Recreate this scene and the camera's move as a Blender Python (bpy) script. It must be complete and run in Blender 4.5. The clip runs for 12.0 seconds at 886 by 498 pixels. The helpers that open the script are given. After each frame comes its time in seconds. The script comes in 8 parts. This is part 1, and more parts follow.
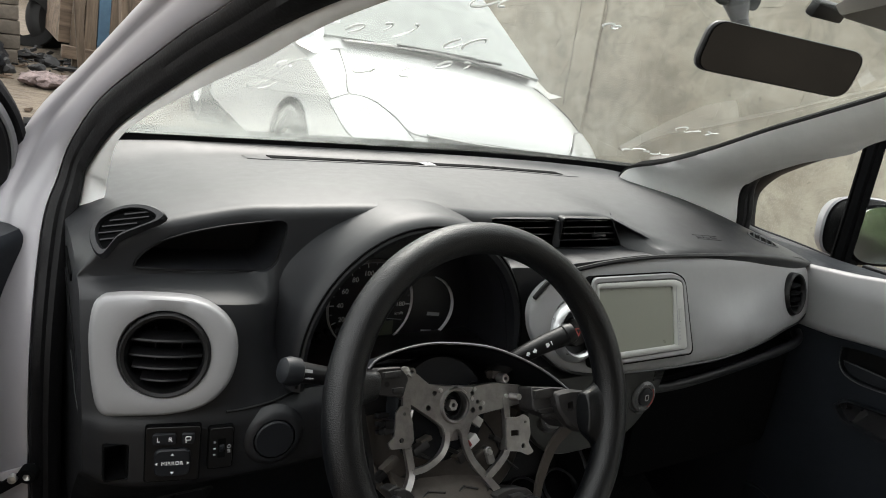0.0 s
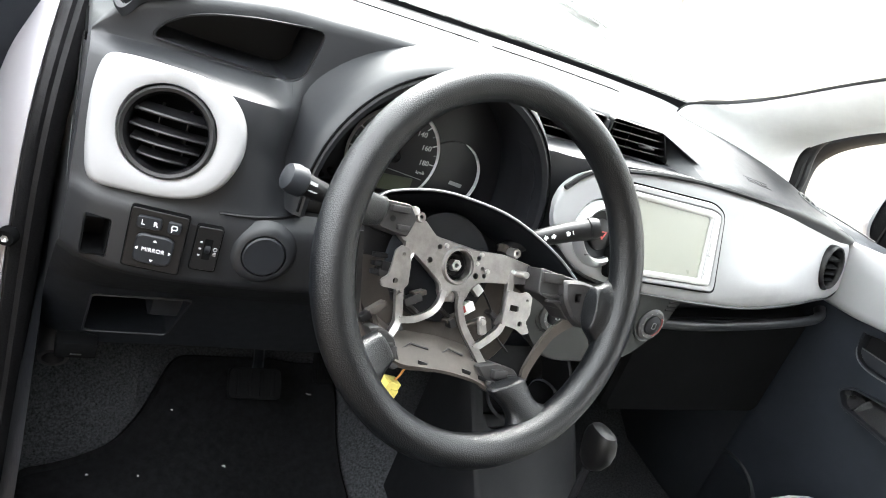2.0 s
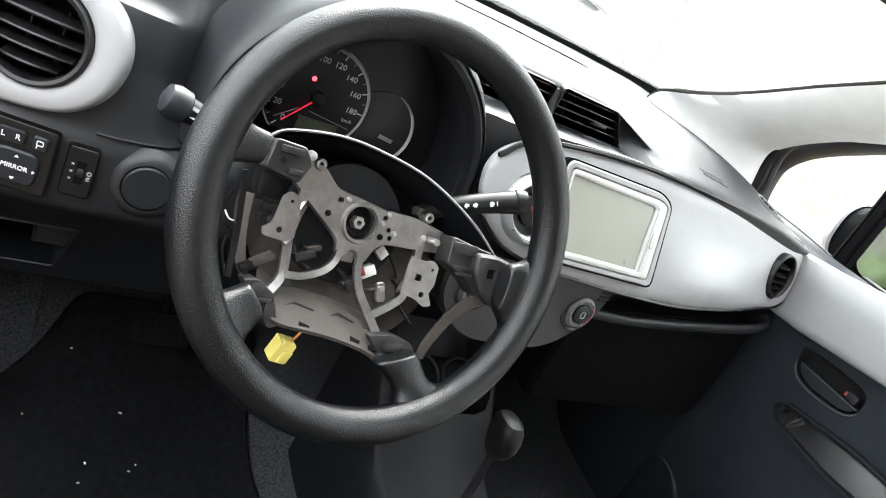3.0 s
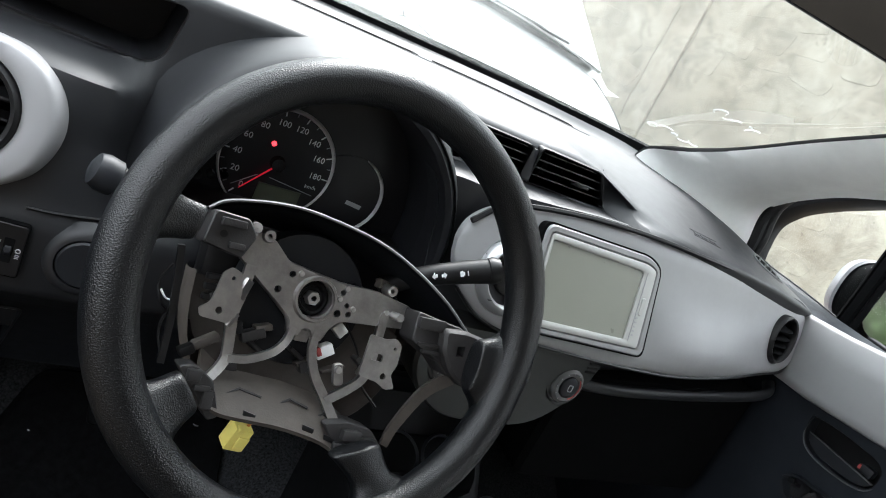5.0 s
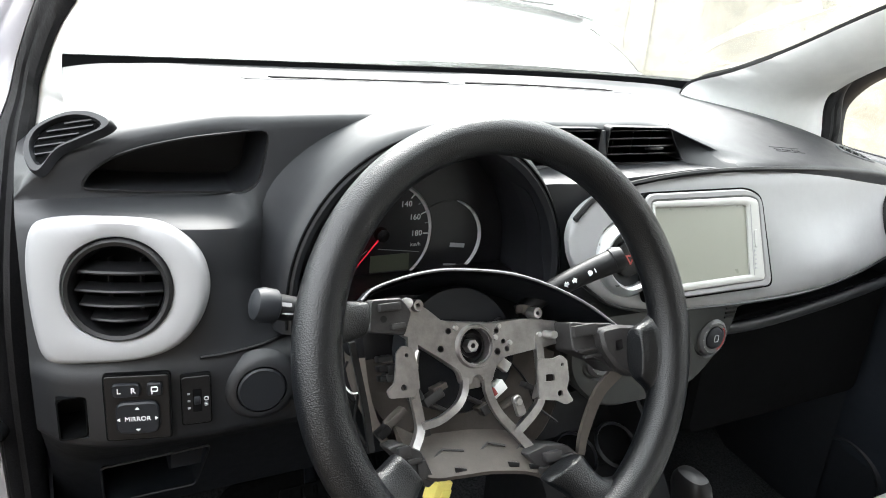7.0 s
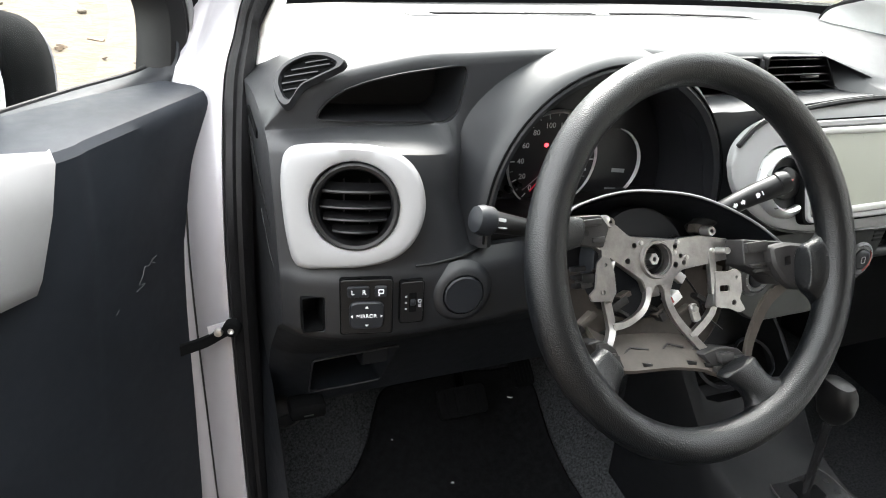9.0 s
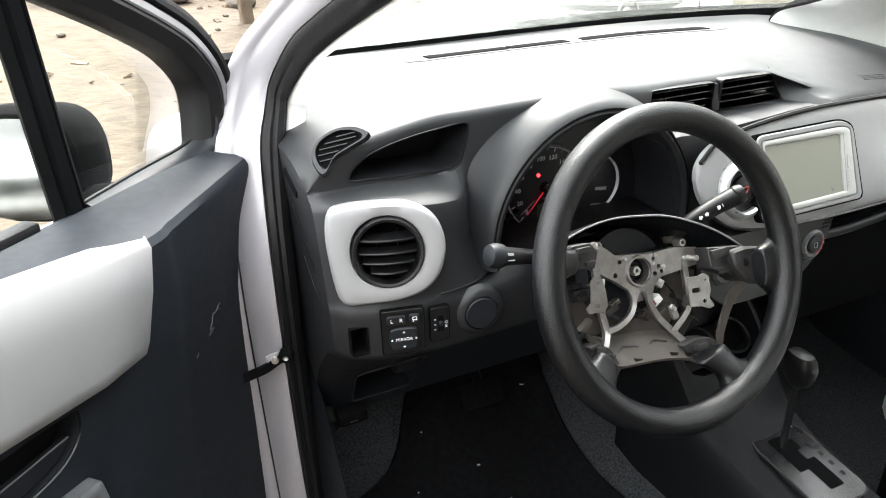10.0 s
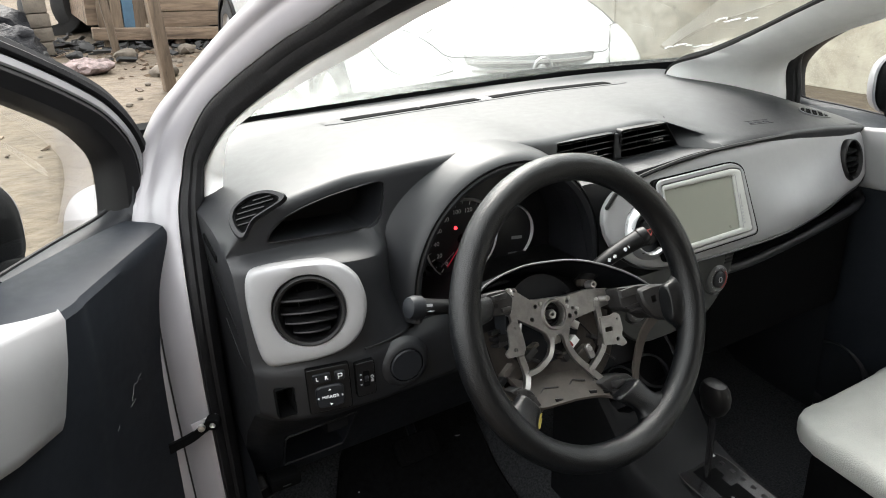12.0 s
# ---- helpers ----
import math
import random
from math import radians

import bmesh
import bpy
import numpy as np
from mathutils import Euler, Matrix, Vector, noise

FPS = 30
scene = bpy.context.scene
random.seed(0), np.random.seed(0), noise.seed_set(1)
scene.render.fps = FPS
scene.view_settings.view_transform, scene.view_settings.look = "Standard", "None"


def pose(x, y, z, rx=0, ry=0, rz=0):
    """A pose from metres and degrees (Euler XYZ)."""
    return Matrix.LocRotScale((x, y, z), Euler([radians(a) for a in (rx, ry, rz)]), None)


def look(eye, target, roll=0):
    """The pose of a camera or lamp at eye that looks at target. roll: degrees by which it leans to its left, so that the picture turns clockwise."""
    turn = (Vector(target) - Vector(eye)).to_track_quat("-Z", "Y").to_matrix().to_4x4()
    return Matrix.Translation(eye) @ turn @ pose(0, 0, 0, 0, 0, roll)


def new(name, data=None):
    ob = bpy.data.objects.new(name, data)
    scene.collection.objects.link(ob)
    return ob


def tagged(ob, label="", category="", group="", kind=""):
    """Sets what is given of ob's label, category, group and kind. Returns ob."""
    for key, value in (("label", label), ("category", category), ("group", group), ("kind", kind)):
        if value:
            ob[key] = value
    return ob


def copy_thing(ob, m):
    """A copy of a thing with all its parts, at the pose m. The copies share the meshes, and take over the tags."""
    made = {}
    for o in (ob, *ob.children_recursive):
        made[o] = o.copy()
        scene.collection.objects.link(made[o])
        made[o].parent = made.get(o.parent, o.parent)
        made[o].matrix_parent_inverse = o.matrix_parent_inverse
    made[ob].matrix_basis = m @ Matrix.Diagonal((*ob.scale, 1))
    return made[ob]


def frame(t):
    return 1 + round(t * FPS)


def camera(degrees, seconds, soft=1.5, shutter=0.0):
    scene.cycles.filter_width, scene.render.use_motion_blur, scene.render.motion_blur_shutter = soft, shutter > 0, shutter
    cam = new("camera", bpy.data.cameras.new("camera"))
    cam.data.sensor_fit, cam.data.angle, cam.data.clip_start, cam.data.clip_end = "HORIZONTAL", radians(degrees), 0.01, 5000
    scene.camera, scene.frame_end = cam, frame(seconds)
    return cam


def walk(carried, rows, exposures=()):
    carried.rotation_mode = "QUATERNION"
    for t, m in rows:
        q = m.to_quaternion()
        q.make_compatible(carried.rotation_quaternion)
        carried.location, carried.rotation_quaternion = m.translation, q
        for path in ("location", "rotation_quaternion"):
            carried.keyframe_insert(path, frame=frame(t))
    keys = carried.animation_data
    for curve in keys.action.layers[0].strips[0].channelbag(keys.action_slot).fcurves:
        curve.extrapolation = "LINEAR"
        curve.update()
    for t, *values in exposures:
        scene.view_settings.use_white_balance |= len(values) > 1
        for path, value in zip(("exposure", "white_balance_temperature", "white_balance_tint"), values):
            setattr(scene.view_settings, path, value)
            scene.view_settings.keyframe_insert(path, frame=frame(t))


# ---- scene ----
cam = camera(63.5, 12.0, soft=1.0)
PATH = [
    (0, (-0.6685, -0.5646, 1.3191), (0.3959, 1.0406, 0.7805), 8.33),
    (0.5, (-0.6164, -0.5666, 1.2916), (0.5492, 0.9780, 0.7862), 13.13),
    (1, (-0.5940, -0.5553, 1.2445), (0.5052, 0.9567, 0.5334), 18.49),
    (1.5, (-0.6118, -0.5453, 1.2185), (0.4226, 0.9836, 0.4488), 21.22),
    (2, (-0.6358, -0.5533, 1.2181), (0.3876, 1.0133, 0.5121), 21.30),
    (2.5, (-0.6429, -0.5613, 1.2230), (0.4098, 0.9816, 0.5080), 22.69),
    (3, (-0.5402, -0.5359, 1.2132), (0.5398, 0.9719, 0.4648), 28.69),
    (3.2, (-0.4899, -0.5241, 1.2211), (0.6367, 0.9738, 0.5231), 30.12),
    (4.8, (-0.4849, -0.4928, 1.2268), (0.5629, 1.1028, 0.6297), 28.63),
    (5, (-0.4867, -0.4998, 1.2208), (0.5517, 1.0934, 0.6013), 26.86),
    (5.5, (-0.5051, -0.4956, 1.2030), (0.4677, 1.0970, 0.4837), 23.50),
    (6, (-0.5403, -0.4914, 1.2115), (0.3622, 1.1318, 0.4693), 18.26),
    (6.5, (-0.5484, -0.4936, 1.2222), (0.4063, 1.1301, 0.5497), 12.04),
    (6.7, (-0.5524, -0.4868, 1.2290), (0.3609, 1.1663, 0.5708), 7.76),
    (8.3, (-0.6088, -0.4956, 1.2719), (0.2896, 1.1661, 0.6149), 1.59),
    (8.5, (-0.6284, -0.5001, 1.2729), (0.2379, 1.1567, 0.5625), 2.32),
    (9, (-0.6946, -0.5137, 1.2537), (0.0073, 1.1551, 0.4037), 3.08),
    (9.5, (-0.7611, -0.5469, 1.3160), (-0.1246, 1.1315, 0.4341), 1.82),
    (10, (-0.7652, -0.5964, 1.3690), (-0.0485, 1.0381, 0.4663), -1.74),
    (10.5, (-0.7629, -0.6216, 1.3751), (0.0963, 0.9929, 0.5658), -2.26),
    (11, (-0.7609, -0.6282, 1.3805), (0.1210, 0.9808, 0.5847), -2.22),
    (11.5, (-0.7613, -0.6215, 1.3785), (0.1088, 0.9976, 0.5900), -2.44),
    (12, (-0.7558, -0.6272, 1.3762), (0.1487, 0.9829, 0.6085), -2.67),
]
walk(cam, [(t, look(eye, target, roll)) for t, eye, target, roll in PATH],
     exposures=[(0, -0.2, 6450, 10), (0.5, -0.02, 6450, 10), (1.0, 0.80, 6120, 10), (1.5, 1.65, 6200, 10), (2.0, 2.08, 6200, 10), (2.5, 1.75, 6200, 10), (3.0, 1.7, 6200, 10), (5.0, 0.64, 5980, 10), (5.5, 1.38, 6150, 10), (6.5, 1.56, 6200, 10), (8.5, 0.58, 6230, 10), (9.0, 1.52, 6330, 10), (9.5, 1.35, 6400, 10), (10.0, 1.27, 6350, 10), (10.5, 0.60, 6400, 10), (12.0, 0.58, 6400, 10)])

# ---- world and light: a hazy overcast day ----
world = bpy.data.worlds.new("sky")
scene.world = world
world.use_nodes = True
wn = world.node_tree.nodes
wl = world.node_tree.links
sky = wn.new("ShaderNodeTexSky")
sky.sky_type = 'NISHITA'
sky.sun_disc = False
sky.sun_elevation = radians(48.5)
sky.sun_rotation = radians(25)
sky.dust_density = 6.0
sky.air_density = 1.5
haze = wn.new("ShaderNodeMixRGB")
haze.inputs[0].default_value = 0.75
haze.inputs[2].default_value = (30.0, 30.0, 29.4, 1)
wl.new(sky.outputs[0], haze.inputs[1])
wl.new(haze.outputs[0], wn["Background"].inputs[0])
wn["Background"].inputs[1].default_value = 0.15
sun_data = bpy.data.lights.new("sun", 'SUN')
sun_data.energy = 5.0
sun_data.angle = radians(25)
sun_data.color = (1.0, 0.96, 0.9)
sun = new("sun", sun_data)
sun.matrix_world = look((0, 0, 0), (-0.28, -0.60, -0.75))


# ---- materials ----
def material(name, color, rough=0.5, metal=0.0, vary=0.15, scale=6.0, bump=0.0, bump_scale=400.0, coat=0.0, spec=0.5, second=None, cells=False, rvar=0.08, sheen=0.0, grain=None):
    m = bpy.data.materials.new(name)
    m.use_nodes = True
    nt = m.node_tree
    n, l = nt.nodes, nt.links
    b = n["Principled BSDF"]
    b.inputs["Roughness"].default_value = rough
    b.inputs["Metallic"].default_value = metal
    b.inputs["Coat Weight"].default_value = coat
    b.inputs["Specular IOR Level"].default_value = spec
    b.inputs["Sheen Weight"].default_value = sheen
    b.inputs["Sheen Roughness"].default_value = 0.45
    tc = n.new("ShaderNodeTexCoord")
    n1 = n.new("ShaderNodeTexNoise")
    n1.inputs["Scale"].default_value = scale
    n1.inputs["Detail"].default_value = 6
    n1.inputs["Roughness"].default_value = 0.65
    where = tc.outputs["Object"]
    if grain:
        mp = n.new("ShaderNodeMapping")
        mp.inputs["Scale"].default_value = grain
        l.new(where, mp.inputs["Vector"])
        where = mp.outputs[0]
    l.new(where, n1.inputs["Vector"])
    ramp = n.new("ShaderNodeValToRGB")
    c = Vector(color)
    c2 = Vector(second) if second else c * (1 + vary)
    c1 = c * (1 - vary)
    ramp.color_ramp.elements[0].position = 0.3
    ramp.color_ramp.elements[1].position = 0.7
    ramp.color_ramp.elements[0].color = (*c1, 1)
    ramp.color_ramp.elements[1].color = (*c2, 1)
    l.new(n1.outputs["Fac"], ramp.inputs[0])
    l.new(ramp.outputs[0], b.inputs["Base Color"])
    rr = n.new("ShaderNodeMapRange")
    rr.inputs["To Min"].default_value = max(0.03, rough - rvar)
    rr.inputs["To Max"].default_value = min(1, rough + rvar)
    n3 = n.new("ShaderNodeTexNoise")
    n3.inputs["Scale"].default_value = scale * 7
    n3.inputs["Detail"].default_value = 3
    l.new(tc.outputs["Object"], n3.inputs["Vector"])
    l.new(n3.outputs["Fac"], rr.inputs["Value"])
    l.new(rr.outputs[0], b.inputs["Roughness"])
    if bump:
        if cells:
            t2 = n.new("ShaderNodeTexVoronoi")
            out = "Distance"
        else:
            t2 = n.new("ShaderNodeTexNoise")
            t2.inputs["Detail"].default_value = 4
            out = "Fac"
        t2.inputs["Scale"].default_value = bump_scale
        l.new(where, t2.inputs["Vector"])
        bp = n.new("ShaderNodeBump")
        bp.inputs["Strength"].default_value = bump
        bp.inputs["Distance"].default_value = 0.6 / bump_scale
        l.new(t2.outputs[out], bp.inputs["Height"])
        l.new(bp.outputs[0], b.inputs["Normal"])
    return m


def glass_pane(name, tint, gloss=1.0, dust=0.0, grime=None):
    m = bpy.data.materials.new(name)
    m.use_nodes = True
    n, l = m.node_tree.nodes, m.node_tree.links
    n.remove(n["Principled BSDF"])
    tr = n.new("ShaderNodeBsdfTransparent")
    tr.inputs[0].default_value = (*tint, 1)
    gl = n.new("ShaderNodeBsdfGlossy")
    gl.inputs["Roughness"].default_value = 0.02
    fr = n.new("ShaderNodeFresnel")
    fr.inputs[0].default_value = 1.45
    mul = n.new("ShaderNodeMath")
    mul.operation = 'MULTIPLY'
    mul.inputs[1].default_value = gloss
    mx = n.new("ShaderNodeMixShader")
    l.new(fr.outputs[0], mul.inputs[0])
    l.new(mul.outputs[0], mx.inputs[0])
    l.new(tr.outputs[0], mx.inputs[1])
    l.new(gl.outputs[0], mx.inputs[2])
    last = mx
    if dust:
        # a thin uneven film of dust on the pane
        tc = n.new("ShaderNodeTexCoord")
        ns = n.new("ShaderNodeTexNoise")
        ns.inputs["Scale"].default_value = 5.0
        ns.inputs["Detail"].default_value = 3
        l.new(tc.outputs["Object"], ns.inputs["Vector"])
        mr = n.new("ShaderNodeMapRange")
        mr.inputs["From Min"].default_value = 0.3
        mr.inputs["From Max"].default_value = 0.75
        mr.inputs["To Min"].default_value = dust * 0.5
        mr.inputs["To Max"].default_value = dust * 1.9
        l.new(ns.outputs["Fac"], mr.inputs["Value"])
        if grime:
            # a milky smear that gathers along the lower edge, worst at one corner
            z0, z1, x0, x1, much = grime
            sp = n.new("ShaderNodeSeparateXYZ")
            l.new(tc.outputs["Object"], sp.inputs[0])
            mz, mxx = n.new("ShaderNodeMapRange"), n.new("ShaderNodeMapRange")
            mz.inputs["From Min"].default_value, mz.inputs["From Max"].default_value = z1, z0
            mz.inputs["To Max"].default_value = much
            mxx.inputs["From Min"].default_value, mxx.inputs["From Max"].default_value = x1, x0
            mxx.inputs["To Min"].default_value = 0.10
            l.new(sp.outputs["Z"], mz.inputs["Value"])
            l.new(sp.outputs["X"], mxx.inputs["Value"])
            n2 = n.new("ShaderNodeTexNoise")
            n2.inputs["Scale"].default_value, n2.inputs["Detail"].default_value, n2.inputs["Distortion"].default_value = 9.0, 5, 1.5
            l.new(tc.outputs["Object"], n2.inputs["Vector"])
            steps = [mz.outputs[0], mxx.outputs[0], n2.outputs["Fac"]]
            cur = steps[0]
            for nxt in steps[1:]:
                mm = n.new("ShaderNodeMath")
                mm.operation = 'MULTIPLY'
                l.new(cur, mm.inputs[0])
                l.new(nxt, mm.inputs[1])
                cur = mm.outputs[0]
            ad = n.new("ShaderNodeMath")
            l.new(mr.outputs[0], ad.inputs[0])
            l.new(cur, ad.inputs[1])
            mr = ad
        df = n.new("ShaderNodeBsdfTranslucent")
        df.inputs[0].default_value = (0.50, 0.53, 0.50, 1)
        m2 = n.new("ShaderNodeMixShader")
        l.new(mr.outputs[0], m2.inputs[0])
        l.new(mx.outputs[0], m2.inputs[1])
        l.new(df.outputs[0], m2.inputs[2])
        last = m2
    l.new(last.outputs[0], n["Material Output"].inputs[0])
    return m


def glow(name, color, strength):
    m = material(name, color, 0.4)
    b = m.node_tree.nodes["Principled BSDF"]
    b.inputs["Emission Color"].default_value = (*color, 1)
    b.inputs["Emission Strength"].default_value = strength
    return m


DASH = material("dash_plastic", (0.0091, 0.0100, 0.0120), 0.53, vary=0.15, scale=9, bump=0.25, bump_scale=1400, spec=0.22, coat=0.50)
DASH.node_tree.nodes["Principled BSDF"].inputs["Coat Roughness"].default_value = 0.47
DARK = material("dark_plastic", (0.0080, 0.0094, 0.0120), 0.5, vary=0.2, scale=12, bump=0.2, bump_scale=1200, spec=0.32)
DOORTRIM = material("door_trim_plastic", (0.0145, 0.0172, 0.0220), 0.56, vary=0.18, scale=12, bump=0.25, bump_scale=1200, spec=0.16)
BLACK = material("black_plastic", (0.005, 0.005, 0.0055), 0.42, vary=0.2, scale=15, spec=0.30)
GLOSS = material("gloss_black_plastic", (0.012, 0.012, 0.013), 0.18, vary=0.2, scale=15)
SILVER = material("silver_painted_plastic", (0.248, 0.248, 0.254), 0.47, metal=0.15, vary=0.04, scale=14, bump=0.05, bump_scale=2500)
SATIN = material("satin_silver_trim", (0.55, 0.56, 0.57), 0.3, metal=0.7, vary=0.05, scale=14)
TRIM = material("grey_fabric_trim", (0.84, 0.845, 0.83), 0.75, vary=0.05, scale=18, bump=0.2, bump_scale=900)
LEATHER = material("black_grained_vinyl", (0.0030, 0.0035, 0.0043), 0.32, vary=0.12, scale=20, bump=0.46, bump_scale=880, cells=True, spec=0.42, rvar=0.03)
CAST = material("cast_magnesium", (0.35, 0.34, 0.332), 0.34, metal=0.9, vary=0.22, scale=70, bump=0.12, bump_scale=420)
ZINC = material("zinc_steel", (0.55, 0.55, 0.54), 0.35, metal=0.9, vary=0.1, scale=60)
DUSTY = material("dusty_brown_plastic", (0.055, 0.047, 0.040), 0.65, vary=0.25, scale=40, bump=0.2, bump_scale=700)
BRACKET = material("scuffed_grey_plastic", (0.10, 0.105, 0.11), 0.42, vary=0.2, scale=40, bump=0.15, bump_scale=700)
GREYBLOCK = material("grey_moulded_plastic", (0.018, 0.0172, 0.0175), 0.55, vary=0.25, scale=60, bump=0.2, bump_scale=700)
PAINT = material("silver_car_paint", (0.310, 0.301, 0.320), 0.36, metal=0.10, vary=0.05, scale=5, coat=0.28, rvar=0.03)
RUBBER = material("rubber_seal", (0.0065, 0.0065, 0.0075), 0.6, vary=0.5, scale=40, bump=0.25, bump_scale=300, spec=0.3)
CARPET = material("dusty_black_carpet", (0.010, 0.011, 0.0125), 0.95, vary=0.5, scale=280, bump=1.0, bump_scale=700, second=(0.055, 0.058, 0.063), spec=0.1)
MAT = material("black_floor_mat", (0.0040, 0.0043, 0.0048), 0.9, vary=0.7, scale=90, bump=0.8, bump_scale=1100, spec=0.1)
FABRIC = material("light_grey_seat_fabric", (0.38, 0.385, 0.36), 0.9, vary=0.08, scale=12, bump=0.5, bump_scale=430, cells=True)
WHITE = material("white_plastic", (0.72, 0.73, 0.72), 0.4, vary=0.03)
BEZEL = material("pale_bezel_plastic", (0.42, 0.425, 0.41), 0.4, vary=0.04, scale=30)
SCREEN = material("matt_display_film", (0.22, 0.225, 0.19), 0.3, vary=0.04, scale=5)
FACE = material("instrument_face", (0.010, 0.010, 0.012), 0.35, vary=0.2)
MARK = material("white_print", (0.75, 0.76, 0.77), 0.5, vary=0.02)
GREYMARK = material("grey_print", (0.35, 0.36, 0.37), 0.5, vary=0.02)
LCD = material("grey_green_display", (0.075, 0.085, 0.06), 0.3, vary=0.05)
REDGLOW = glow("lit_red_lamp", (1.0, 0.03, 0.04), 3.0)
NEEDLE = glow("lit_red_pointer", (0.55, 0.01, 0.03), 0.35)
RED = material("red_plastic", (0.30, 0.05, 0.045), 0.45)
YELLOW = material("yellow_connector_plastic", (0.72, 0.62, 0.16), 0.5, vary=0.06, scale=40)
GLASS = glass_pane("clear_glass", (0.93, 0.96, 0.94), 0.4)
SCREENGLASS = glass_pane("windscreen_glass", (0.90, 0.93, 0.91), 0.3, 0.012, (1.12, 1.36, -0.42, 0.10, 0.62))
MIRROR = material("mirror_glass", (0.75, 0.78, 0.8), 0.03, metal=1.0, vary=0.01)
CONSOLE = material("console_plastic", (0.0036, 0.0041, 0.0050), 0.6, vary=0.2, scale=12, bump=0.2, bump_scale=1200, spec=0.2)
CHIN = material("grey_green_satin_plastic", (0.024, 0.026, 0.0255), 0.42, metal=0.2, vary=0.06, scale=12, bump=0.06, bump_scale=2000)
SILVERGREY = material("grey_moulded_grille", (0.060, 0.063, 0.066), 0.42, vary=0.08, scale=30)
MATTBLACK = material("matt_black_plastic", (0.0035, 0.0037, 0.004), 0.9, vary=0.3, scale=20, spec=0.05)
RING = material("bright_dial_ring", (0.62, 0.63, 0.64), 0.3, metal=0.25, vary=0.03)
# visor colour is darkened to carry the shade under the roof
VISOR = material("shaded_grey_visor_vinyl", (0.22, 0.205, 0.185), 0.7, vary=0.08, scale=18, bump=0.15, bump_scale=900)
KNOB = material("grey_knob_plastic", (0.085, 0.088, 0.09), 0.4, vary=0.08, scale=20)
ORANGE = material("orange_wire_sleeve", (0.50, 0.20, 0.04), 0.5, vary=0.08)
STRIP = material("satin_grey_frame_strip", (0.17, 0.17, 0.175), 0.32, metal=0.3, vary=0.06, scale=14)
DARKMIRROR = material("dark_mirror_glass", (0.10, 0.098, 0.095), 0.04, metal=1.0, vary=0.01)
CHALK = material("white_paint_marker", (0.85, 0.85, 0.83), 0.8, vary=0.05)


# ---- shape helpers ----
PLACED = {}  # things whose parts are built in world space, with their base


def hang(ob, parent):
    if parent is not None:
        ob.parent = parent
        if parent.name in PLACED:
            ob.matrix_parent_inverse = Matrix.Translation(-PLACED[parent.name])


def link_mesh(name, bm, mat, parent=None, label="", sharp=38, matrix=None):
    me = bpy.data.meshes.new(name)
    bmesh.ops.recalc_face_normals(bm, faces=bm.faces)
    bm.to_mesh(me)
    bm.free()
    for p in me.polygons:
        p.use_smooth = True
    me.set_sharp_from_angle(angle=radians(sharp))
    me.materials.append(mat)
    ob = new(name, me)
    if matrix is not None:
        ob.matrix_basis = matrix
    hang(ob, parent)
    if label:
        ob["label"] = label
    return ob


def part(name, bm, mat, parent, label="", sharp=38, matrix=None):
    return link_mesh(name, bm, mat, parent, label, sharp, matrix)


def thing(name, label, category, base=None, at=None, group="", kind=""):
    """base: parts are built in world space; at: parts are built in the frame of that pose."""
    ob = new(name)
    ob.empty_display_size = 0.05
    if at is not None:
        ob.matrix_basis = at
    else:
        ob.location = base
        PLACED[ob.name] = Vector(base)
    return tagged(ob, label, category, group, kind)


def add_box(bm, c, s, rot=None, bevel=0.0):
    m = Matrix.Translation(c)
    if rot is not None:
        m = m @ rot
    r = bmesh.ops.create_cube(bm, size=1.0, matrix=m @ Matrix.Diagonal((*s, 1)))
    if bevel:
        vs = set(r["verts"])
        es = [e for e in bm.edges if e.verts[0] in vs and e.verts[1] in vs]
        bmesh.ops.bevel(bm, geom=es, offset=bevel, segments=2, profile=0.5, affect='EDGES')
    return bm


def box(c, s, rot=None, bevel=0.0):
    return add_box(bmesh.new(), c, s, rot, bevel)


def add_loft(bm, rows, ring=False, caps=False, loop=False):
    """rows of points; ring closes each row, loop joins the last row to the first, caps fill the two ends."""
    grid = [[bm.verts.new(p) for p in row] for row in rows]
    n = len(rows[0])
    pairs = list(zip(grid, grid[1:])) + ([(grid[-1], grid[0])] if loop else [])
    for a, b in pairs:
        for i in range(n if ring else n - 1):
            j = (i + 1) % n
            try:
                bm.faces.new((a[i], a[j], b[j], b[i]))
            except ValueError:
                pass
    if caps:
        bm.faces.new(grid[0])
        bm.faces.new(list(reversed(grid[-1])))
    return bm


def loft(rows, ring=False, caps=False, loop=False):
    return add_loft(bmesh.new(), rows, ring, caps, loop)


def spline(pts, n=8, closed=False):
    pts = [Vector(p) for p in pts]
    out = []
    k = len(pts)
    for i in range(k if closed else k - 1):
        p0 = pts[(i - 1) % k] if closed or i > 0 else pts[0] * 2 - pts[1]
        p1, p2 = pts[i], pts[(i + 1) % k]
        p3 = pts[(i + 2) % k] if closed or i + 2 < k else pts[-1] * 2 - pts[-2]
        for j in range(n):
            t = j / n
            out.append(0.5 * ((2 * p1) + (p2 - p0) * t + (2 * p0 - 5 * p1 + 4 * p2 - p3) * t * t + (3 * p1 - p0 - 3 * p2 + p3) * t ** 3))
    if not closed:
        out.append(pts[-1])
    return out


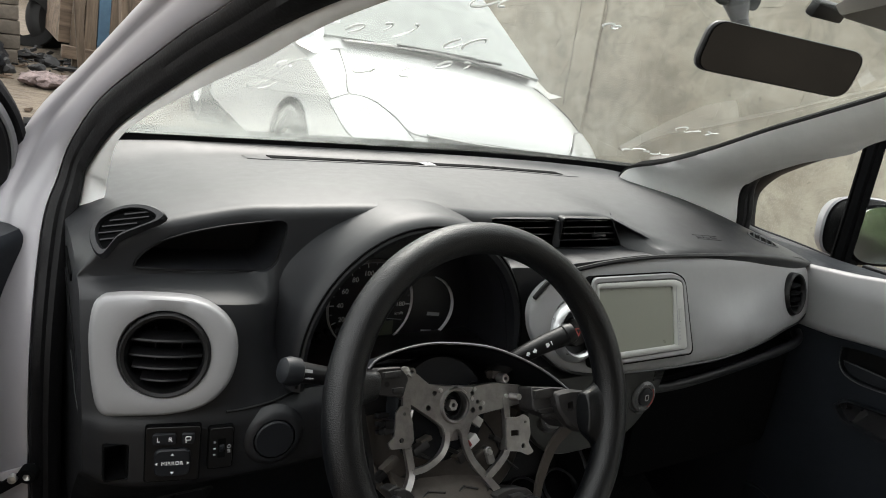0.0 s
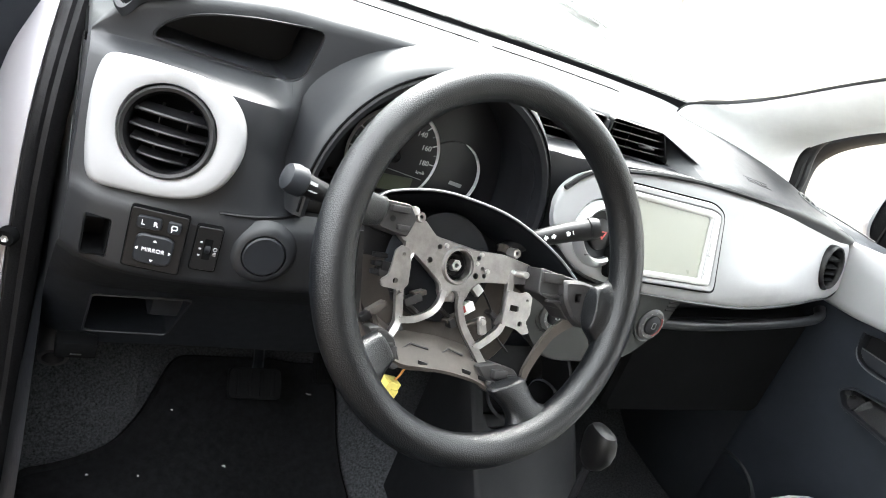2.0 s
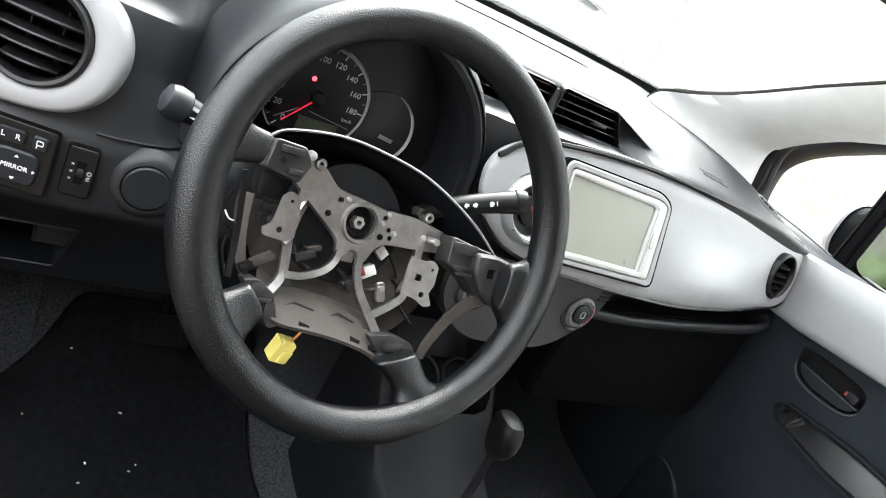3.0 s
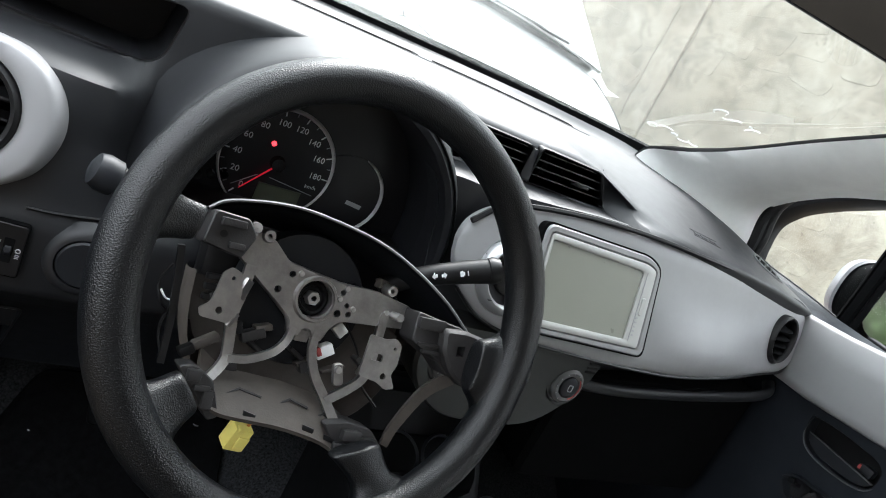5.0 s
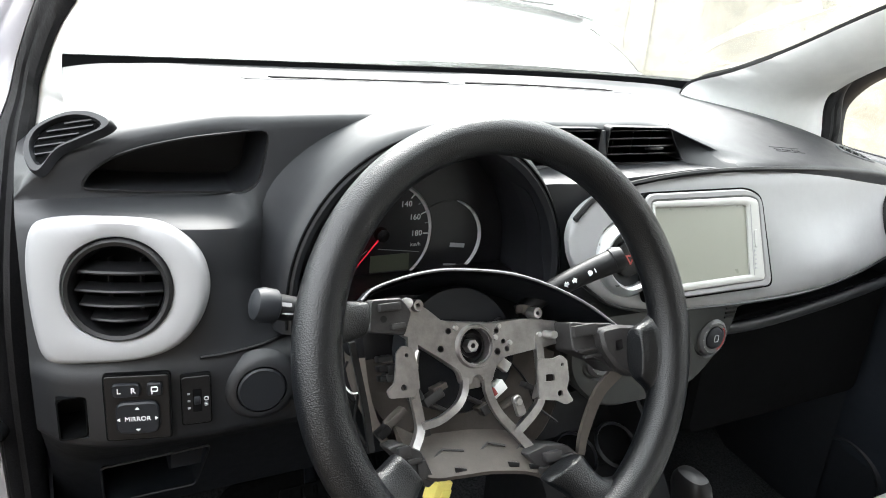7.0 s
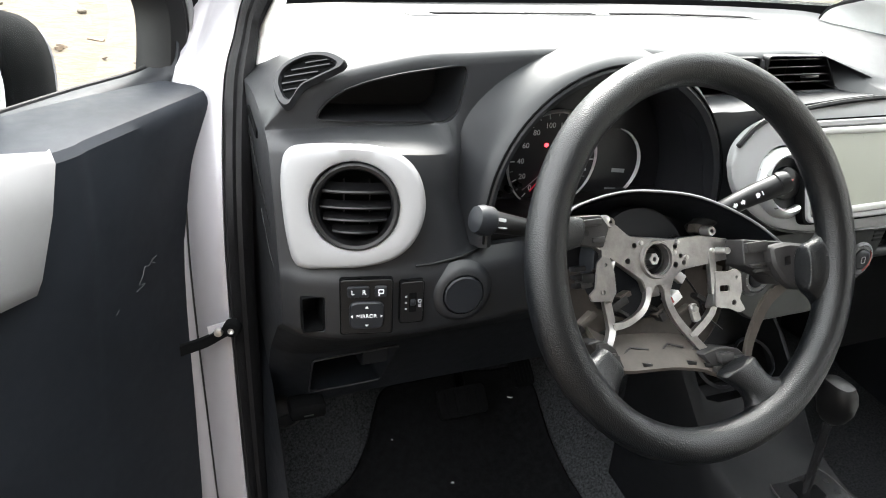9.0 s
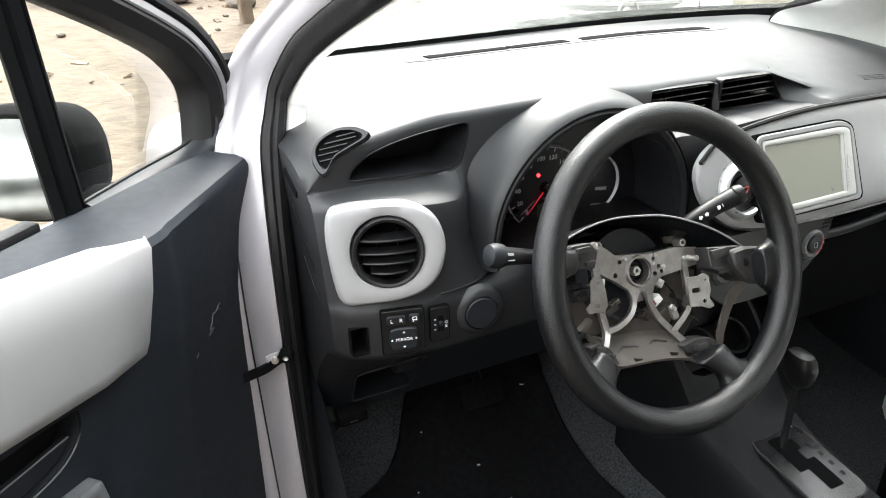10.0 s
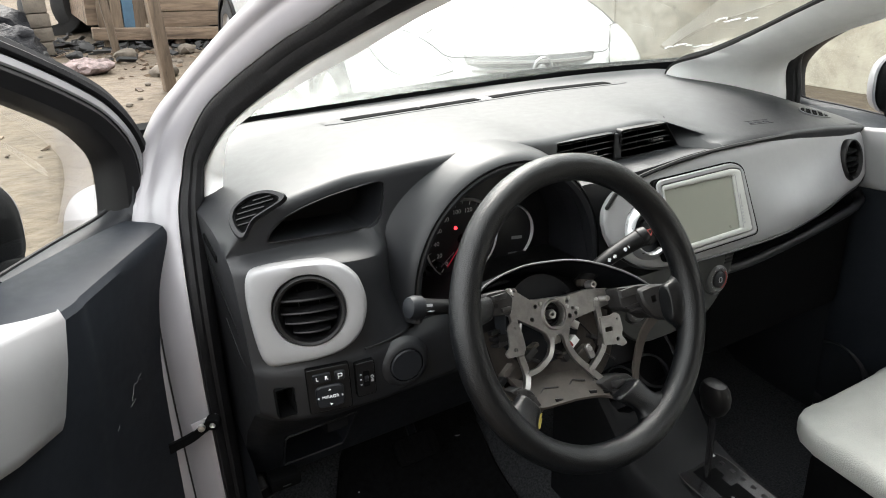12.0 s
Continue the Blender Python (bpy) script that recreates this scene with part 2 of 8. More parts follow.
def rounded(pts, r, n=5):
    """A closed 2D outline with each corner rounded by radius r (one number, or one for each corner)."""
    out = []
    k = len(pts)
    for i in range(k):
        p0, p1, p2 = Vector(pts[i - 1]), Vector(pts[i]), Vector(pts[(i + 1) % k])
        rad = r[i] if isinstance(r, (list, tuple)) else r
        a, b = (p0 - p1), (p2 - p1)
        d = min(rad, a.length * 0.49, b.length * 0.49)
        s, e = p1 + a.normalized() * d, p1 + b.normalized() * d
        for j in range(n + 1):
            t = j / n
            out.append((1 - t) ** 2 * s + 2 * t * (1 - t) * p1 + t * t * e)
    return out


def add_prism(bm, outline, y0, y1, bevel=0.0, at=None):
    """An outline in x and z, given depth from y0 to y1; bevel softens the y0 rim."""
    m = at or Matrix()
    rows = []
    c = sum((Vector((p[0], p[1])) for p in outline), Vector((0, 0))) / len(outline)
    if bevel:
        inner = [Vector((p[0], p[1])) + (c - Vector((p[0], p[1]))).normalized() * bevel for p in outline]
        rows.append([m @ Vector((p[0], y0, p[1])) for p in inner])
        rows.append([m @ Vector((p[0], y0 + bevel, p[1])) for p in outline])
    else:
        rows.append([m @ Vector((p[0], y0, p[1])) for p in outline])
    rows.append([m @ Vector((p[0], y1, p[1])) for p in outline])
    return add_loft(bm, rows, ring=True, caps=True)


def prism(outline, y0, y1, bevel=0.0, at=None):
    return add_prism(bmesh.new(), outline, y0, y1, bevel, at)


def add_frame(bm, outer, inner, y0, y1, at=None, soft=0.0):
    """A ring between two outlines of equal count."""
    m = at or Matrix()
    v = lambda p, y: m @ Vector((p[0], y, p[1]))
    mid = lambda o, i, f: (o[0] + (i[0] - o[0]) * f, o[1] + (i[1] - o[1]) * f)
    rows = [[v(p, y1) for p in outer], [v(p, y0 + soft) for p in outer]]
    if soft:
        rows.append([v(mid(o, i, 0.2), y0) for o, i in zip(outer, inner)])
        rows.append([v(mid(o, i, 0.8), y0) for o, i in zip(outer, inner)])
    rows += [[v(p, y0 + soft) for p in inner], [v(p, y1) for p in inner]]
    return add_loft(bm, rows, ring=True, loop=True)


def frame_ring(outer, inner, y0, y1, at=None, soft=0.0):
    return add_frame(bmesh.new(), outer, inner, y0, y1, at, soft)


def circle(r, n=32, cx=0.0, cz=0.0, rz=None):
    rz = rz or r
    return [Vector((cx + r * math.cos(2 * math.pi * i / n), cz + rz * math.sin(2 * math.pi * i / n))) for i in range(n)]


def add_lathe(bm, prof, n=32, at=None, caps=True):
    """prof: (radius, y) pairs turned about the y axis."""
    m = at or Matrix()
    rows = [[m @ Vector((r * math.cos(2 * math.pi * i / n), y, r * math.sin(2 * math.pi * i / n))) for i in range(n)] for r, y in prof]
    return add_loft(bm, rows, ring=True, caps=caps)


def lathe(prof, n=32, at=None, caps=True):
    return add_lathe(bmesh.new(), prof, n, at, caps)


def add_tube(bm, pts, r, n=10, closed=False, caps=True, flat=1.0):
    pts = [Vector(p) for p in pts]
    rows = []
    up = None
    k = len(pts)
    for i, p in enumerate(pts):
        a = pts[i - 1] if closed or i else p
        b = pts[(i + 1) % k] if closed or i < k - 1 else p
        d = (b - a).normalized()
        if up is None:
            up = d.orthogonal().normalized()
        up = (up - d * up.dot(d)).normalized()
        side = d.cross(up)
        rad = r[i] if isinstance(r, (list, tuple)) else r
        rows.append([p + (up * math.cos(2 * math.pi * j / n) + side * flat * math.sin(2 * math.pi * j / n)) * rad for j in range(n)])
    return add_loft(bm, rows, ring=True, caps=caps and not closed, loop=closed)


def tube(pts, r, n=10, closed=False, caps=True, flat=1.0):
    return add_tube(bmesh.new(), pts, r, n, closed, caps, flat)


def cut(ob, cutters):
    """Carves solid shapes out of a mesh object."""
    me = bpy.data.meshes.new("carving")
    for b in cutters:
        bmesh.ops.recalc_face_normals(b, faces=b.faces)
    tools = []
    for b in cutters:
        me = bpy.data.meshes.new("carving")
        b.to_mesh(me)
        b.free()
        t = new("carving", me)
        t.parent, t.matrix_parent_inverse, t.matrix_basis = ob.parent, ob.matrix_parent_inverse, ob.matrix_basis
        tools.append(t)
        mod = ob.modifiers.new("carve", 'BOOLEAN')
        mod.operation, mod.solver, mod.object = 'DIFFERENCE', 'EXACT', t
    bpy.context.view_layer.update()
    done = bpy.data.meshes.new_from_object(ob.evaluated_get(bpy.context.evaluated_depsgraph_get()))
    ob.modifiers.clear()
    old = ob.data
    ob.data = done
    bpy.data.meshes.remove(old)
    for t in tools:
        data = t.data
        bpy.data.objects.remove(t)
        bpy.data.meshes.remove(data)
    for p in done.polygons:
        p.use_smooth = True
    done.set_sharp_from_angle(angle=radians(38))
    return ob


def words(name, text, size, mat, parent, matrix, depth=0.0003, align='CENTER', label=""):
    """Raised print in the built-in typeface; lies in the local x-z plane, read from -y."""
    cu = bpy.data.curves.new(name, 'FONT')
    cu.body, cu.size, cu.extrude, cu.align_x, cu.align_y = text, size, depth, align, 'CENTER'
    cu.resolution_u = 3
    tmp = new(name, cu)
    bpy.context.view_layer.update()
    me = bpy.data.meshes.new_from_object(tmp.evaluated_get(bpy.context.evaluated_depsgraph_get()))
    bpy.data.objects.remove(tmp)
    bpy.data.curves.remove(cu)
    me.transform(Matrix.Rotation(radians(90), 4, 'X'))
    me.materials.clear()
    me.materials.append(mat)
    ob = new(name, me)
    ob.matrix_basis = matrix
    hang(ob, parent)
    if label:
        ob["label"] = label
    return ob


# ---- the car's dashboard ----
dashboard = thing("dashboard", "dark grey moulded dashboard with silver panels below the windscreen", "dashboard", base=(0, 0.3, 0.66))

# profile stations across the car: x, then (y, z) from the windscreen down to the bulkhead
STATIONS = [
    (-0.600, [(0.500, 1.088), (0.400, 1.072), (0.290, 1.078), (0.220, 1.075), (0.165, 1.060), (0.165, 1.057), (0.148, 1.047), (0.135, 1.000), (0.122, 0.935), (0.118, 0.925), (0.118, 0.870), (0.150, 0.850), (0.220, 0.780), (0.300, 0.660)]),
    (-0.580, [(0.530, 1.112), (0.420, 1.090), (0.300, 1.092), (0.220, 1.095), (0.163, 1.086), (0.165, 1.057), (0.138, 1.047), (0.127, 1.000), (0.112, 0.935), (0.103, 0.923), (0.103, 0.862), (0.125, 0.848), (0.200, 0.780), (0.280, 0.660)]),
    (-0.535, [(0.547, 1.124), (0.455, 1.106), (0.320, 1.108), (0.230, 1.112), (0.165, 1.107), (0.166, 1.056), (0.118, 1.046), (0.112, 1.000), (0.097, 0.935), (0.088, 0.922), (0.088, 0.858), (0.105, 0.846), (0.190, 0.780), (0.260, 0.660)]),
    (-0.465, [(0.554, 1.128), (0.490, 1.116), (0.330, 1.121), (0.240, 1.125), (0.168, 1.121), (0.170, 1.055), (0.102, 1.044), (0.098, 1.000), (0.088, 0.935), (0.082, 0.921), (0.082, 0.856), (0.100, 0.845), (0.190, 0.780), (0.260, 0.660)]),
    (-0.430, [(0.556, 1.129), (0.500, 1.118), (0.345, 1.124), (0.245, 1.129), (0.167, 1.126), (0.166, 1.055), (0.112, 1.040), (0.110, 0.990), (0.092, 0.935), (0.083, 0.920), (0.083, 0.856), (0.100, 0.845), (0.190, 0.780), (0.260, 0.660)]),
    (-0.395, [(0.558, 1.129), (0.508, 1.118), (0.36, 1.126), (0.25, 1.131), (0.162, 1.128), (0.158, 1.070), (0.150, 1.030), (0.142, 0.985), (0.108, 0.937), (0.088, 0.920), (0.084, 0.856), (0.10, 0.845), (0.19, 0.78), (0.26, 0.66)]),
    (-0.300, [(0.560, 1.129), (0.515, 1.119), (0.38, 1.129), (0.25, 1.136), (0.150, 1.132), (0.150, 1.052), (0.13, 1.020), (0.12, 0.98), (0.11, 0.935), (0.096, 0.918), (0.090, 0.856), (0.11, 0.845), (0.19, 0.78), (0.26, 0.66)]),
    (-0.200, [(0.560, 1.129), (0.520, 1.118), (0.39, 1.129), (0.26, 1.135), (0.150, 1.130), (0.150, 1.052), (0.13, 1.020), (0.12, 0.98), (0.11, 0.935), (0.096, 0.918), (0.090, 0.856), (0.11, 0.845), (0.19, 0.78), (0.26, 0.66)]),
    (-0.130, [(0.560, 1.129), (0.520, 1.118), (0.40, 1.127), (0.27, 1.130), (0.160, 1.123), (0.150, 1.066), (0.105, 1.065), (0.115, 0.99), (0.10, 0.935), (0.09, 0.918), (0.10, 0.856), (0.11, 0.84), (0.19, 0.78), (0.26, 0.66)]),
    (-0.080, [(0.560, 1.129), (0.520, 1.118), (0.40, 1.126), (0.27, 1.128), (0.168, 1.120), (0.162, 1.068), (0.100, 1.068), (0.105, 0.99), (0.09, 0.935), (0.085, 0.918), (0.09, 0.856), (0.11, 0.84), (0.19, 0.78), (0.26, 0.66)]),
    (0.000, [(0.558, 1.129), (0.518, 1.118), (0.40, 1.125), (0.27, 1.126), (0.170, 1.118), (0.165, 1.068), (0.095, 1.074), (0.098, 0.99), (0.085, 0.935), (0.08, 0.918), (0.085, 0.856), (0.11, 0.84), (0.19, 0.78), (0.26, 0.66)]),
    (0.090, [(0.550, 1.129), (0.512, 1.118), (0.40, 1.124), (0.27, 1.124), (0.170, 1.116), (0.158, 1.069), (0.095, 1.080), (0.100, 0.99), (0.085, 0.935), (0.08, 0.918), (0.085, 0.856), (0.11, 0.84), (0.19, 0.78), (0.26, 0.66)]),
    (0.170, [(0.541, 1.129), (0.505, 1.117), (0.39, 1.122), (0.26, 1.117), (0.135, 1.092), (0.118, 1.083), (0.098, 1.079), (0.110, 0.99), (0.10, 0.935), (0.10, 0.918), (0.12, 0.870), (0.13, 0.84), (0.19, 0.78), (0.26, 0.66)]),
    (0.300, [(0.522, 1.128), (0.490, 1.115), (0.37, 1.117), (0.24, 1.107), (0.118, 1.078), (0.108, 1.074), (0.104, 1.070), (0.118, 0.99), (0.11, 0.935), (0.12, 0.918), (0.14, 0.880), (0.15, 0.84), (0.20, 0.78), (0.26, 0.66)]),
    (0.450, [(0.495, 1.120), (0.455, 1.108), (0.34, 1.104), (0.22, 1.092), (0.125, 1.064), (0.115, 1.059), (0.114, 1.054), (0.130, 0.99), (0.12, 0.935), (0.13, 0.918), (0.15, 0.890), (0.16, 0.84), (0.21, 0.78), (0.27, 0.66)]),
    (0.550, [(0.455, 1.090), (0.415, 1.086), (0.31, 1.078), (0.21, 1.064), (0.135, 1.048), (0.125, 1.044), (0.124, 1.040), (0.142, 0.99), (0.13, 0.935), (0.14, 0.918), (0.16, 0.895), (0.17, 0.85), (0.22, 0.78), (0.28, 0.66)]),
    (0.610, [(0.420, 1.064), (0.380, 1.060), (0.28, 1.054), (0.20, 1.046), (0.145, 1.036), (0.138, 1.032), (0.138, 1.028), (0.155, 0.99), (0.145, 0.935), (0.15, 0.918), (0.17, 0.895), (0.18, 0.85), (0.23, 0.78), (0.29, 0.66)]),
]


def dash_profile(x):
    """The cross-section at x, eased between the stations and rounded at its edges."""
    k = 0
    while k < len(STATIONS) - 2 and STATIONS[k + 1][0] < x:
        k += 1
    xa, pa = STATIONS[k]
    xb, pb = STATIONS[k + 1]
    t = min(1, max(0, (x - xa) / (xb - xa)))
    before = STATIONS[max(0, k - 1)]
    after = STATIONS[min(len(STATIONS) - 1, k + 2)]
    out = []
    for i in range(len(pa)):
        p = []
        for j in (0, 1):
            va, vb = pa[i][j], pb[i][j]
            ma = (vb - before[1][i][j]) / (xb - before[0]) * (xb - xa)
            mb = (after[1][i][j] - va) / (after[0] - xa) * (xb - xa)
            h = va * (2 * t ** 3 - 3 * t * t + 1) + ma * (t ** 3 - 2 * t * t + t) + vb * (3 * t * t - 2 * t ** 3) + mb * (t ** 3 - t * t)
            p.append(h)
        out.append(Vector(p))
    top = spline(out[:5], 3)
    front = []
    for i in range(5, len(out) - 1):
        a, b, c = out[i - 1], out[i], out[i + 1]
        d = min(0.007, (a - b).length * 0.4, (c - b).length * 0.4)
        s, e = b + (a - b).normalized() * d, b + (c - b).normalized() * d
        front += [s, (s + 2 * b + e) / 4, e]
    lip = top[-1]
    da, db = top[-2] - lip, front[0] - lip
    la, lb = min(0.014, da.length * 0.6), min(0.014, db.length * 0.4)
    s, e = lip + da.normalized() * la, lip + db.normalized() * lb
    edge = [s, s * 0.5625 + lip * 0.375 + e * 0.0625, (s + 2 * lip + e) / 4, s * 0.0625 + lip * 0.375 + e * 0.5625, e]
    return top[:-1] + edge + front + [out[-1]] + [Vector((0.62, 0.66)), Vector((0.62, 1.03)), Vector((out[0].x + 0.01, 1.03))]


def dash_z(x, y):
    q = dash_profile(x)[:13]
    return next(a.y + (b.y - a.y) * (a.x - y) / (a.x - b.x) for a, b in zip(q, q[1:]) if a.x >= y >= b.x)


xs = [-0.600 + i * (1.210 / 150) for i in range(151)]
body_bm = loft([[Vector((x, p.x, p.y)) for p in dash_profile(x)] for x in xs], ring=True, caps=True)
dash_body = part("body", body_bm, DASH, dashboard)

# where the pieces sit
CUP = [(-0.552, 1.065), (-0.544, 1.079), (-0.526, 1.092), (-0.498, 1.101), (-0.461, 1.108), (-0.392, 1.115), (-0.396, 1.092), (-0.402, 1.066), (-0.415, 1.056), (-0.496, 1.060)]
cup_line = rounded(CUP, 0.012, 4)
HOODX, HOODZ = -0.245, 0.968


def arch(a, b, y, foot=0.945, n=40):
    """Half an ellipse with straight feet, over the instruments."""
    pts = [Vector((HOODX - a, y, foot))]
    for i in range(n + 1):
        th = math.pi - math.pi * i / n
        pts.append(Vector((HOODX + a * math.cos(th), y, HOODZ + b * math.sin(th))))
    return pts + [Vector((HOODX + a, y, foot))]


arch_cut = [(p.x, p.z) for p in arch(0.138, 0.143, 0, 0.935)]
cup_cut = prism(cup_line, 0.05, 0.245)
carve = [cup_cut, prism(arch_cut, 0.02, 0.215)]
VL, VR = Vector((-0.528, 0.109, 0.994)), Vector((0.527, 0.122, 0.989))
carve.append(prism(circle(0.043, 32, VL.x - 0.001, VL.z + 0.006), 0.05, 0.2))
carve.append(prism(circle(0.037, 32, VR.x, VR.z), 0.05, 0.22))
for ox in ((-0.128, -0.008), (0.006, 0.128)):
    slant = 0.030 if ox[0] > 0 else 0.0
    carve.append(prism(rounded([(ox[0], 1.072), (ox[1], 1.072), (ox[1] - slant, 1.113), (ox[0] + (0.0 if ox[0] > 0 else 0.01), 1.115)], 0.005, 3), 0.10, 0.26))
def dash_front(x, z):
    q = dash_profile(x)
    return min(a.x + (b.x - a.x) * (z - a.y) / (b.y - a.y) for a, b in zip(q[8:30], q[9:31]) if (a.y - z) * (b.y - z) <= 0 and a.y != b.y)


carve.append(prism(rounded([(-0.584, 0.867), (-0.561, 0.867), (-0.561, 0.907), (-0.584, 0.907)], 0.003, 2), 0.05, 0.17))
LOWPOCKET = rounded([(-0.553, 0.686), (-0.458, 0.686), (-0.448, 0.768), (-0.555, 0.764)], 0.006, 3)
carve.append(prism(LOWPOCKET, 0.12, 0.36))
carve.append(box((0.40, 0.16, 0.905), (0.37, 0.13, 0.028), Euler((0, radians(-4), 0)).to_matrix().to_4x4(), bevel=0.006))
cut(dash_body, carve)
# the flank beside the passenger-side centre vent is cut back at a slant
flank = bmesh.new()
for z in (1.0725, 1.1115):
    inner = Vector((0.124 - 0.030 * (z - 1.072) / 0.041, 0.156, z))
    outer = inner + Vector((0.030, 0, 0))
    outer.y = dash_front(outer.x, z)
    far = inner + (outer - inner) * 1.5
    for p in (inner, far, Vector((inner.x, far.y - 0.01, z))):
        flank.verts.new(p)
bmesh.ops.convex_hull(flank, input=flank.verts[:])
cut(dash_body, [flank])
# same plastic lower down; its shade is put in with a darker material
dash_body.data.materials.append(DARK)
for p in dash_body.data.polygons:
    c = p.center
    if c.z < 0.846 or (c.x > 0.17 and c.z < 0.925):
        p.material_index = 1

part("pocket_block", prism([(-0.487, 0.722), (-0.440, 0.722), (-0.438, 0.775), (-0.487, 0.775)], 0.228, 0.34, 0.004), DARK, dashboard, "stepped block inside the lower pocket")
# dark floor of the open pocket, and its thin rim
part("pocket_liner", prism([(-0.56, 1.05), (-0.40, 1.05), (-0.40, 1.12), (-0.56, 1.10)], 0.238, 0.243), BLACK, dashboard)
rim = [Vector((p.x, 0.164, p.y)) for p in cup_line]
part("pocket_rim", tube(rim, 0.0012, 6, closed=True), BLACK, dashboard)

part("lower_pocket_rim", tube([(p.x, 0.1885 + (0.78 - p.y) * 0.583, p.y) for p in LOWPOCKET], 0.0014, 6, closed=True), DASH, dashboard)

# the instrument hood
hood = []
for a, b, y, f in ((0.137, 0.142, 0.17, 0.93), (0.139, 0.144, 0.105, 0.935), (0.1405, 0.146, 0.094, 0.94), (0.146, 0.152, 0.091, 0.94), (0.153, 0.160, 0.095, 0.94), (0.158, 0.166, 0.106, 0.94), (0.162, 0.1675, 0.122, 0.94), (0.170, 0.1685, 0.142, 0.94), (0.182, 0.1690, 0.160, 0.94), (0.195, 0.1685, 0.176, 0.94)):
    hood.append(arch(a, b, y, f))
part("instrument_hood", loft(hood), DASH, dashboard)
groove = [(p.x, p.y - 0.0003, p.z) for p in arch(0.150, 0.157, 0.0925, 0.945)]
part("hood_seam", tube(groove, 0.0013, 6), MATTBLACK, dashboard)

# instruments
cluster = part("instrument_panel", prism([(p.x, p.z) for p in arch(0.137, 0.142, 0, 0.935)], 0.190, 0.212), FACE, dashboard, "black instrument cluster with a speedometer")
SX, SZ = -0.2667, 0.9965


def dial_ring(cx, cz, r, a0, a1, w, y, mat, name):
    rows = []
    n = 48
    for i in range(n + 1):
        th = radians(a0 + (a1 - a0) * i / n)
        taper = w * (0.25 + 0.75 * math.sin(math.pi * i / n) ** 0.6)
        for_c, for_s = math.cos(th), math.sin(th)
        rows.append([Vector((cx + (r - taper) * for_c, y, cz + (r - taper) * for_s)), Vector((cx + (r - taper * 0.5) * for_c, y - taper * 0.9, cz + (r - taper * 0.5) * for_s)), Vector((cx + r * for_c, y, cz + r * for_s)), Vector((cx + (r - taper * 0.5) * for_c, y + 0.004, cz + (r - taper * 0.5) * for_s))])
    return part(name, loft(rows, ring=True, caps=True), mat, cluster)


part("dial_face", lathe([(0.058, 0.1885), (0.058, 0.186), (0.0, 0.186)], 48, pose(SX, 0, SZ)), FACE, cluster)
dial_ring(SX, SZ, 0.0605, 235, -58, 0.0045, 0.1855, RING, "chrome_ring")
dial_ring(SX, SZ, 0.0595, 145, 240, 0.0015, 0.1855, RING, "chrome_ring")
dial_ring(-0.186, 0.984, 0.046, 75, -75, 0.0045, 0.1875, RING, "chrome_ring")
part("dial_face", lathe([(0.0445, 0.1895), (0.0445, 0.1885), (0.0, 0.1885)], 40, pose(-0.186, 0, 0.984)), FACE, cluster)
for i in range(10):
    th = radians(230 - i * 25.9)
    c, s = math.cos(th), math.sin(th)
    words("dial_number", str(i * 20), 0.0092, MARK, cluster, pose(SX + 0.0425 * c, 0.1855, SZ + 0.0425 * s), 0.0002)
    part("dial_tick", box((SX + 0.0535 * c, 0.1857, SZ + 0.0535 * s), (0.006, 0.0006, 0.0012), Matrix.Rotation(-th, 4, 'Y')), MARK, cluster)
for i in range(9):
    th = radians(230 - (i + 0.5) * 25.9)
    c, s = math.cos(th), math.sin(th)
    part("dial_tick", box((SX + 0.0545 * c, 0.1857, SZ + 0.0545 * s), (0.004, 0.0006, 0.0007), Matrix.Rotation(-th, 4, 'Y')), GREYMARK, cluster)
words("dial_unit", "km/h", 0.0062, MARK, cluster, pose(SX + 0.042, 0.1855, SZ - 0.0150), 0.0002)
th = radians(230)
nd = Vector((math.cos(th), 0, math.sin(th)))
part("pointer", tube([Vector((SX, 0.181, SZ)) - nd * 0.004, Vector((SX, 0.181, SZ)) + nd * 0.046], [0.0011, 0.0005], 6), NEEDLE, cluster, "red lit speedometer pointer")
part("pointer_hub", lathe([(0.0, 0.178), (0.007, 0.1785), (0.008, 0.186)], 24, pose(SX, 0, SZ), caps=False), GLOSS, cluster)
part("lcd", box((SX + 0.012, 0.1853, SZ - 0.034), (0.046, 0.0012, 0.019)), LCD, cluster, "grey green trip display")
for dx, dz, ln, an in ((0.022, -0.0205, 0.050, -8), (-0.026, -0.026, 0.028, 38)):
    part("lcd_border", box((SX + dx, 0.1854, SZ + dz), (ln, 0.0006, 0.0007), pose(0, 0, 0, 0, -an)), GREYMARK, cluster)
part("warning_lamp", lathe([(0.0, 0.1845), (0.0024, 0.1848), (0.0026, 0.186)], 10, pose(SX - 0.0105, 0, SZ + 0.0188)), REDGLOW, cluster, "glowing red warning lamp")
part("badge_bar", box((-0.170, 0.1882, 0.975), (0.019, 0.0006, 0.0048), pose(0, 0, 0, 0, 8)), GREYMARK, cluster)
part("badge_bar", box((-0.178, 0.1882, 0.952), (0.016, 0.0006, 0.0022), pose(0, 0, 0, 0, 6)), GREYMARK, cluster)
part("cluster_shelf", box((HOODX, 0.155, 0.943), (0.272, 0.08, 0.016), bevel=0.004), BLACK, dashboard)
for i in range(4):
    part("reset_knob", lathe([(0.004, 0.17), (0.004, 0.178), (0.002, 0.178)], 10, pose(-0.352 + 0.012 * i, 0, 0.962 + 0.004 * i)), GLOSS, cluster)


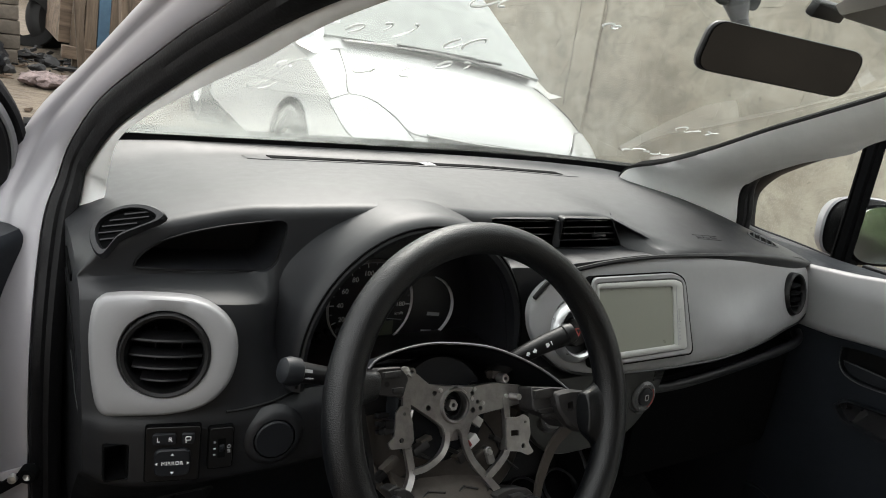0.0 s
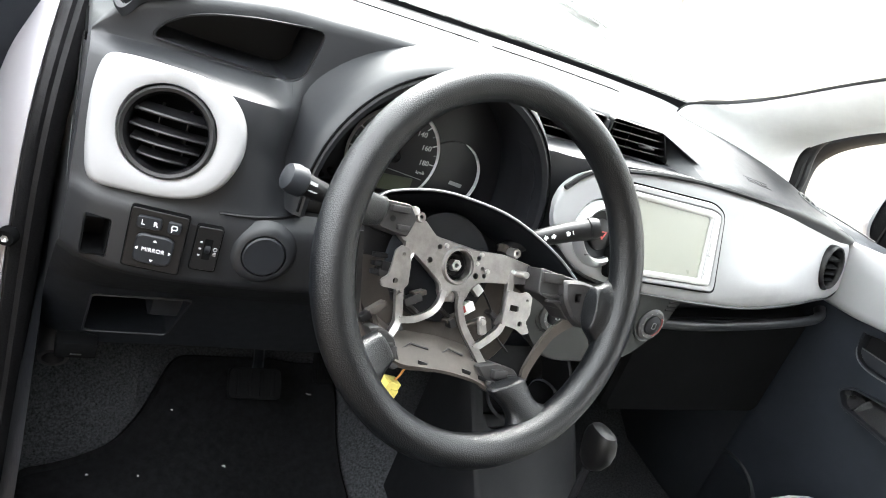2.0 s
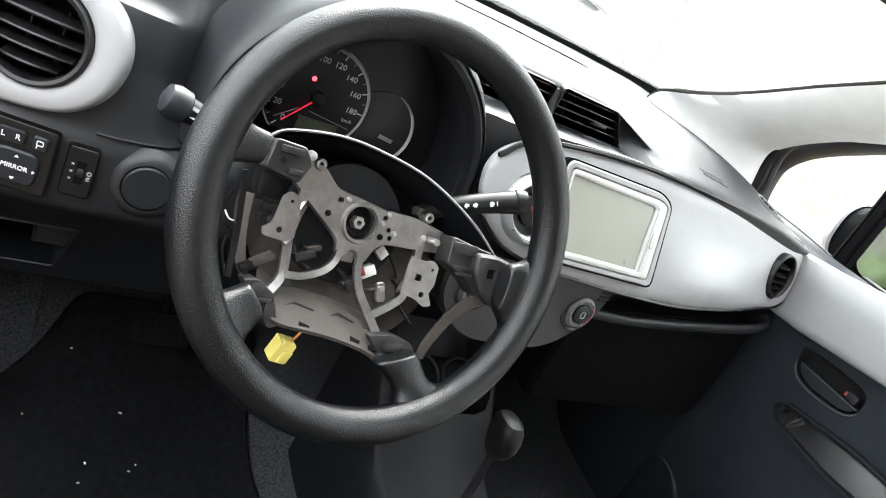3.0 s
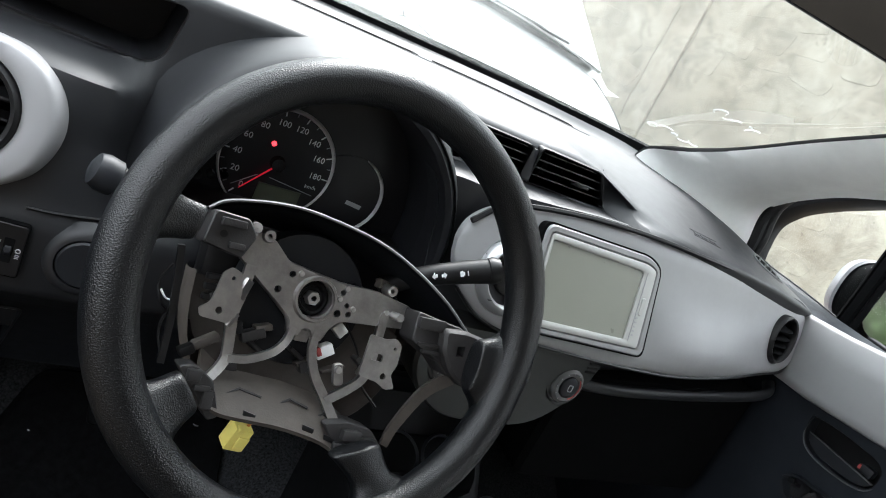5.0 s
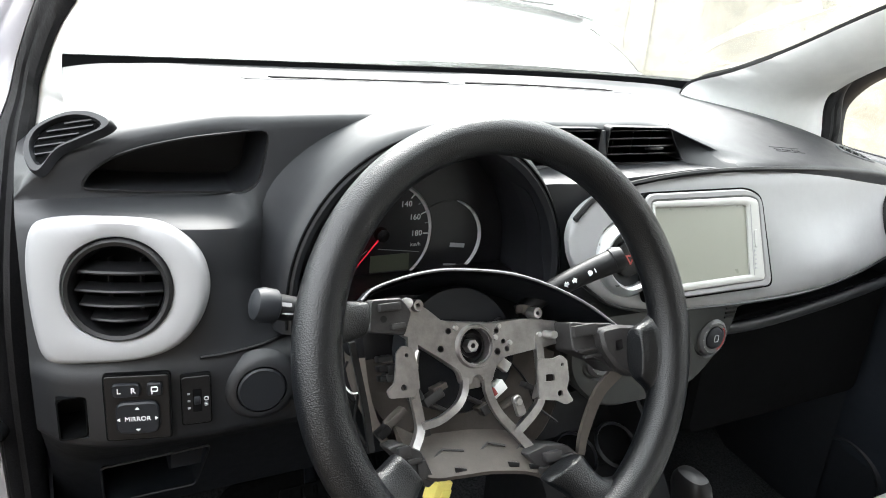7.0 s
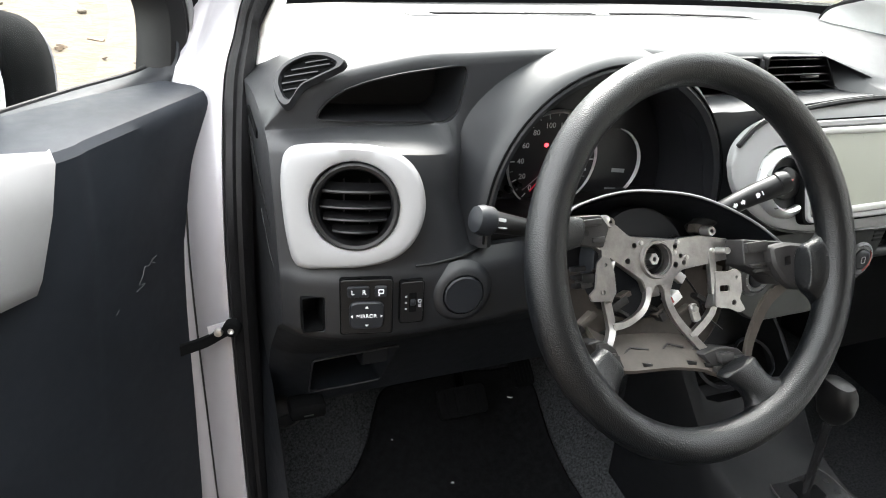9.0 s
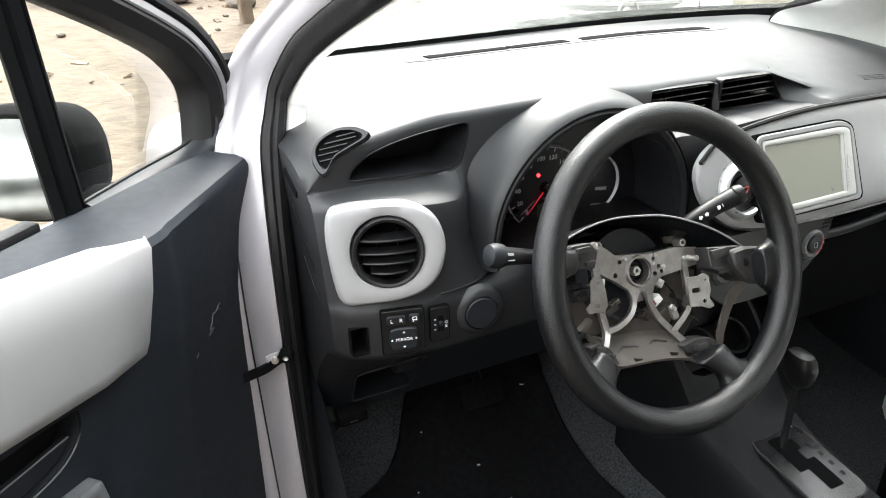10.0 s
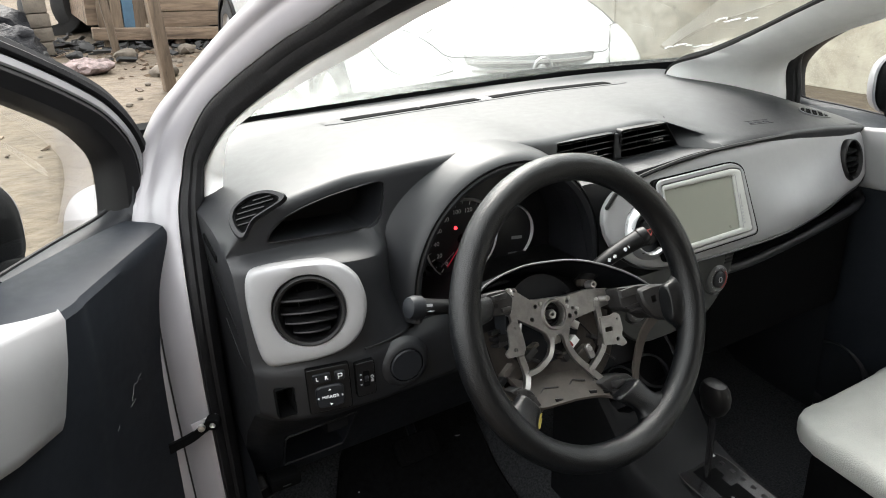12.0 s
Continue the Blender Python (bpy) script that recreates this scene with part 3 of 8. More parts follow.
# silver surround of each round vent
def round_vent(c, r, tilt, name="air_vent", shaded=False):
    m = Matrix.Translation(c) @ tilt
    vent = part(name, lathe([(r * 0.84, 0.03), (r * 0.82, 0.004), (r * 0.835, -0.004), (r * 0.88, -0.0085), (r * 0.95, -0.0095), (r * 0.99, -0.0075), (r * 1.01, -0.003), (r * 1.01, 0.02)], 48, caps=False), BLACK, dashboard, "round black air vent with slats", matrix=m)
    part("vent_back", lathe([(r * 0.86, 0.029), (0.0, 0.029)], 32, caps=False), MATTBLACK, vent)
    for i, (zf, hf) in enumerate(((0.34, 0.80), (-0.02, 0.80), (-0.30, 0.72), (-0.58, 0.52))):
        rows = []
        for k in range(17):
            u = -1 + 2 * k / 16
            nose = -0.002 - 0.0085 * (1 - u * u)
            deep = 0.018 if i == 0 else 0.014
            th_ = 0.0016 if i == 0 else 0.0012
            rows.append([Vector((u * hf * r, nose + y, zf * r + z2 + 0.30 * y)) for y, z2 in ((0.0006, th_), (0.0, 0.0), (0.0008, -th_), (deep, -th_ - 0.0004), (deep, th_ + 0.0004))])
        # a shaded vent gets blacker slats, its shade put into the material
        part("vent_slat", loft(rows, ring=True, caps=True), MATTBLACK if shaded else BLACK, vent)
    for sx in (-0.30, 0.30):
        part("vent_fin", box((sx * r, 0.021, -0.002), (0.0012, 0.012, r * 1.2)), BLACK, vent)
    return vent


def dome_surround(c, outline, r, tilt, name, bulge, label):
    n = len(outline)
    ring = []
    for p in outline:
        a = math.atan2(p[1], p[0])
        ring.append((r * math.cos(a), r * math.sin(a)))
    rows = []
    for f, y in ((0.0, 0.022), (0.0, 0.002), (0.03, -bulge * 0.4), (0.10, -bulge * 0.8), (0.22, -bulge), (0.80, -bulge), (0.94, -bulge * 0.8), (1.0, 0.0), (1.0, 0.02)):
        rows.append([Vector((o[0] + (i[0] - o[0]) * f, y, o[1] + (i[1] - o[1]) * f)) for o, i in zip(outline, ring)])
    return part(name, loft(rows, ring=True), SILVER, dashboard, label, matrix=Matrix.Translation(c) @ tilt)


LT = pose(0, 0, 0, -12, 0, -18)
bez = [Vector((p.x, p.y)) for p in spline([(-0.0665, 0.0545), (-0.050, 0.0605), (-0.016, 0.0615), (0.020, 0.0600), (0.044, 0.0510), (0.059, 0.0335), (0.065, 0.0100), (0.0622, -0.0130), (0.052, -0.0330), (0.034, -0.0470), (0.007, -0.0542), (-0.0245, -0.0565), (-0.051, -0.0570), (-0.0605, -0.0500), (-0.0655, -0.0330), (-0.0698, -0.0030), (-0.0715, 0.0300)], 4, closed=True)]
VC = Vector((-0.0025, 0.0, 0.0055))
bez = [p - Vector((VC.x, VC.z)) for p in bez]
VLC = VL + Vector((0, -0.012, 0)) + LT.to_3x3() @ VC
dome_surround(VLC, bez, 0.0415, LT, "vent_surround", 0.008, "silver painted vent surround")
round_vent(VLC + Vector((0, -0.003, 0)), 0.0415, LT)


# the silver panel with the display, which runs to the passenger's vent
def panel_y(x, z):
    return 0.065 + 0.05 * max(0.0, (x - 0.10) / 0.43) ** 1.5 + 0.36 * (z - 1.0) + 0.10 * max(0, -0.03 - x) - 3.0 * max(0, 0.05 - abs(z - 0.995)) * 0.02 - (0.017 * max(0.0, 1 - abs((z - 0.955) / 0.05)) * min(1, max(0, (x - 0.2) / 0.1)) * max(0.0, 1 - max(0, x - 0.35) / 0.15))


PANEL = [(-0.100, 1.000), (-0.092, 1.030), (-0.062, 1.052), (-0.02, 1.063), (0.06, 1.071), (0.15, 1.073), (0.25, 1.069), (0.37, 1.061), (0.48, 1.050), (0.56, 1.041), (0.592, 1.028), (0.605, 0.995), (0.597, 0.958), (0.565, 0.940), (0.50, 0.934), (0.40, 0.928), (0.28, 0.923), (0.18, 0.924), (0.09, 0.928), (0.01, 0.933), (-0.05, 0.945), (-0.085, 0.968)]
outline = [Vector((p.x, p.y)) for p in spline(PANEL, 5, closed=True)]


def sheet(outline, yfun, name, mat, parent, label, thick=0.008, steps=9, round_edge=0.004):
    """A curved panel cut to an outline that is wider than it is high."""
    bm = bmesh.new()
    lo, hi = min(p.x for p in outline), max(p.x for p in outline)

    def span(x):
        zs = []
        for a, b in zip(outline, outline[1:] + outline[:1]):
            if (a.x - x) * (b.x - x) <= 0 and a.x != b.x:
                zs.append(a.y + (b.y - a.y) * (x - a.x) / (b.x - a.x))
        return min(zs), max(zs)
    rows = []
    n = 90
    for i in range(n + 1):
        u = i / n
        u = 0.5 - 0.5 * math.cos(math.pi * u)
        x = lo + 0.0004 + (hi - lo - 0.0008) * u
        z0, z1 = span(x)
        row = []
        for j in range(steps + 1):
            v = 0.5 - 0.5 * math.cos(math.pi * j / steps)
            z = z0 + (z1 - z0) * v
            e = min(1.0, min(z - z0, z1 - z, (x - lo) * 1.0, (hi - x) * 1.0) / 0.010)
            row.append(Vector((x, yfun(x, z) + round_edge * (1 - e) ** 2, z)))
        back = [Vector((p.x, p.y + thick, p.z)) for p in reversed(row)]
        rows.append(row + back)
    return part(name, loft(rows, ring=True, caps=True), mat, parent, label)


silver = sheet(outline, panel_y, "silver_panel", SILVER, dashboard, "silver painted centre and passenger panel", steps=14)
RT = pose(0, 0, 0, -14, 0, 10)
vr = Vector((VR.x, panel_y(VR.x, VR.z) - 0.002, VR.z))
cut(silver, [prism(circle(0.037, 40, 0, 0, 0.039), -0.05, 0.05, at=Matrix.Translation(vr) @ RT), prism(circle(0.040, 40, -0.030, 0.992), 0.0, 0.2)])
round_vent(vr + Vector((0, 0.004, 0)), 0.0375, RT, shaded=True)

# round hazard switch pod
HZ = Vector((-0.030, 0.058, 0.992))
PT = pose(0, 0, 0, -18, 0, 0)
pod = part("switch_pod", lathe([(0.0, 0.006), (0.030, 0.004), (0.031, 0.012)], 40, caps=False), DARK, dashboard, "round dark hazard switch pod", matrix=Matrix.Translation(HZ) @ PT)
part("pod_ring", lathe([(0.0295, 0.006), (0.030, -0.003), (0.033, -0.006), (0.038, -0.003), (0.0415, 0.004), (0.0415, 0.012)], 48, caps=False), SATIN, pod, "satin silver ring")
part("hazard_button", lathe([(0.0, -0.0012), (0.016, -0.0015), (0.0185, 0.0), (0.0195, 0.005)], 36, caps=False), BLACK, pod)
tri_out = rounded([(-0.0085, 0.0055), (0.0085, 0.0055), (0.0, -0.0085)], 0.001, 2)
tri_in = [p * 0.62 for p in tri_out]
part("hazard_triangle", frame_ring([p * 0.8 for p in tri_out], [p * 0.8 for p in tri_in], -0.0022, -0.001), RED, pod, "red warning triangle")

# display with its white bezel and silver frame, lying on the panel's slope
DM = Matrix.Translation((0.093, 0.058, 0.998)) @ pose(0, 0, 0, -20, 0, 2)
fo = rounded([(-0.106, -0.053), (0.098, -0.058), (0.090, 0.050), (0.066, 0.061), (-0.100, 0.064)], [0.012, 0.012, 0.012, 0.02, 0.012], 5)
fi = rounded([(-0.098, -0.047), (0.085, -0.050), (0.083, 0.047), (0.066, 0.0525), (-0.092, 0.056)], [0.006, 0.006, 0.006, 0.012, 0.006], 5)
display = part("display_unit", frame_ring(fo, fi, -0.003, 0.012, soft=0.002), SILVER, dashboard, "satin silver display frame with blank screen", matrix=DM)
gi = [p * 1.035 for p in fo]
part("display_gap", frame_ring(gi, [p * 1.0 for p in fo], -0.0005, 0.012), MATTBLACK, display)
part("display_recess", prism([p * 1.01 for p in fi], 0.002, 0.010), BLACK, display)
bo = [p * 0.985 for p in fi]
bi = rounded([(-0.091, -0.0385), (0.058, -0.0410), (0.0610, 0.0400), (0.0570, 0.0425), (-0.088, 0.0485)], [0.002, 0.002, 0.002, 0.002, 0.002], 5)
part("display_bezel", frame_ring(bo, bi, -0.004, 0.006, soft=0.001), BEZEL, display, "pale plastic bezel")
part("display_screen", prism(bi, -0.001, 0.004), SCREEN, display, "blank grey display film")
for i in range(6):
    part("bezel_mark", box((0.0680, -0.0043, -0.034 + 0.0052 * i), (0.003, 0.0006, 0.0022)), GREYMARK, display)
part("bezel_button", prism(rounded([(0.0680, -0.010), (0.0750, -0.010), (0.0755, 0.012), (0.0685, 0.012)], 0.003, 3), -0.0052, -0.002, 0.001), BEZEL, display)
part("bezel_groove", tube([(0.0635, -0.0043, -0.042), (0.0660, -0.0043, 0.042)], 0.0006, 5), GREYMARK, display)

# centre vents
for (x0, x1, sl) in ((-0.128, -0.008, 0.0), (0.006, 0.128, 0.030)):
    o = rounded([(x0, 1.072), (x1, 1.072), (x1 - sl, 1.113), (x0 + (0.01 if not sl else 0), 1.115)], 0.005, 3)
    vent = part("air_vent", frame_ring([Vector((p.x, p.y)) + (Vector((p.x, p.y)) - Vector(((x0 + x1) / 2, 1.093))) * 0.03 for p in o], o, 0.161, 0.245), BLACK, dashboard, "black slatted centre air vent")
    part("vent_back", prism(o, 0.232, 0.236), BLACK, vent)
    for i in range(4):
        z = 1.079 + 0.0095 * i
        e = sl * (z - 1.072) / 0.041
        part("vent_slat", box(((x0 + x1 - e) / 2, 0.176, z), (x1 - x0 - e - 0.003, 0.022, 0.0016), pose(0, 0, 0, -14), 0.0005), GLOSS, vent)
    part("vent_tab", box(((x0 + x1) / 2 + 0.012, 0.162, 1.0885), (0.022, 0.010, 0.004), pose(0, 0, 0, -14), 0.001), GLOSS, vent)
    for k in range(3):
        part("vent_fin", box((x0 + (x1 - x0) * (k + 1) / 4, 0.205, 1.093), (0.0015, 0.03, 0.036)), BLACK, vent)
part("vent_divider", box((-0.001, 0.172, 1.090), (0.014, 0.02, 0.038), pose(0, 0, 0, -12), 0.003), DASH, dashboard)

# raised garnish round the defroster slots
gar = []
for k in range(25):
    x = -0.345 + 0.635 * k / 24
    y = 0.492 - 0.35 * max(0.0, x) ** 2
    e = 0.012 if k in (0, 24) else 0.0
    gar.append([Vector((x, y - 0.026 + e, dash_z(x, y - 0.026 + e) - 0.001)), Vector((x, y - 0.024 + e, dash_z(x, y - 0.024 + e) + 0.0012)), Vector((x, y, dash_z(x, y) + 0.0012)), Vector((x, y + 0.016, dash_z(x, y + 0.016) + 0.0010)), Vector((x, y + 0.018, dash_z(x, y + 0.018) - 0.001))])
part("defroster_garnish", loft(gar), DASH, dashboard)
# defroster slots below the windscreen
for x0, x1 in ((-0.308, -0.160), (-0.154, -0.040), (-0.012, 0.112), (0.118, 0.255)):
    rows = []
    for k in range(9):
        x = x0 + (x1 - x0) * k / 8
        y = 0.492 - 0.35 * max(0.0, x) ** 2
        z0, z1 = dash_z(x, y - 0.013), dash_z(x, y + 0.013)
        rows.append([Vector((x, y - 0.013, z0 + 0.0026)), Vector((x, y + 0.013, z1 + 0.0026)), Vector((x, y + 0.013, z1 - 0.004)), Vector((x, y - 0.013, z0 - 0.004))])
    part("defroster_slot", loft(rows, ring=True, caps=True), MATTBLACK, dashboard, "black defroster slot")
part("light_sensor", box((-0.026, 0.490, dash_z(-0.026, 0.490) + 0.002), (0.022, 0.022, 0.003), bevel=0.001), SATIN, dashboard, "small pale sensor cover")

# small side vents at both ends of the top
def side_vent(c, m, w, h, label):
    o = [Vector((w * p.x, h * p.y)) for p in spline([(-0.35, -1.0), (-0.05, -0.35), (0.45, 0.05), (1.0, 0.45), (1.05, 0.72), (0.55, 0.92), (-0.10, 0.80), (-0.70, 0.30), (-0.85, -0.30), (-0.62, -0.90)], 5, closed=True)]
    mid_ = Vector((-0.05 * w, 0.12 * h))
    i = [mid_ + (p - mid_) * 0.76 for p in o]
    v = part("side_vent", frame_ring(o, i, -0.004, 0.008, soft=0.003), DASH, dashboard, label, matrix=Matrix.Translation(c) @ m)
    part("vent_back", prism(i, 0.002, 0.008), MATTBLACK, v)
    for f, x0, x1 in ((-0.42, -0.56, -0.16), (-0.15, -0.62, 0.08), (0.12, -0.58, 0.36), (0.38, -0.42, 0.66), (0.62, -0.05, 0.72)):
        part("vent_slat", box((w * (x0 + x1) / 2, 0.001, h * f), (w * (x1 - x0), 0.004, 0.0011), pose(0, 0, 0, 0, -14)), DASH, v)


side_vent(Vector((-0.561, 0.160, 1.107)), pose(0, 0, 0, -34, 0, -28), 0.034, 0.029, "small curved demister vent")
# oval grille let into the end of the top
def oval(f, dz, n=28):
    pts = []
    for i in range(n):
        u, w = f * math.cos(2 * math.pi * i / n), f * math.sin(2 * math.pi * i / n)
        x, y = 0.495 + 0.0315 * u + 0.0265 * w, 0.172 - 0.011 * u + 0.0163 * w
        pts.append(Vector((x, y, dash_z(x, y) + dz)))
    return pts


tw = part("demister_grille", loft([oval(1.10, -0.003), oval(1.08, 0.0016), oval(1.0, 0.0026), oval(0.92, 0.0014), oval(0.88, -0.002)], ring=True), SILVERGREY, dashboard, "small oval demister grille")
part("grille_floor", loft([oval(0.92, 0.0006), oval(0.5, 0.0006), oval(0.02, 0.0006)], ring=True), MATTBLACK, tw)
for c in (-0.62, -0.22, 0.2, 0.6):
    ends = []
    for w in (0.85 * math.sqrt(1 - c * c), -0.85 * math.sqrt(1 - c * c)):
        x, y = 0.495 + 0.0315 * (c - 0.12 * w) + 0.0265 * w, 0.172 - 0.011 * (c - 0.12 * w) + 0.0163 * w
        ends.append(Vector((x, y, dash_z(x, y) + 0.0018)))
    part("grille_slat", tube(ends, 0.0012, 6), SILVERGREY, tw)
# moulded airbag marking, too small to read
for dx, dy, w, h in ((0.0, 0.0060, 0.060, 0.0008), (0.0, -0.0060, 0.060, 0.0008), (-0.020, 0.0, 0.011, 0.0045), (-0.003, 0.0, 0.015, 0.0045), (0.017, 0.0, 0.013, 0.0045)):
    rows = [[Vector((0.306 + dx + sx * w / 2, 0.148 + dy + sy * h / 2, dash_z(0.306 + dx + sx * w / 2, 0.148 + dy + sy * h / 2) + 0.0005)) for sy in (-1, 1)] for sx in (-1, -0.33, 0.33, 1)]
    part("airbag_marking", loft([r + [r[1] - Vector((0, 0, 0.002)), r[0] - Vector((0, 0, 0.002))] for r in rows], ring=True, caps=True), DARK, dashboard)

# switches beside the steering column
SWM = Matrix.Translation((-0.523, 0.0815, 0.898)) @ pose(0, 0, 0, 0, 0, -13)
plate = part("mirror_switch", prism(rounded([(-0.025, -0.030), (0.025, -0.030), (0.025, 0.030), (-0.025, 0.030)], 0.003), -0.002, 0.004, 0.0006), BLACK, dashboard, "black mirror switch panel with white lettering", matrix=SWM)
part("selector_button", prism(rounded([(-0.019, 0.012), (0.003, 0.012), (0.003, 0.024), (-0.019, 0.024)], 0.004), -0.005, 0, 0.001), DARK, plate)
part("fold_button", prism(rounded([(0.008, 0.012), (0.020, 0.012), (0.020, 0.024), (0.008, 0.024)], 0.003), -0.005, 0, 0.001), DARK, plate)
part("direction_pad", prism(rounded([(-0.017, -0.023), (0.017, -0.023), (0.017, 0.007), (-0.017, 0.007)], 0.008), -0.006, 0, 0.0015), DARK, plate)
words("lettering", "L", 0.0068, MARK, plate, pose(-0.0135, -0.0053, 0.018))
words("lettering", "R", 0.0068, MARK, plate, pose(-0.0025, -0.0053, 0.018))
words("lettering", "MIRROR", 0.0056, MARK, plate, pose(0, -0.0063, -0.008))
part("fold_symbol", frame_ring(rounded([(0.0112, 0.0165), (0.0168, 0.0165), (0.0168, 0.0212), (0.0112, 0.0212)], 0.001, 2), rounded([(0.0120, 0.0173), (0.0160, 0.0173), (0.0160, 0.0204), (0.0120, 0.0204)], 0.001, 2), -0.0055, -0.0045), MARK, plate)
part("fold_foot", box((0.0120, -0.0051, 0.0155), (0.0010, 0.0008, 0.0026)), MARK, plate)
part("plate_gap", frame_ring(rounded([(-0.0262, -0.0312), (0.0262, -0.0312), (0.0262, 0.0312), (-0.0262, 0.0312)], 0.0036), rounded([(-0.025, -0.030), (0.025, -0.030), (0.025, 0.030), (-0.025, 0.030)], 0.003), -0.0012, 0.004), MATTBLACK, plate)
for ax, az, rr in ((0, 0.002, 0), (0, -0.0185, 180), (-0.0145, -0.008, -90), (0.0145, -0.008, 90)):
    part("arrow_mark", prism([(-0.0017, -0.0009), (0.0017, -0.0009), (0, 0.0013)], -0.0066, -0.0055, at=Matrix.Translation((ax, 0, az)) @ pose(0, 0, 0, 0, rr)), MARK, plate)
lev = part("levelling_switch", prism(rounded([(-0.0115, -0.023), (0.0115, -0.023), (0.0115, 0.023), (-0.0115, 0.023)], 0.003), -0.002, 0.004, 0.0006), BLACK, dashboard, "black headlamp levelling switch", matrix=Matrix.Translation((-0.477, 0.0780, 0.898)) @ pose(0, 0, 0, 0, 0, -6))
part("switch_gap", frame_ring(rounded([(-0.0126, -0.0241), (0.0126, -0.0241), (0.0126, 0.0241), (-0.0126, 0.0241)], 0.0036), rounded([(-0.0115, -0.023), (0.0115, -0.023), (0.0115, 0.023), (-0.0115, 0.023)], 0.003), -0.0012, 0.004), MATTBLACK, lev)
part("switch_slot", prism(rounded([(-0.0030, -0.011), (0.0045, -0.011), (0.0045, 0.011), (-0.0030, 0.011)], 0.001, 2), -0.0024, 0.0), MATTBLACK, lev)
part("switch_wheel", lathe([(0.0060, -0.003), (0.0072, -0.0022), (0.0072, 0.0022), (0.0060, 0.003)], 20, pose(0.0007, 0.0035, 0, 0, 0, 90)), DARK, lev)
for k in range(3):
    part("switch_mark", box((-0.0062, -0.0023, -0.007 + 0.007 * k), (0.0022, 0.0006, 0.0016)), GREYMARK, lev)
part("lamp_mark", frame_ring(circle(0.0021, 12, 0.0080, 0.001), circle(0.0013, 12, 0.0080, 0.001), -0.0026, -0.0018), GREYMARK, lev)
for k in range(3):
    part("beam_mark", box((0.0080, -0.0023, -0.0028 - 0.0014 * k), (0.0030, 0.0006, 0.0005)), GREYMARK, lev)
part("empty_switch_sleeve", frame_ring(rounded([(-0.5838, 0.8672), (-0.5612, 0.8672), (-0.5612, 0.9068), (-0.5838, 0.9068)], 0.003, 2), rounded([(-0.5825, 0.8685), (-0.5625, 0.8685), (-0.5625, 0.9055), (-0.5825, 0.9055)], 0.003, 2), 0.098, 0.142), MATTBLACK, dashboard)
part("empty_switch_liner", prism(rounded([(-0.583, 0.868), (-0.562, 0.868), (-0.562, 0.906), (-0.583, 0.906)], 0.003, 2), 0.14, 0.145), BLACK, dashboard)
capm = Matrix.Translation((-0.421, 0.079, 0.898)) @ pose(0, 0, 0, -2, 0, -4)
cap = part("blank_cap", lathe([(0.0, -0.006), (0.0195, -0.006), (0.021, -0.0045), (0.021, 0.004)], 40, caps=False), DARK, dashboard, "round black blanking cap", matrix=capm)
part("cap_boss", lathe([(0.0218, -0.002), (0.0225, -0.0042), (0.026, -0.004), (0.031, 0.000), (0.035, 0.007)], 40, caps=False), DASH, cap)

# climate controls under the display
chin = rounded([(-0.10, 0.93), (0.160, 0.93), (0.150, 0.868), (0.098, 0.808), (-0.04, 0.808), (-0.095, 0.860)], [0.01, 0.01, 0.03, 0.04, 0.04, 0.03], 6)
climate = part("climate_panel", prism(chin, 0.052, 0.13, 0.004), CHIN, dashboard, "grey lower console face with round climate knobs")
for x in (-0.055, 0.03, 0.114):
    km = Matrix.Translation((x + 0.005, 0.056, 0.879)) @ pose(0, 0, 0, -6)
    k = part("climate_knob", lathe([(0.0, -0.012), (0.010, -0.012), (0.013, -0.010), (0.014, 0.0)], 32, caps=False), DARK, climate, "round climate knob with silver ring", matrix=km)
    part("knob_ring", lathe([(0.014, -0.002), (0.0145, -0.009), (0.019, -0.0095), (0.0225, -0.007), (0.0235, 0.004)], 36, caps=False), KNOB, k)
    part("knob_well", lathe([(0.0235, -0.001), (0.0275, -0.0035), (0.0285, 0.003)], 36, caps=False), BLACK, k)
    for q in range(11):
        th = radians(-60 + 30 * q)
        part("knob_tick", box((0.0185 * math.cos(th), -0.0098, 0.0185 * math.sin(th)), (0.0018, 0.0005, 0.0005), Matrix.Rotation(-th, 4, 'Y')), GREYMARK, k)
    part("knob_mark", frame_ring(rounded([(-0.0035, -0.0045), (0.0035, -0.0045), (0.0035, 0.0045), (-0.0035, 0.0045)], 0.002, 3), rounded([(-0.0027, -0.0037), (0.0027, -0.0037), (0.0027, 0.0037), (-0.0027, 0.0037)], 0.0014, 3), -0.0126, -0.0118), GREYMARK, k)
    if x > 0.1:
        part("knob_arc", tube([(0.0165 * math.cos(radians(q)), -0.0098, 0.0165 * math.sin(radians(q))) for q in range(-70, 41, 10)], 0.0008, 5), RED, k, "red warm-side arc")
for i in range(3):
    part("grille_slot", box((0.142, 0.0515, 0.915 - 0.006 * i), (0.016, 0.002, 0.0025)), BLACK, climate)

# open tray and glove box
lip = spline([(0.150, 0.100, 0.858), (0.25, 0.090, 0.862), (0.40, 0.095, 0.872), (0.54, 0.105, 0.884), (0.588, 0.112, 0.893), (0.598, 0.125, 0.905)], 6)
part("tray_lip", tube(lip, 0.0085, 12, flat=1.2), DASH, dashboard, "rounded lip of the open tray")
gb = rounded([(0.20, 0.67), (0.60, 0.67), (0.60, 0.885), (0.20, 0.855)], 0.02, 4)
# near-black colour on these parts stands in for shade below the dash
part("glovebox_lid", prism(gb, 0.125, 0.20, 0.008), MATTBLACK, dashboard, "glove box lid, near-black for the shade below the dash")
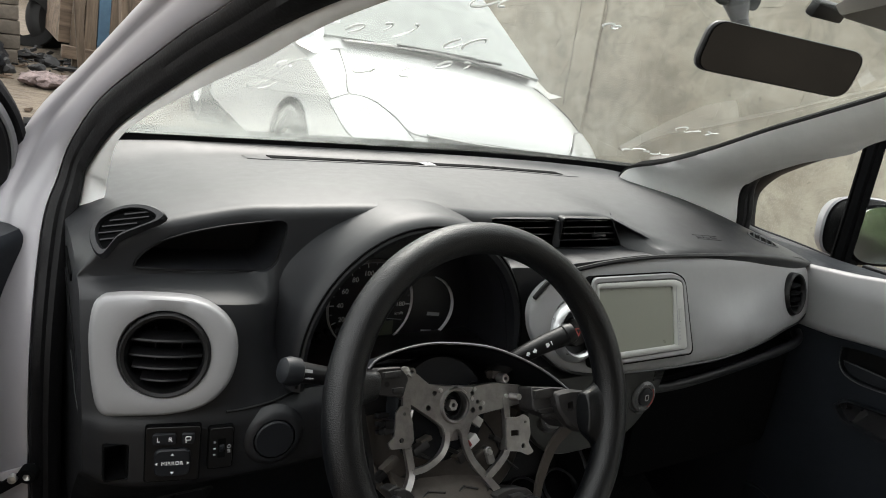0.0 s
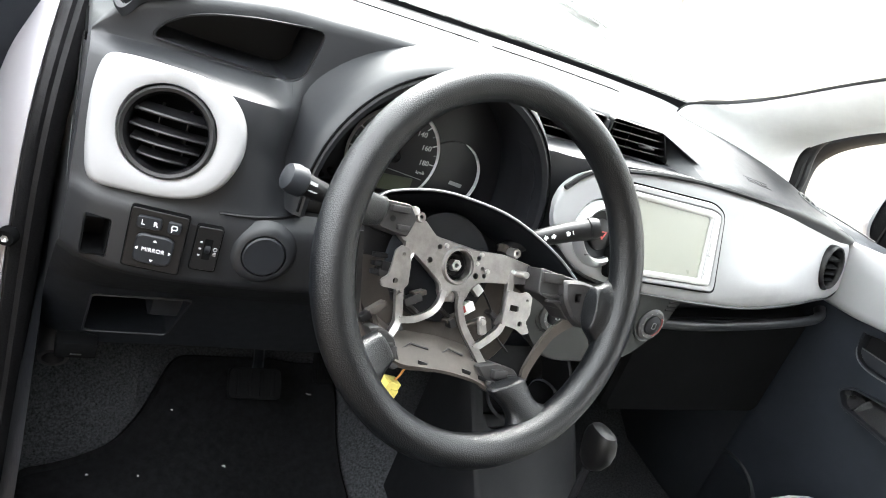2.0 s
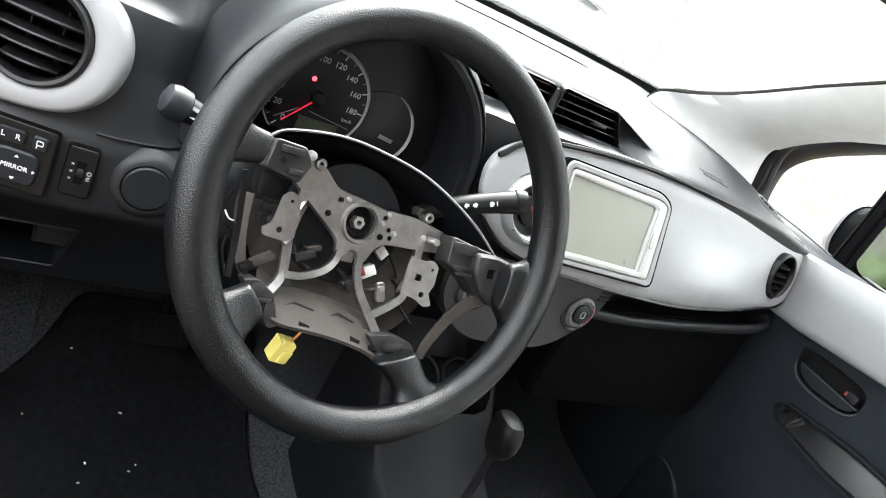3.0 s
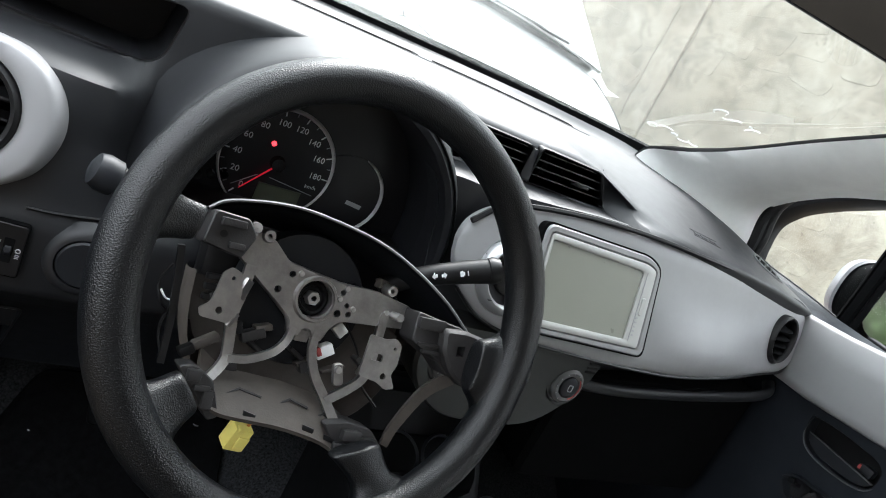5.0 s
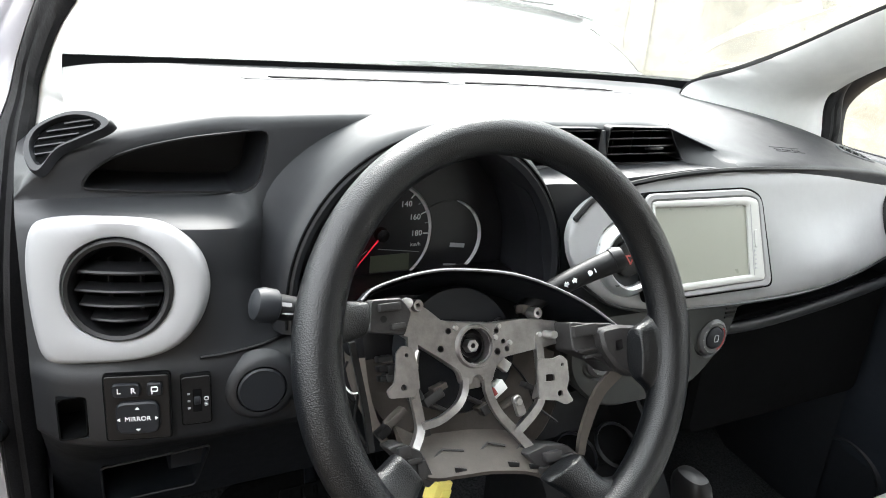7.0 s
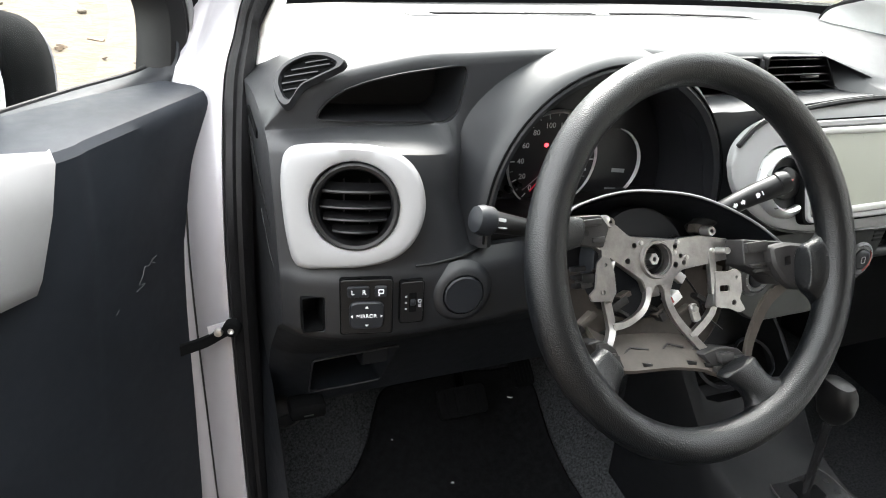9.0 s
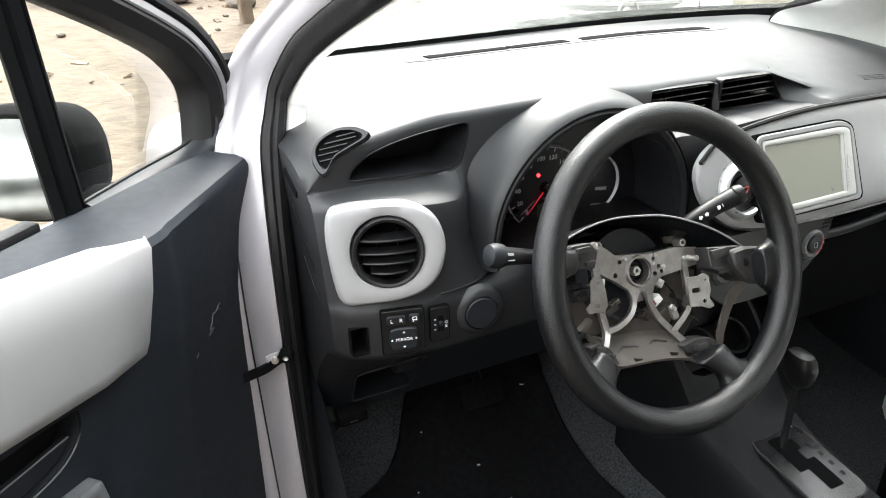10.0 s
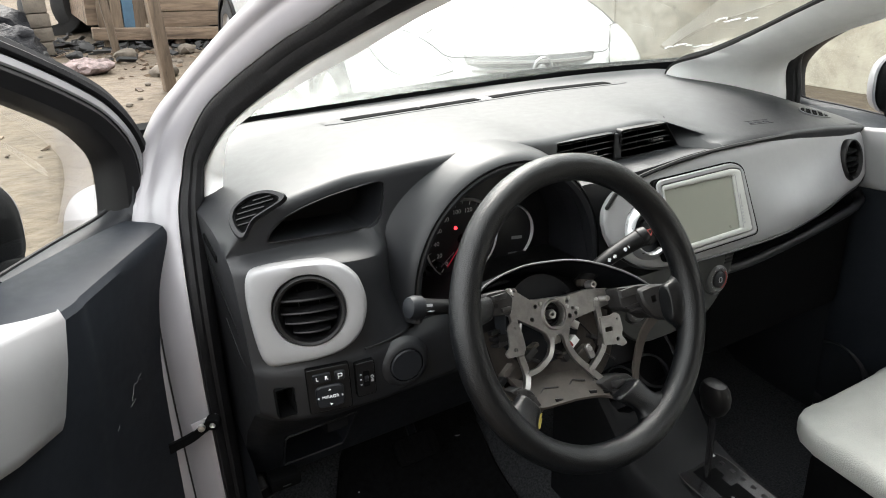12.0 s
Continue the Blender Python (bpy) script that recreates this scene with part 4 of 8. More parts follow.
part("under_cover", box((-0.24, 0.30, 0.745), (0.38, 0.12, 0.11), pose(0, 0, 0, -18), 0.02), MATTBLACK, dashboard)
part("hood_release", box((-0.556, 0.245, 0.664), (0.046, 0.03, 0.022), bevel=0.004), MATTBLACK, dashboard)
part("hood_release_mark", box((-0.556, 0.2295, 0.660), (0.012, 0.001, 0.0015)), CHIN, dashboard)
# end face beside the door
part("end_slot", box((-0.6005, 0.245, 1.045), (0.003, 0.056, 0.009), pose(0, 0, 0, 14)), MATTBLACK, dashboard)
# panel gaps
def gap(pts, r, name="panel_gap", mat=None):
    part(name, tube(spline([Vector(p) for p in pts], 5), r, 6), mat or BLACK, dashboard)


top_edge = [p for p in PANEL[1:11]]
gap([(x, panel_y(x, z) + 0.001, z + 0.003) for x, z in top_edge], 0.0032)
low_edge = [p for p in PANEL[12:]]
gap([(x, panel_y(x, z) + 0.004, z - 0.002) for x, z in low_edge], 0.0022)
gap([(-0.472, 0.082, 0.935), (-0.45, 0.085, 0.934), (-0.42, 0.092, 0.934), (-0.395, 0.104, 0.934), (-0.385, 0.11, 0.934)], 0.0013)
gap([(-0.5995, 0.30, 1.03), (-0.601, 0.26, 1.015), (-0.601, 0.21, 0.985), (-0.599, 0.16, 0.952), (-0.595, 0.118, 0.925)], 0.0012, "end_seam")
gap([(-0.6008, 0.222, 0.955), (-0.6006, 0.20, 0.938), (-0.6002, 0.165, 0.918), (-0.595, 0.117, 0.900)], 0.0005, "loose_thread", CHIN)

# ---- steering wheel with its airbag cover taken off ----
WM = pose(-0.248, -0.0576, 0.9832, -24, 0, 0)
RIMM = pose(-0.006, -0.0138, -0.001, 0, 0, 3.2)  # the rim stands proud of the hub
wheel = thing("steering_wheel", "black four-spoke steering wheel stripped of its airbag cover", "steering wheel", at=WM)
RIM, RR = 0.1674, 0.0162
rows = []
for i in range(96):
    th = 2 * math.pi * i / 96
    c, s = math.cos(th), math.sin(th)
    fat = 1.0 + 0.10 * max(0, math.cos(2 * (th - radians(10)))) ** 2
    rows.append([Vector(((RIM + RR * fat * math.cos(f)) * c, RR * 1.06 * math.sin(f), (RIM + RR * fat * math.cos(f)) * s)) for f in [2 * math.pi * j / 16 for j in range(16)]])
part("rim", loft(rows, ring=True, loop=True), LEATHER, wheel, matrix=RIMM)


def spoke(edge_a, edge_b, end_depth=0.016):
    """A padded spoke between two edges that run from inside the rim to the blunt end; edge points are x, z."""
    pa, pb = (spline([(x, 0, z) for x, z in e], 6) for e in (edge_a, edge_b))
    rws = []
    n = len(pa) - 1
    for i, (a, b) in enumerate(zip(pa, pb)):
        f = i / n
        depth = 0.001 + end_depth * f * f * (3 - 2 * f)
        t = 0.0135 - 0.0025 * f
        front = [a.lerp(b, (1 - math.cos(math.pi * k / 14)) / 2) + Vector((0, depth - t * math.sin(math.pi * k / 14) ** 0.55, 0)) for k in range(15)]
        back = [a.lerp(b, (1 - math.cos(math.pi * k / 14)) / 2) + Vector((0, depth + t * math.sin(math.pi * k / 14) ** 0.55, 0)) for k in range(13, 0, -1)]
        hold = (1 - f) ** 3
        rws.append([q + Vector((q.x, 0, q.z)) * ((RIM - 0.002) / math.hypot(q.x, q.z) - 1) * hold for q in front + back])
    mid = sum(rws[-1], Vector()) / len(rws[-1])
    on = (mid - sum(rws[-3], Vector()) / len(rws[-3])).normalized()
    for f, k in ((0.95, 0.0012), (0.86, 0.0022)):
        rws.append([mid + (q - mid) * f + on * k for q in rws[n]])
    return part("spoke", loft(rws, ring=True, caps=True), LEATHER, wheel, matrix=RIMM)


spoke([(-0.146, 0.086), (-0.148, 0.066), (-0.140, 0.052), (-0.121, 0.048)], [(-0.166, -0.022), (-0.160, 0.000), (-0.147, 0.018), (-0.126, 0.023)])
spoke([(0.160, 0.042), (0.156, 0.016), (0.149, 0.001), (0.136, -0.005)], [(0.132, -0.104), (0.139, -0.078), (0.140, -0.062), (0.132, -0.051)], 0.010)
spoke([(-0.158, -0.062), (-0.144, -0.072), (-0.126, -0.073), (-0.110, -0.066)], [(-0.082, -0.148), (-0.096, -0.130), (-0.103, -0.109), (-0.092, -0.091)])
spoke([(0.014, -0.166), (0.038, -0.154), (0.044, -0.136), (0.021, -0.116)], [(0.132, -0.106), (0.104, -0.124), (0.077, -0.124), (0.061, -0.103)])

# bare armature
arm = rounded([(-0.070, 0.040), (-0.056, 0.036), (-0.041, 0.022), (-0.016, 0.018), (0.010, 0.014), (0.044, 0.0135), (0.080, 0.006), (0.077, -0.004), (0.080, -0.014), (0.050, -0.016), (0.018, -0.018), (0.008, -0.026), (0.003, -0.038), (-0.005, -0.039), (-0.008, -0.030), (-0.016, -0.030), (-0.019, -0.038), (-0.027, -0.036), (-0.029, -0.024), (-0.046, -0.010), (-0.062, 0.002), (-0.082, 0.018)], 0.004, 3)
armature = part("armature", prism(arm, 0.050, 0.058, 0.0015), CAST, wheel, "bare cast metal hub plate")
cut(armature, [prism(circle(r, 12, x, z), 0.03, 0.08) for x, z, r in ((-0.011, -0.004, 0.0155), (-0.035, 0.012, 0.0028), (0.012, 0.006, 0.0026), (0.018, -0.004, 0.0024), (-0.044, -0.002, 0.003), (0.011, -0.012, 0.0032), (0.021, -0.011, 0.0026))])
part("hub_boss", lathe([(0.0150, 0.068), (0.0155, 0.053), (0.0160, 0.0465), (0.0180, 0.0465), (0.0195, 0.050), (0.0195, 0.058)], 36, pose(-0.011, 0, -0.004), caps=False), CAST, wheel)
part("hub_well", lathe([(0.0152, 0.060), (0.0125, 0.057), (0.0110, 0.0565), (0.0095, 0.060), (0.0, 0.064)], 24, pose(-0.011, 0, -0.004), caps=False), BLACK, wheel)
part("hub_nut", lathe([(0.0026, 0.060), (0.0026, 0.053), (0.0056, 0.053), (0.0064, 0.055), (0.0064, 0.068)], 6, pose(-0.011, 0, -0.004), caps=False), ZINC, wheel)
for x, z in ((-0.028, 0.014), (0.010, 0.0005), (0.0145, 0.010), (0.056, -0.003), (0.024, -0.006)):
    part("rivet", lathe([(0.0, 0.0475), (0.0022, 0.0478), (0.0028, 0.0505)], 10, pose(x, 0, z), caps=False), ZINC, wheel)
part("locating_pin", lathe([(0.0, 0.034), (0.0035, 0.035), (0.0038, 0.050), (0.006, 0.0505)], 14, pose(0.063, 0, -0.004), caps=False), ZINC, wheel)
for x, z in ((0.055, 0.0165), (-0.062, 0.037)):
    part("screw_ear", lathe([(0.002, 0.046), (0.0045, 0.0455), (0.0055, 0.048), (0.0055, 0.058)], 14, pose(x, 0, z), caps=False), CAST, wheel)


def bar(pts, w, t=0.0035):
    """A flat cast bar that follows points of x, depth, z."""
    p3 = spline(pts, 5)
    rws = []
    for i, p in enumerate(p3):
        d = (p3[min(i + 1, len(p3) - 1)] - p3[max(i - 1, 0)]).normalized()
        side = d.cross(Vector((0, 1, 0))).normalized()
        nrm = side.cross(d).normalized()
        ww = w if not isinstance(w, (list, tuple)) else w[0] + (w[1] - w[0]) * i / (len(p3) - 1)
        rws.append([p + side * ww + nrm * t * 0.4, p + side * ww * 0.75 + nrm * t, p - side * ww * 0.75 + nrm * t, p - side * ww + nrm * t * 0.4, p - side * ww - nrm * t, p + side * ww - nrm * t])
    return loft(rws, ring=True, caps=True)


part("armature_leg", bar([(-0.070, 0.050, 0.012), (-0.0725, 0.048, -0.010), (-0.075, 0.048, -0.027), (-0.0725, 0.047, -0.056), (-0.076, 0.043, -0.067), (-0.086, 0.036, -0.078)], (0.0044, 0.0036)), CAST, wheel)
part("armature_leg", bar([(-0.023, 0.053, -0.030), (-0.027, 0.051, -0.042), (-0.037, 0.048, -0.052), (-0.055, 0.046, -0.0595), (-0.072, 0.045, -0.061)], 0.0031), CAST, wheel)
part("armature_leg", bar([(-0.002, 0.053, -0.030), (-0.003, 0.051, -0.0455), (0.003, 0.048, -0.0640), (0.016, 0.046, -0.0820), (0.029, 0.036, -0.104)], (0.0032, 0.0040)), CAST, wheel)
part("armature_leg", bar([(0.055, 0.052, -0.004), (0.052, 0.049, -0.040), (0.047, 0.047, -0.0600), (0.036, 0.046, -0.0710), (0.016, 0.045, -0.0840)], 0.0038), CAST, wheel)
lb = rounded([(-0.097, 0.004), (-0.091, 0.009), (-0.083, 0.006), (-0.080, -0.008), (-0.080, -0.026), (-0.086, -0.032), (-0.106, -0.030), (-0.108, -0.024), (-0.101, -0.019), (-0.099, -0.010)], 0.002, 3)
brl = part("mounting_bracket", prism(lb, 0.020, 0.0225), CAST, wheel, "drilled steel mounting tab")
cut(brl, [prism(circle(0.0026, 14, -0.0935, -0.0235), 0, 0.05), prism(circle(0.0016, 10, -0.0885, 0.001), 0, 0.05)])
part("bracket_web", bar([(-0.081, 0.0215, -0.004), (-0.075, 0.034, -0.006), (-0.068, 0.047, -0.008)], 0.008, 0.0012), CAST, wheel)
part("bracket_web", bar([(-0.083, 0.0215, -0.028), (-0.079, 0.034, -0.030), (-0.073, 0.047, -0.033)], 0.006, 0.0012), CAST, wheel)
rb = rounded([(0.031, -0.020), (0.047, -0.022), (0.055, -0.020), (0.061, -0.025), (0.061, -0.042), (0.057, -0.050), (0.063, -0.061), (0.055, -0.063), (0.046, -0.058), (0.028, -0.054)], 0.002, 3)
brr = part("mounting_bracket", prism(rb, 0.018, 0.0205), CAST, wheel, "drilled steel mounting tab")
cut(brr, [prism(circle(0.0028, 14, 0.050, -0.0525), 0, 0.05), prism(circle(0.0016, 10, 0.0555, -0.0285), 0, 0.05), prism(rounded([(0.034, -0.040), (0.046, -0.041), (0.046, -0.035), (0.034, -0.034)], 0.002, 3), 0, 0.05)])
part("bracket_web", bar([(0.033, 0.019, -0.046), (0.038, 0.034, -0.050), (0.042, 0.046, -0.052)], 0.007, 0.0012), CAST, wheel)
part("screw_tab", prism(rounded([(0.014, -0.052), (0.022, -0.050), (0.027, -0.068), (0.018, -0.070)], 0.003, 3), 0.038, 0.042, 0.0008), CAST, wheel)
part("tab_screw", lathe([(0.0, 0.034), (0.0028, 0.0345), (0.0032, 0.038)], 12, pose(0.0185, 0, -0.056), caps=False), ZINC, wheel)

# moulded blocks where the spokes were capped
def block(pts, y0, y1, mat, extra=()):
    b = part("spoke_block", prism(rounded(pts, 0.003, 3), y0, y1, 0.0012), mat, wheel, "broken grey plastic spoke insert")
    for c, s in extra:
        part("block_rib", box(c, s, bevel=0.0008), mat, b)
    return b


bl = block([(-0.116, 0.022), (-0.112, 0.047), (-0.086, 0.046), (-0.078, 0.034), (-0.086, 0.016)], 0.024, 0.050, GREYBLOCK, [((-0.098, 0.022, 0.040), (0.018, 0.008, 0.006)), ((-0.092, 0.023, 0.024), (0.012, 0.006, 0.005))])
part("screw_hole", lathe([(0.0028, 0.0235), (0.0, 0.0235)], 12, pose(-0.103, 0, 0.031), caps=False), BLACK, bl)
part("block_screw", lathe([(0.0, 0.026), (0.004, 0.027), (0.0045, 0.032)], 12, pose(-0.079, 0, 0.041), caps=False), ZINC, bl)
br_ = block([(0.074, 0.006), (0.098, 0.002), (0.122, -0.001), (0.134, -0.020), (0.126, -0.046), (0.116, -0.045), (0.104, -0.034), (0.074, -0.020)], 0.026, 0.052, GREYBLOCK, [((0.088, 0.024, -0.003), (0.026, 0.006, 0.010)), ((0.106, 0.022, -0.012), (0.014, 0.008, 0.014)), ((0.094, 0.026, -0.021), (0.030, 0.005, 0.003)), ((0.100, 0.026, -0.027), (0.030, 0.005, 0.003))])
part("screw_hole", lathe([(0.0028, 0.0175), (0.0, 0.0175)], 12, pose(0.108, 0, -0.010), caps=False), BLACK, br_)
tongue = part("block_tongue", prism(rounded([(0.098, -0.004), (0.120, -0.002), (0.142, -0.006), (0.142, -0.046), (0.130, -0.052), (0.112, -0.040), (0.100, -0.022)], 0.004, 3), 0.014, 0.028, 0.003), GREYBLOCK, br_, "dusty pierced plastic tongue")
cut(tongue, [prism(rounded([(0.113, -0.016), (0.121, -0.015), (0.121, -0.024), (0.113, -0.025)], 0.001, 2), 0.0, 0.05)])
block([(-0.110, -0.068), (-0.098, -0.066), (-0.082, -0.076), (-0.072, -0.102), (-0.080, -0.106), (-0.092, -0.090)], 0.026, 0.046, GREYBLOCK, [((-0.098, 0.024, -0.073), (0.010, 0.008, 0.008)), ((-0.084, 0.026, -0.090), (0.008, 0.006, 0.014)), ((-0.090, 0.024, -0.082), (0.012, 0.004, 0.004))])
block([(0.012, -0.098), (0.034, -0.094), (0.056, -0.099), (0.068, -0.112), (0.052, -0.121), (0.034, -0.126)], 0.024, 0.046, GREYBLOCK, [((0.036, 0.021, -0.104), (0.016, 0.008, 0.008)), ((0.050, 0.021, -0.110), (0.016, 0.008, 0.010)), ((0.028, 0.022, -0.114), (0.010, 0.006, 0.006))])
# lower and side skirts of the hub
low = spline([(-0.094, 0.030, -0.090), (-0.076, 0.026, -0.101), (-0.050, 0.024, -0.104), (-0.022, 0.024, -0.107), (0.012, 0.024, -0.115), (0.036, 0.026, -0.128)], 5)
part("lower_skirt", loft([[p + Vector((0, 0, 0)), p + Vector((0.0, -0.002, 0.003)), p + Vector((0.004, 0.012, 0.018)), p + Vector((0.008, 0.038, 0.030)), p + Vector((0.008, 0.042, 0.026)), p + Vector((0.002, 0.012, 0.008))] for p in low], ring=True, caps=True), DUSTY, wheel, "dusty plastic lower hub skirt")
part("side_skirt", bar([(0.131, 0.034, -0.044), (0.104, 0.036, -0.063), (0.084, 0.038, -0.095), (0.077, 0.038, -0.114)], (0.0062, 0.0036), 0.003), DUSTY, wheel)
part("side_skirt", bar([(-0.127, 0.036, 0.016), (-0.124, 0.038, -0.006), (-0.121, 0.038, -0.036), (-0.121, 0.034, -0.070)], 0.0024, 0.003), BLACK, wheel)
for k, (x, z) in enumerate(((-0.050, -0.098), (0.000, -0.104), (0.020, -0.110))):
    part("clip", box((x, 0.026, z), (0.010, 0.004, 0.004), pose(0, 0, 0, 0, 14), 0.0006), BLACK, wheel)
# coiled-cable unit and loose plugs behind the plate
part("clock_spring", lathe([(0.030, 0.075), (0.055, 0.074), (0.057, 0.078), (0.057, 0.098)], 40, pose(-0.012, 0, -0.008), caps=True), DARK, wheel, "black coiled cable unit")
part("fork_web", box((-0.012, 0.058, -0.036), (0.012, 0.004, 0.010), bevel=0.001), CAST, wheel)
part("white_plug", box((0.012, 0.062, -0.046), (0.016, 0.012, 0.010), pose(0, 0, 0, 0, -30), 0.001), WHITE, wheel)
part("red_plug", box((0.006, 0.060, -0.047), (0.004, 0.012, 0.007), pose(0, 0, 0, 0, -30), 0.0006), RED, wheel)
part("steel_clip", box((0.022, 0.062, -0.026), (0.012, 0.008, 0.010), pose(0, 0, 0, 0, 40), 0.001), ZINC, wheel)
for k in range(3):
    part("ribbon_plug", box((-0.090, 0.066, -0.004 - 0.008 * k), (0.013, 0.010, 0.005), bevel=0.0008), BLACK, wheel)
wires = [[(-0.125, 0.055, 0.000), (-0.131, 0.060, -0.015), (-0.126, 0.058, -0.03), (-0.118, 0.064, -0.036)], [(-0.118, 0.058, -0.028), (-0.122, 0.062, -0.05), (-0.115, 0.06, -0.072)], [(0.03, 0.070, -0.02), (0.05, 0.072, -0.045), (0.058, 0.07, -0.07), (0.08, 0.072, -0.09)]]
for w in wires:
    part("loose_wire", tube(spline(w, 6), 0.0012, 6), BLACK, wheel)
part("white_wire", tube(spline([(-0.129, 0.056, -0.020), (-0.124, 0.056, -0.026), (-0.116, 0.058, -0.027)], 4), 0.0008, 6), WHITE, wheel)
# ribs, clips and small plugs in the open hub
random.seed(31)
for k in range(26):
    x, z = random.uniform(-0.10, 0.075), random.uniform(-0.075, 0.030)
    if math.hypot(x + 0.012, z + 0.005) < 0.024:
        continue
    w, h = random.uniform(0.005, 0.022), random.uniform(0.003, 0.009)
    part("hub_rib", box((x, random.uniform(0.064, 0.074), z), (w, 0.012, h), pose(0, 0, 0, 0, random.uniform(-40, 40)), 0.0008), random.choice((BLACK, BLACK, GREYBLOCK, DUSTY)), wheel)
for k, (x0, z0, x1, z1) in enumerate(((-0.075, -0.090, -0.040, -0.086), (-0.030, -0.092, 0.000, -0.090), (0.004, -0.098, 0.030, -0.102))):
    part("skirt_rib", tube([(x0, 0.034, z0), ((x0 + x1) / 2, 0.040, (z0 + z1) / 2 + 0.006), (x1, 0.036, z1)], 0.0012, 5), GREYBLOCK, wheel)
# yellow plug hanging from its lead
plug = thing("yellow_connector", "yellow airbag connector hanging on a short lead below the wheel hub", "connector", at=WM @ pose(-0.002, 0.180, -0.158, 24, 10, 12))
part("connector_body", box((0, 0, 0), (0.020, 0.018, 0.026), bevel=0.0015), YELLOW, plug)
part("connector_step", box((0.004, -0.0085, -0.003), (0.012, 0.004, 0.016), bevel=0.001), YELLOW, plug)
part("connector_latch", box((-0.005, -0.006, 0.012), (0.006, 0.008, 0.006), bevel=0.001), YELLOW, plug)
part("lead", tube(spline([(0.004, 0.0, 0.010), (0.008, 0.0, 0.022), (0.010, 0.002, 0.045), (0.006, 0.004, 0.075)], 5), 0.0016, 6), ORANGE, plug)

# ---- steering column ----
column = thing("steering_column", "dark plastic steering column shroud with two control stalks", "steering column", at=WM)
brow = spline([(-0.114, 0.0, 0.047), (-0.100, 0.0, 0.056), (-0.060, 0.0, 0.0635), (-0.020, 0.0, 0.0625), (0.039, 0.0, 0.0510), (0.100, 0.0, 0.022), (0.147, 0.0, -0.014)], 5)
up = [[Vector((p.x * k, d, p.z * k)) for p in brow] for d, k in ((0.040, 1.0), (0.050, 1.0), (0.075, 0.94), (0.11, 0.86), (0.16, 0.76))]
part("upper_shroud", loft(up + [[p + Vector((0, 0, -0.004)) for p in r] for r in reversed(up)], ring=False), DARK, column)
# pale tube paints the bright line of light along the edge
part("shroud_edge", tube([p + Vector((0, 0.0385, 0)) for p in brow], 0.0014, 6), STRIP, column, "pale painted highlight along the shroud edge")
lowr = []
for d, w, hgt in ((0.078, 0.100, 0.112), (0.086, 0.104, 0.116), (0.12, 0.100, 0.108), (0.18, 0.085, 0.085), (0.24, 0.07, 0.06)):
    lowr.append([Vector((-0.002 + w * math.copysign(abs(math.cos(a)) ** 0.7, math.cos(a)), d, -0.002 - math.sin(a) ** 0.8 * hgt)) for a in [math.pi * j / 24 for j in range(25)]])
part("lower_shroud", loft(lowr, caps=False), DUSTY, column, "dusty brown lower shroud")
part("shroud_front", loft([[Vector((-0.004 + r * math.cos(math.pi + math.pi * j / 24), d, -0.006 + r * math.sin(math.pi + math.pi * j / 24))) for j in range(25)] for r, d in ((0.05, 0.100), (0.098, 0.092))]), DUSTY, column, "dusty brown inner plate")
part("column_tube", lathe([(0.02, 0.07), (0.02, 0.34)], 20, pose(-0.011, 0, -0.004)), BLACK, column)
part("column_inner", box((-0.004, 0.12, 0.012), (0.18, 0.03, 0.06), bevel=0.01), BLACK, column)


def stalk(path, r, label, cap_len):
    p = spline(path, 6)
    s = part("stalk", tube(p, [r * (0.62 + 0.38 * i / (len(p) - 1)) for i in range(len(p))], 16), BLACK, column, label)
    d = (p[-1] - p[-2]).normalized()
    n = d.orthogonal()
    m = Matrix.Translation(p[-1]) @ d.to_track_quat('Y', 'Z').to_matrix().to_4x4()
    part("stalk_cap", lathe([(r * 1.0, -0.001), (r * 1.25, 0.001), (r * 1.3, cap_len * 0.6), (r * 1.1, cap_len * 0.95), (r * 0.6, cap_len * 1.08), (0.0, cap_len * 1.1)], 24, m, caps=False), DARK, s)
    for k in range(4):
        q = p[-4] + (p[-1] - p[-4]) * (k / 4.0)
        part("stalk_mark", box(q + Vector((0, -r * 0.97, 0.002)), (0.0026, 0.0008, 0.0030)), GREYMARK, s)
        if k < 3:
            part("stalk_mark", box(q + Vector((0, -r * 0.84, -0.005)), (0.0042, 0.001, 0.0009)), GREYMARK, s)
    return s


stalk([(-0.075, 0.088, 0.022), (-0.120, 0.078, 0.036), (-0.155, 0.068, 0.045), (-0.176, 0.064, 0.050)], 0.0108, "black wiper stalk with a rounded grey end", 0.018)
rs = spline([(0.060, 0.085, 0.016), (0.092, 0.076, 0.033), (0.126, 0.066, 0.046), (0.154, 0.055, 0.055)], 6)
sr = part("stalk", tube(rs, [0.0085 + 0.0042 * i / (len(rs) - 1) for i in range(len(rs))], 16, flat=0.85), BLACK, column, "black indicator stalk with white symbols")
part("stalk_end", tube([rs[-1], rs[-1] + (rs[-1] - rs[-3]) * 0.4, rs[-1] + (rs[-1] - rs[-3]) * 1.1], [0.0127, 0.0132, 0.0110], 16), BLACK, sr)
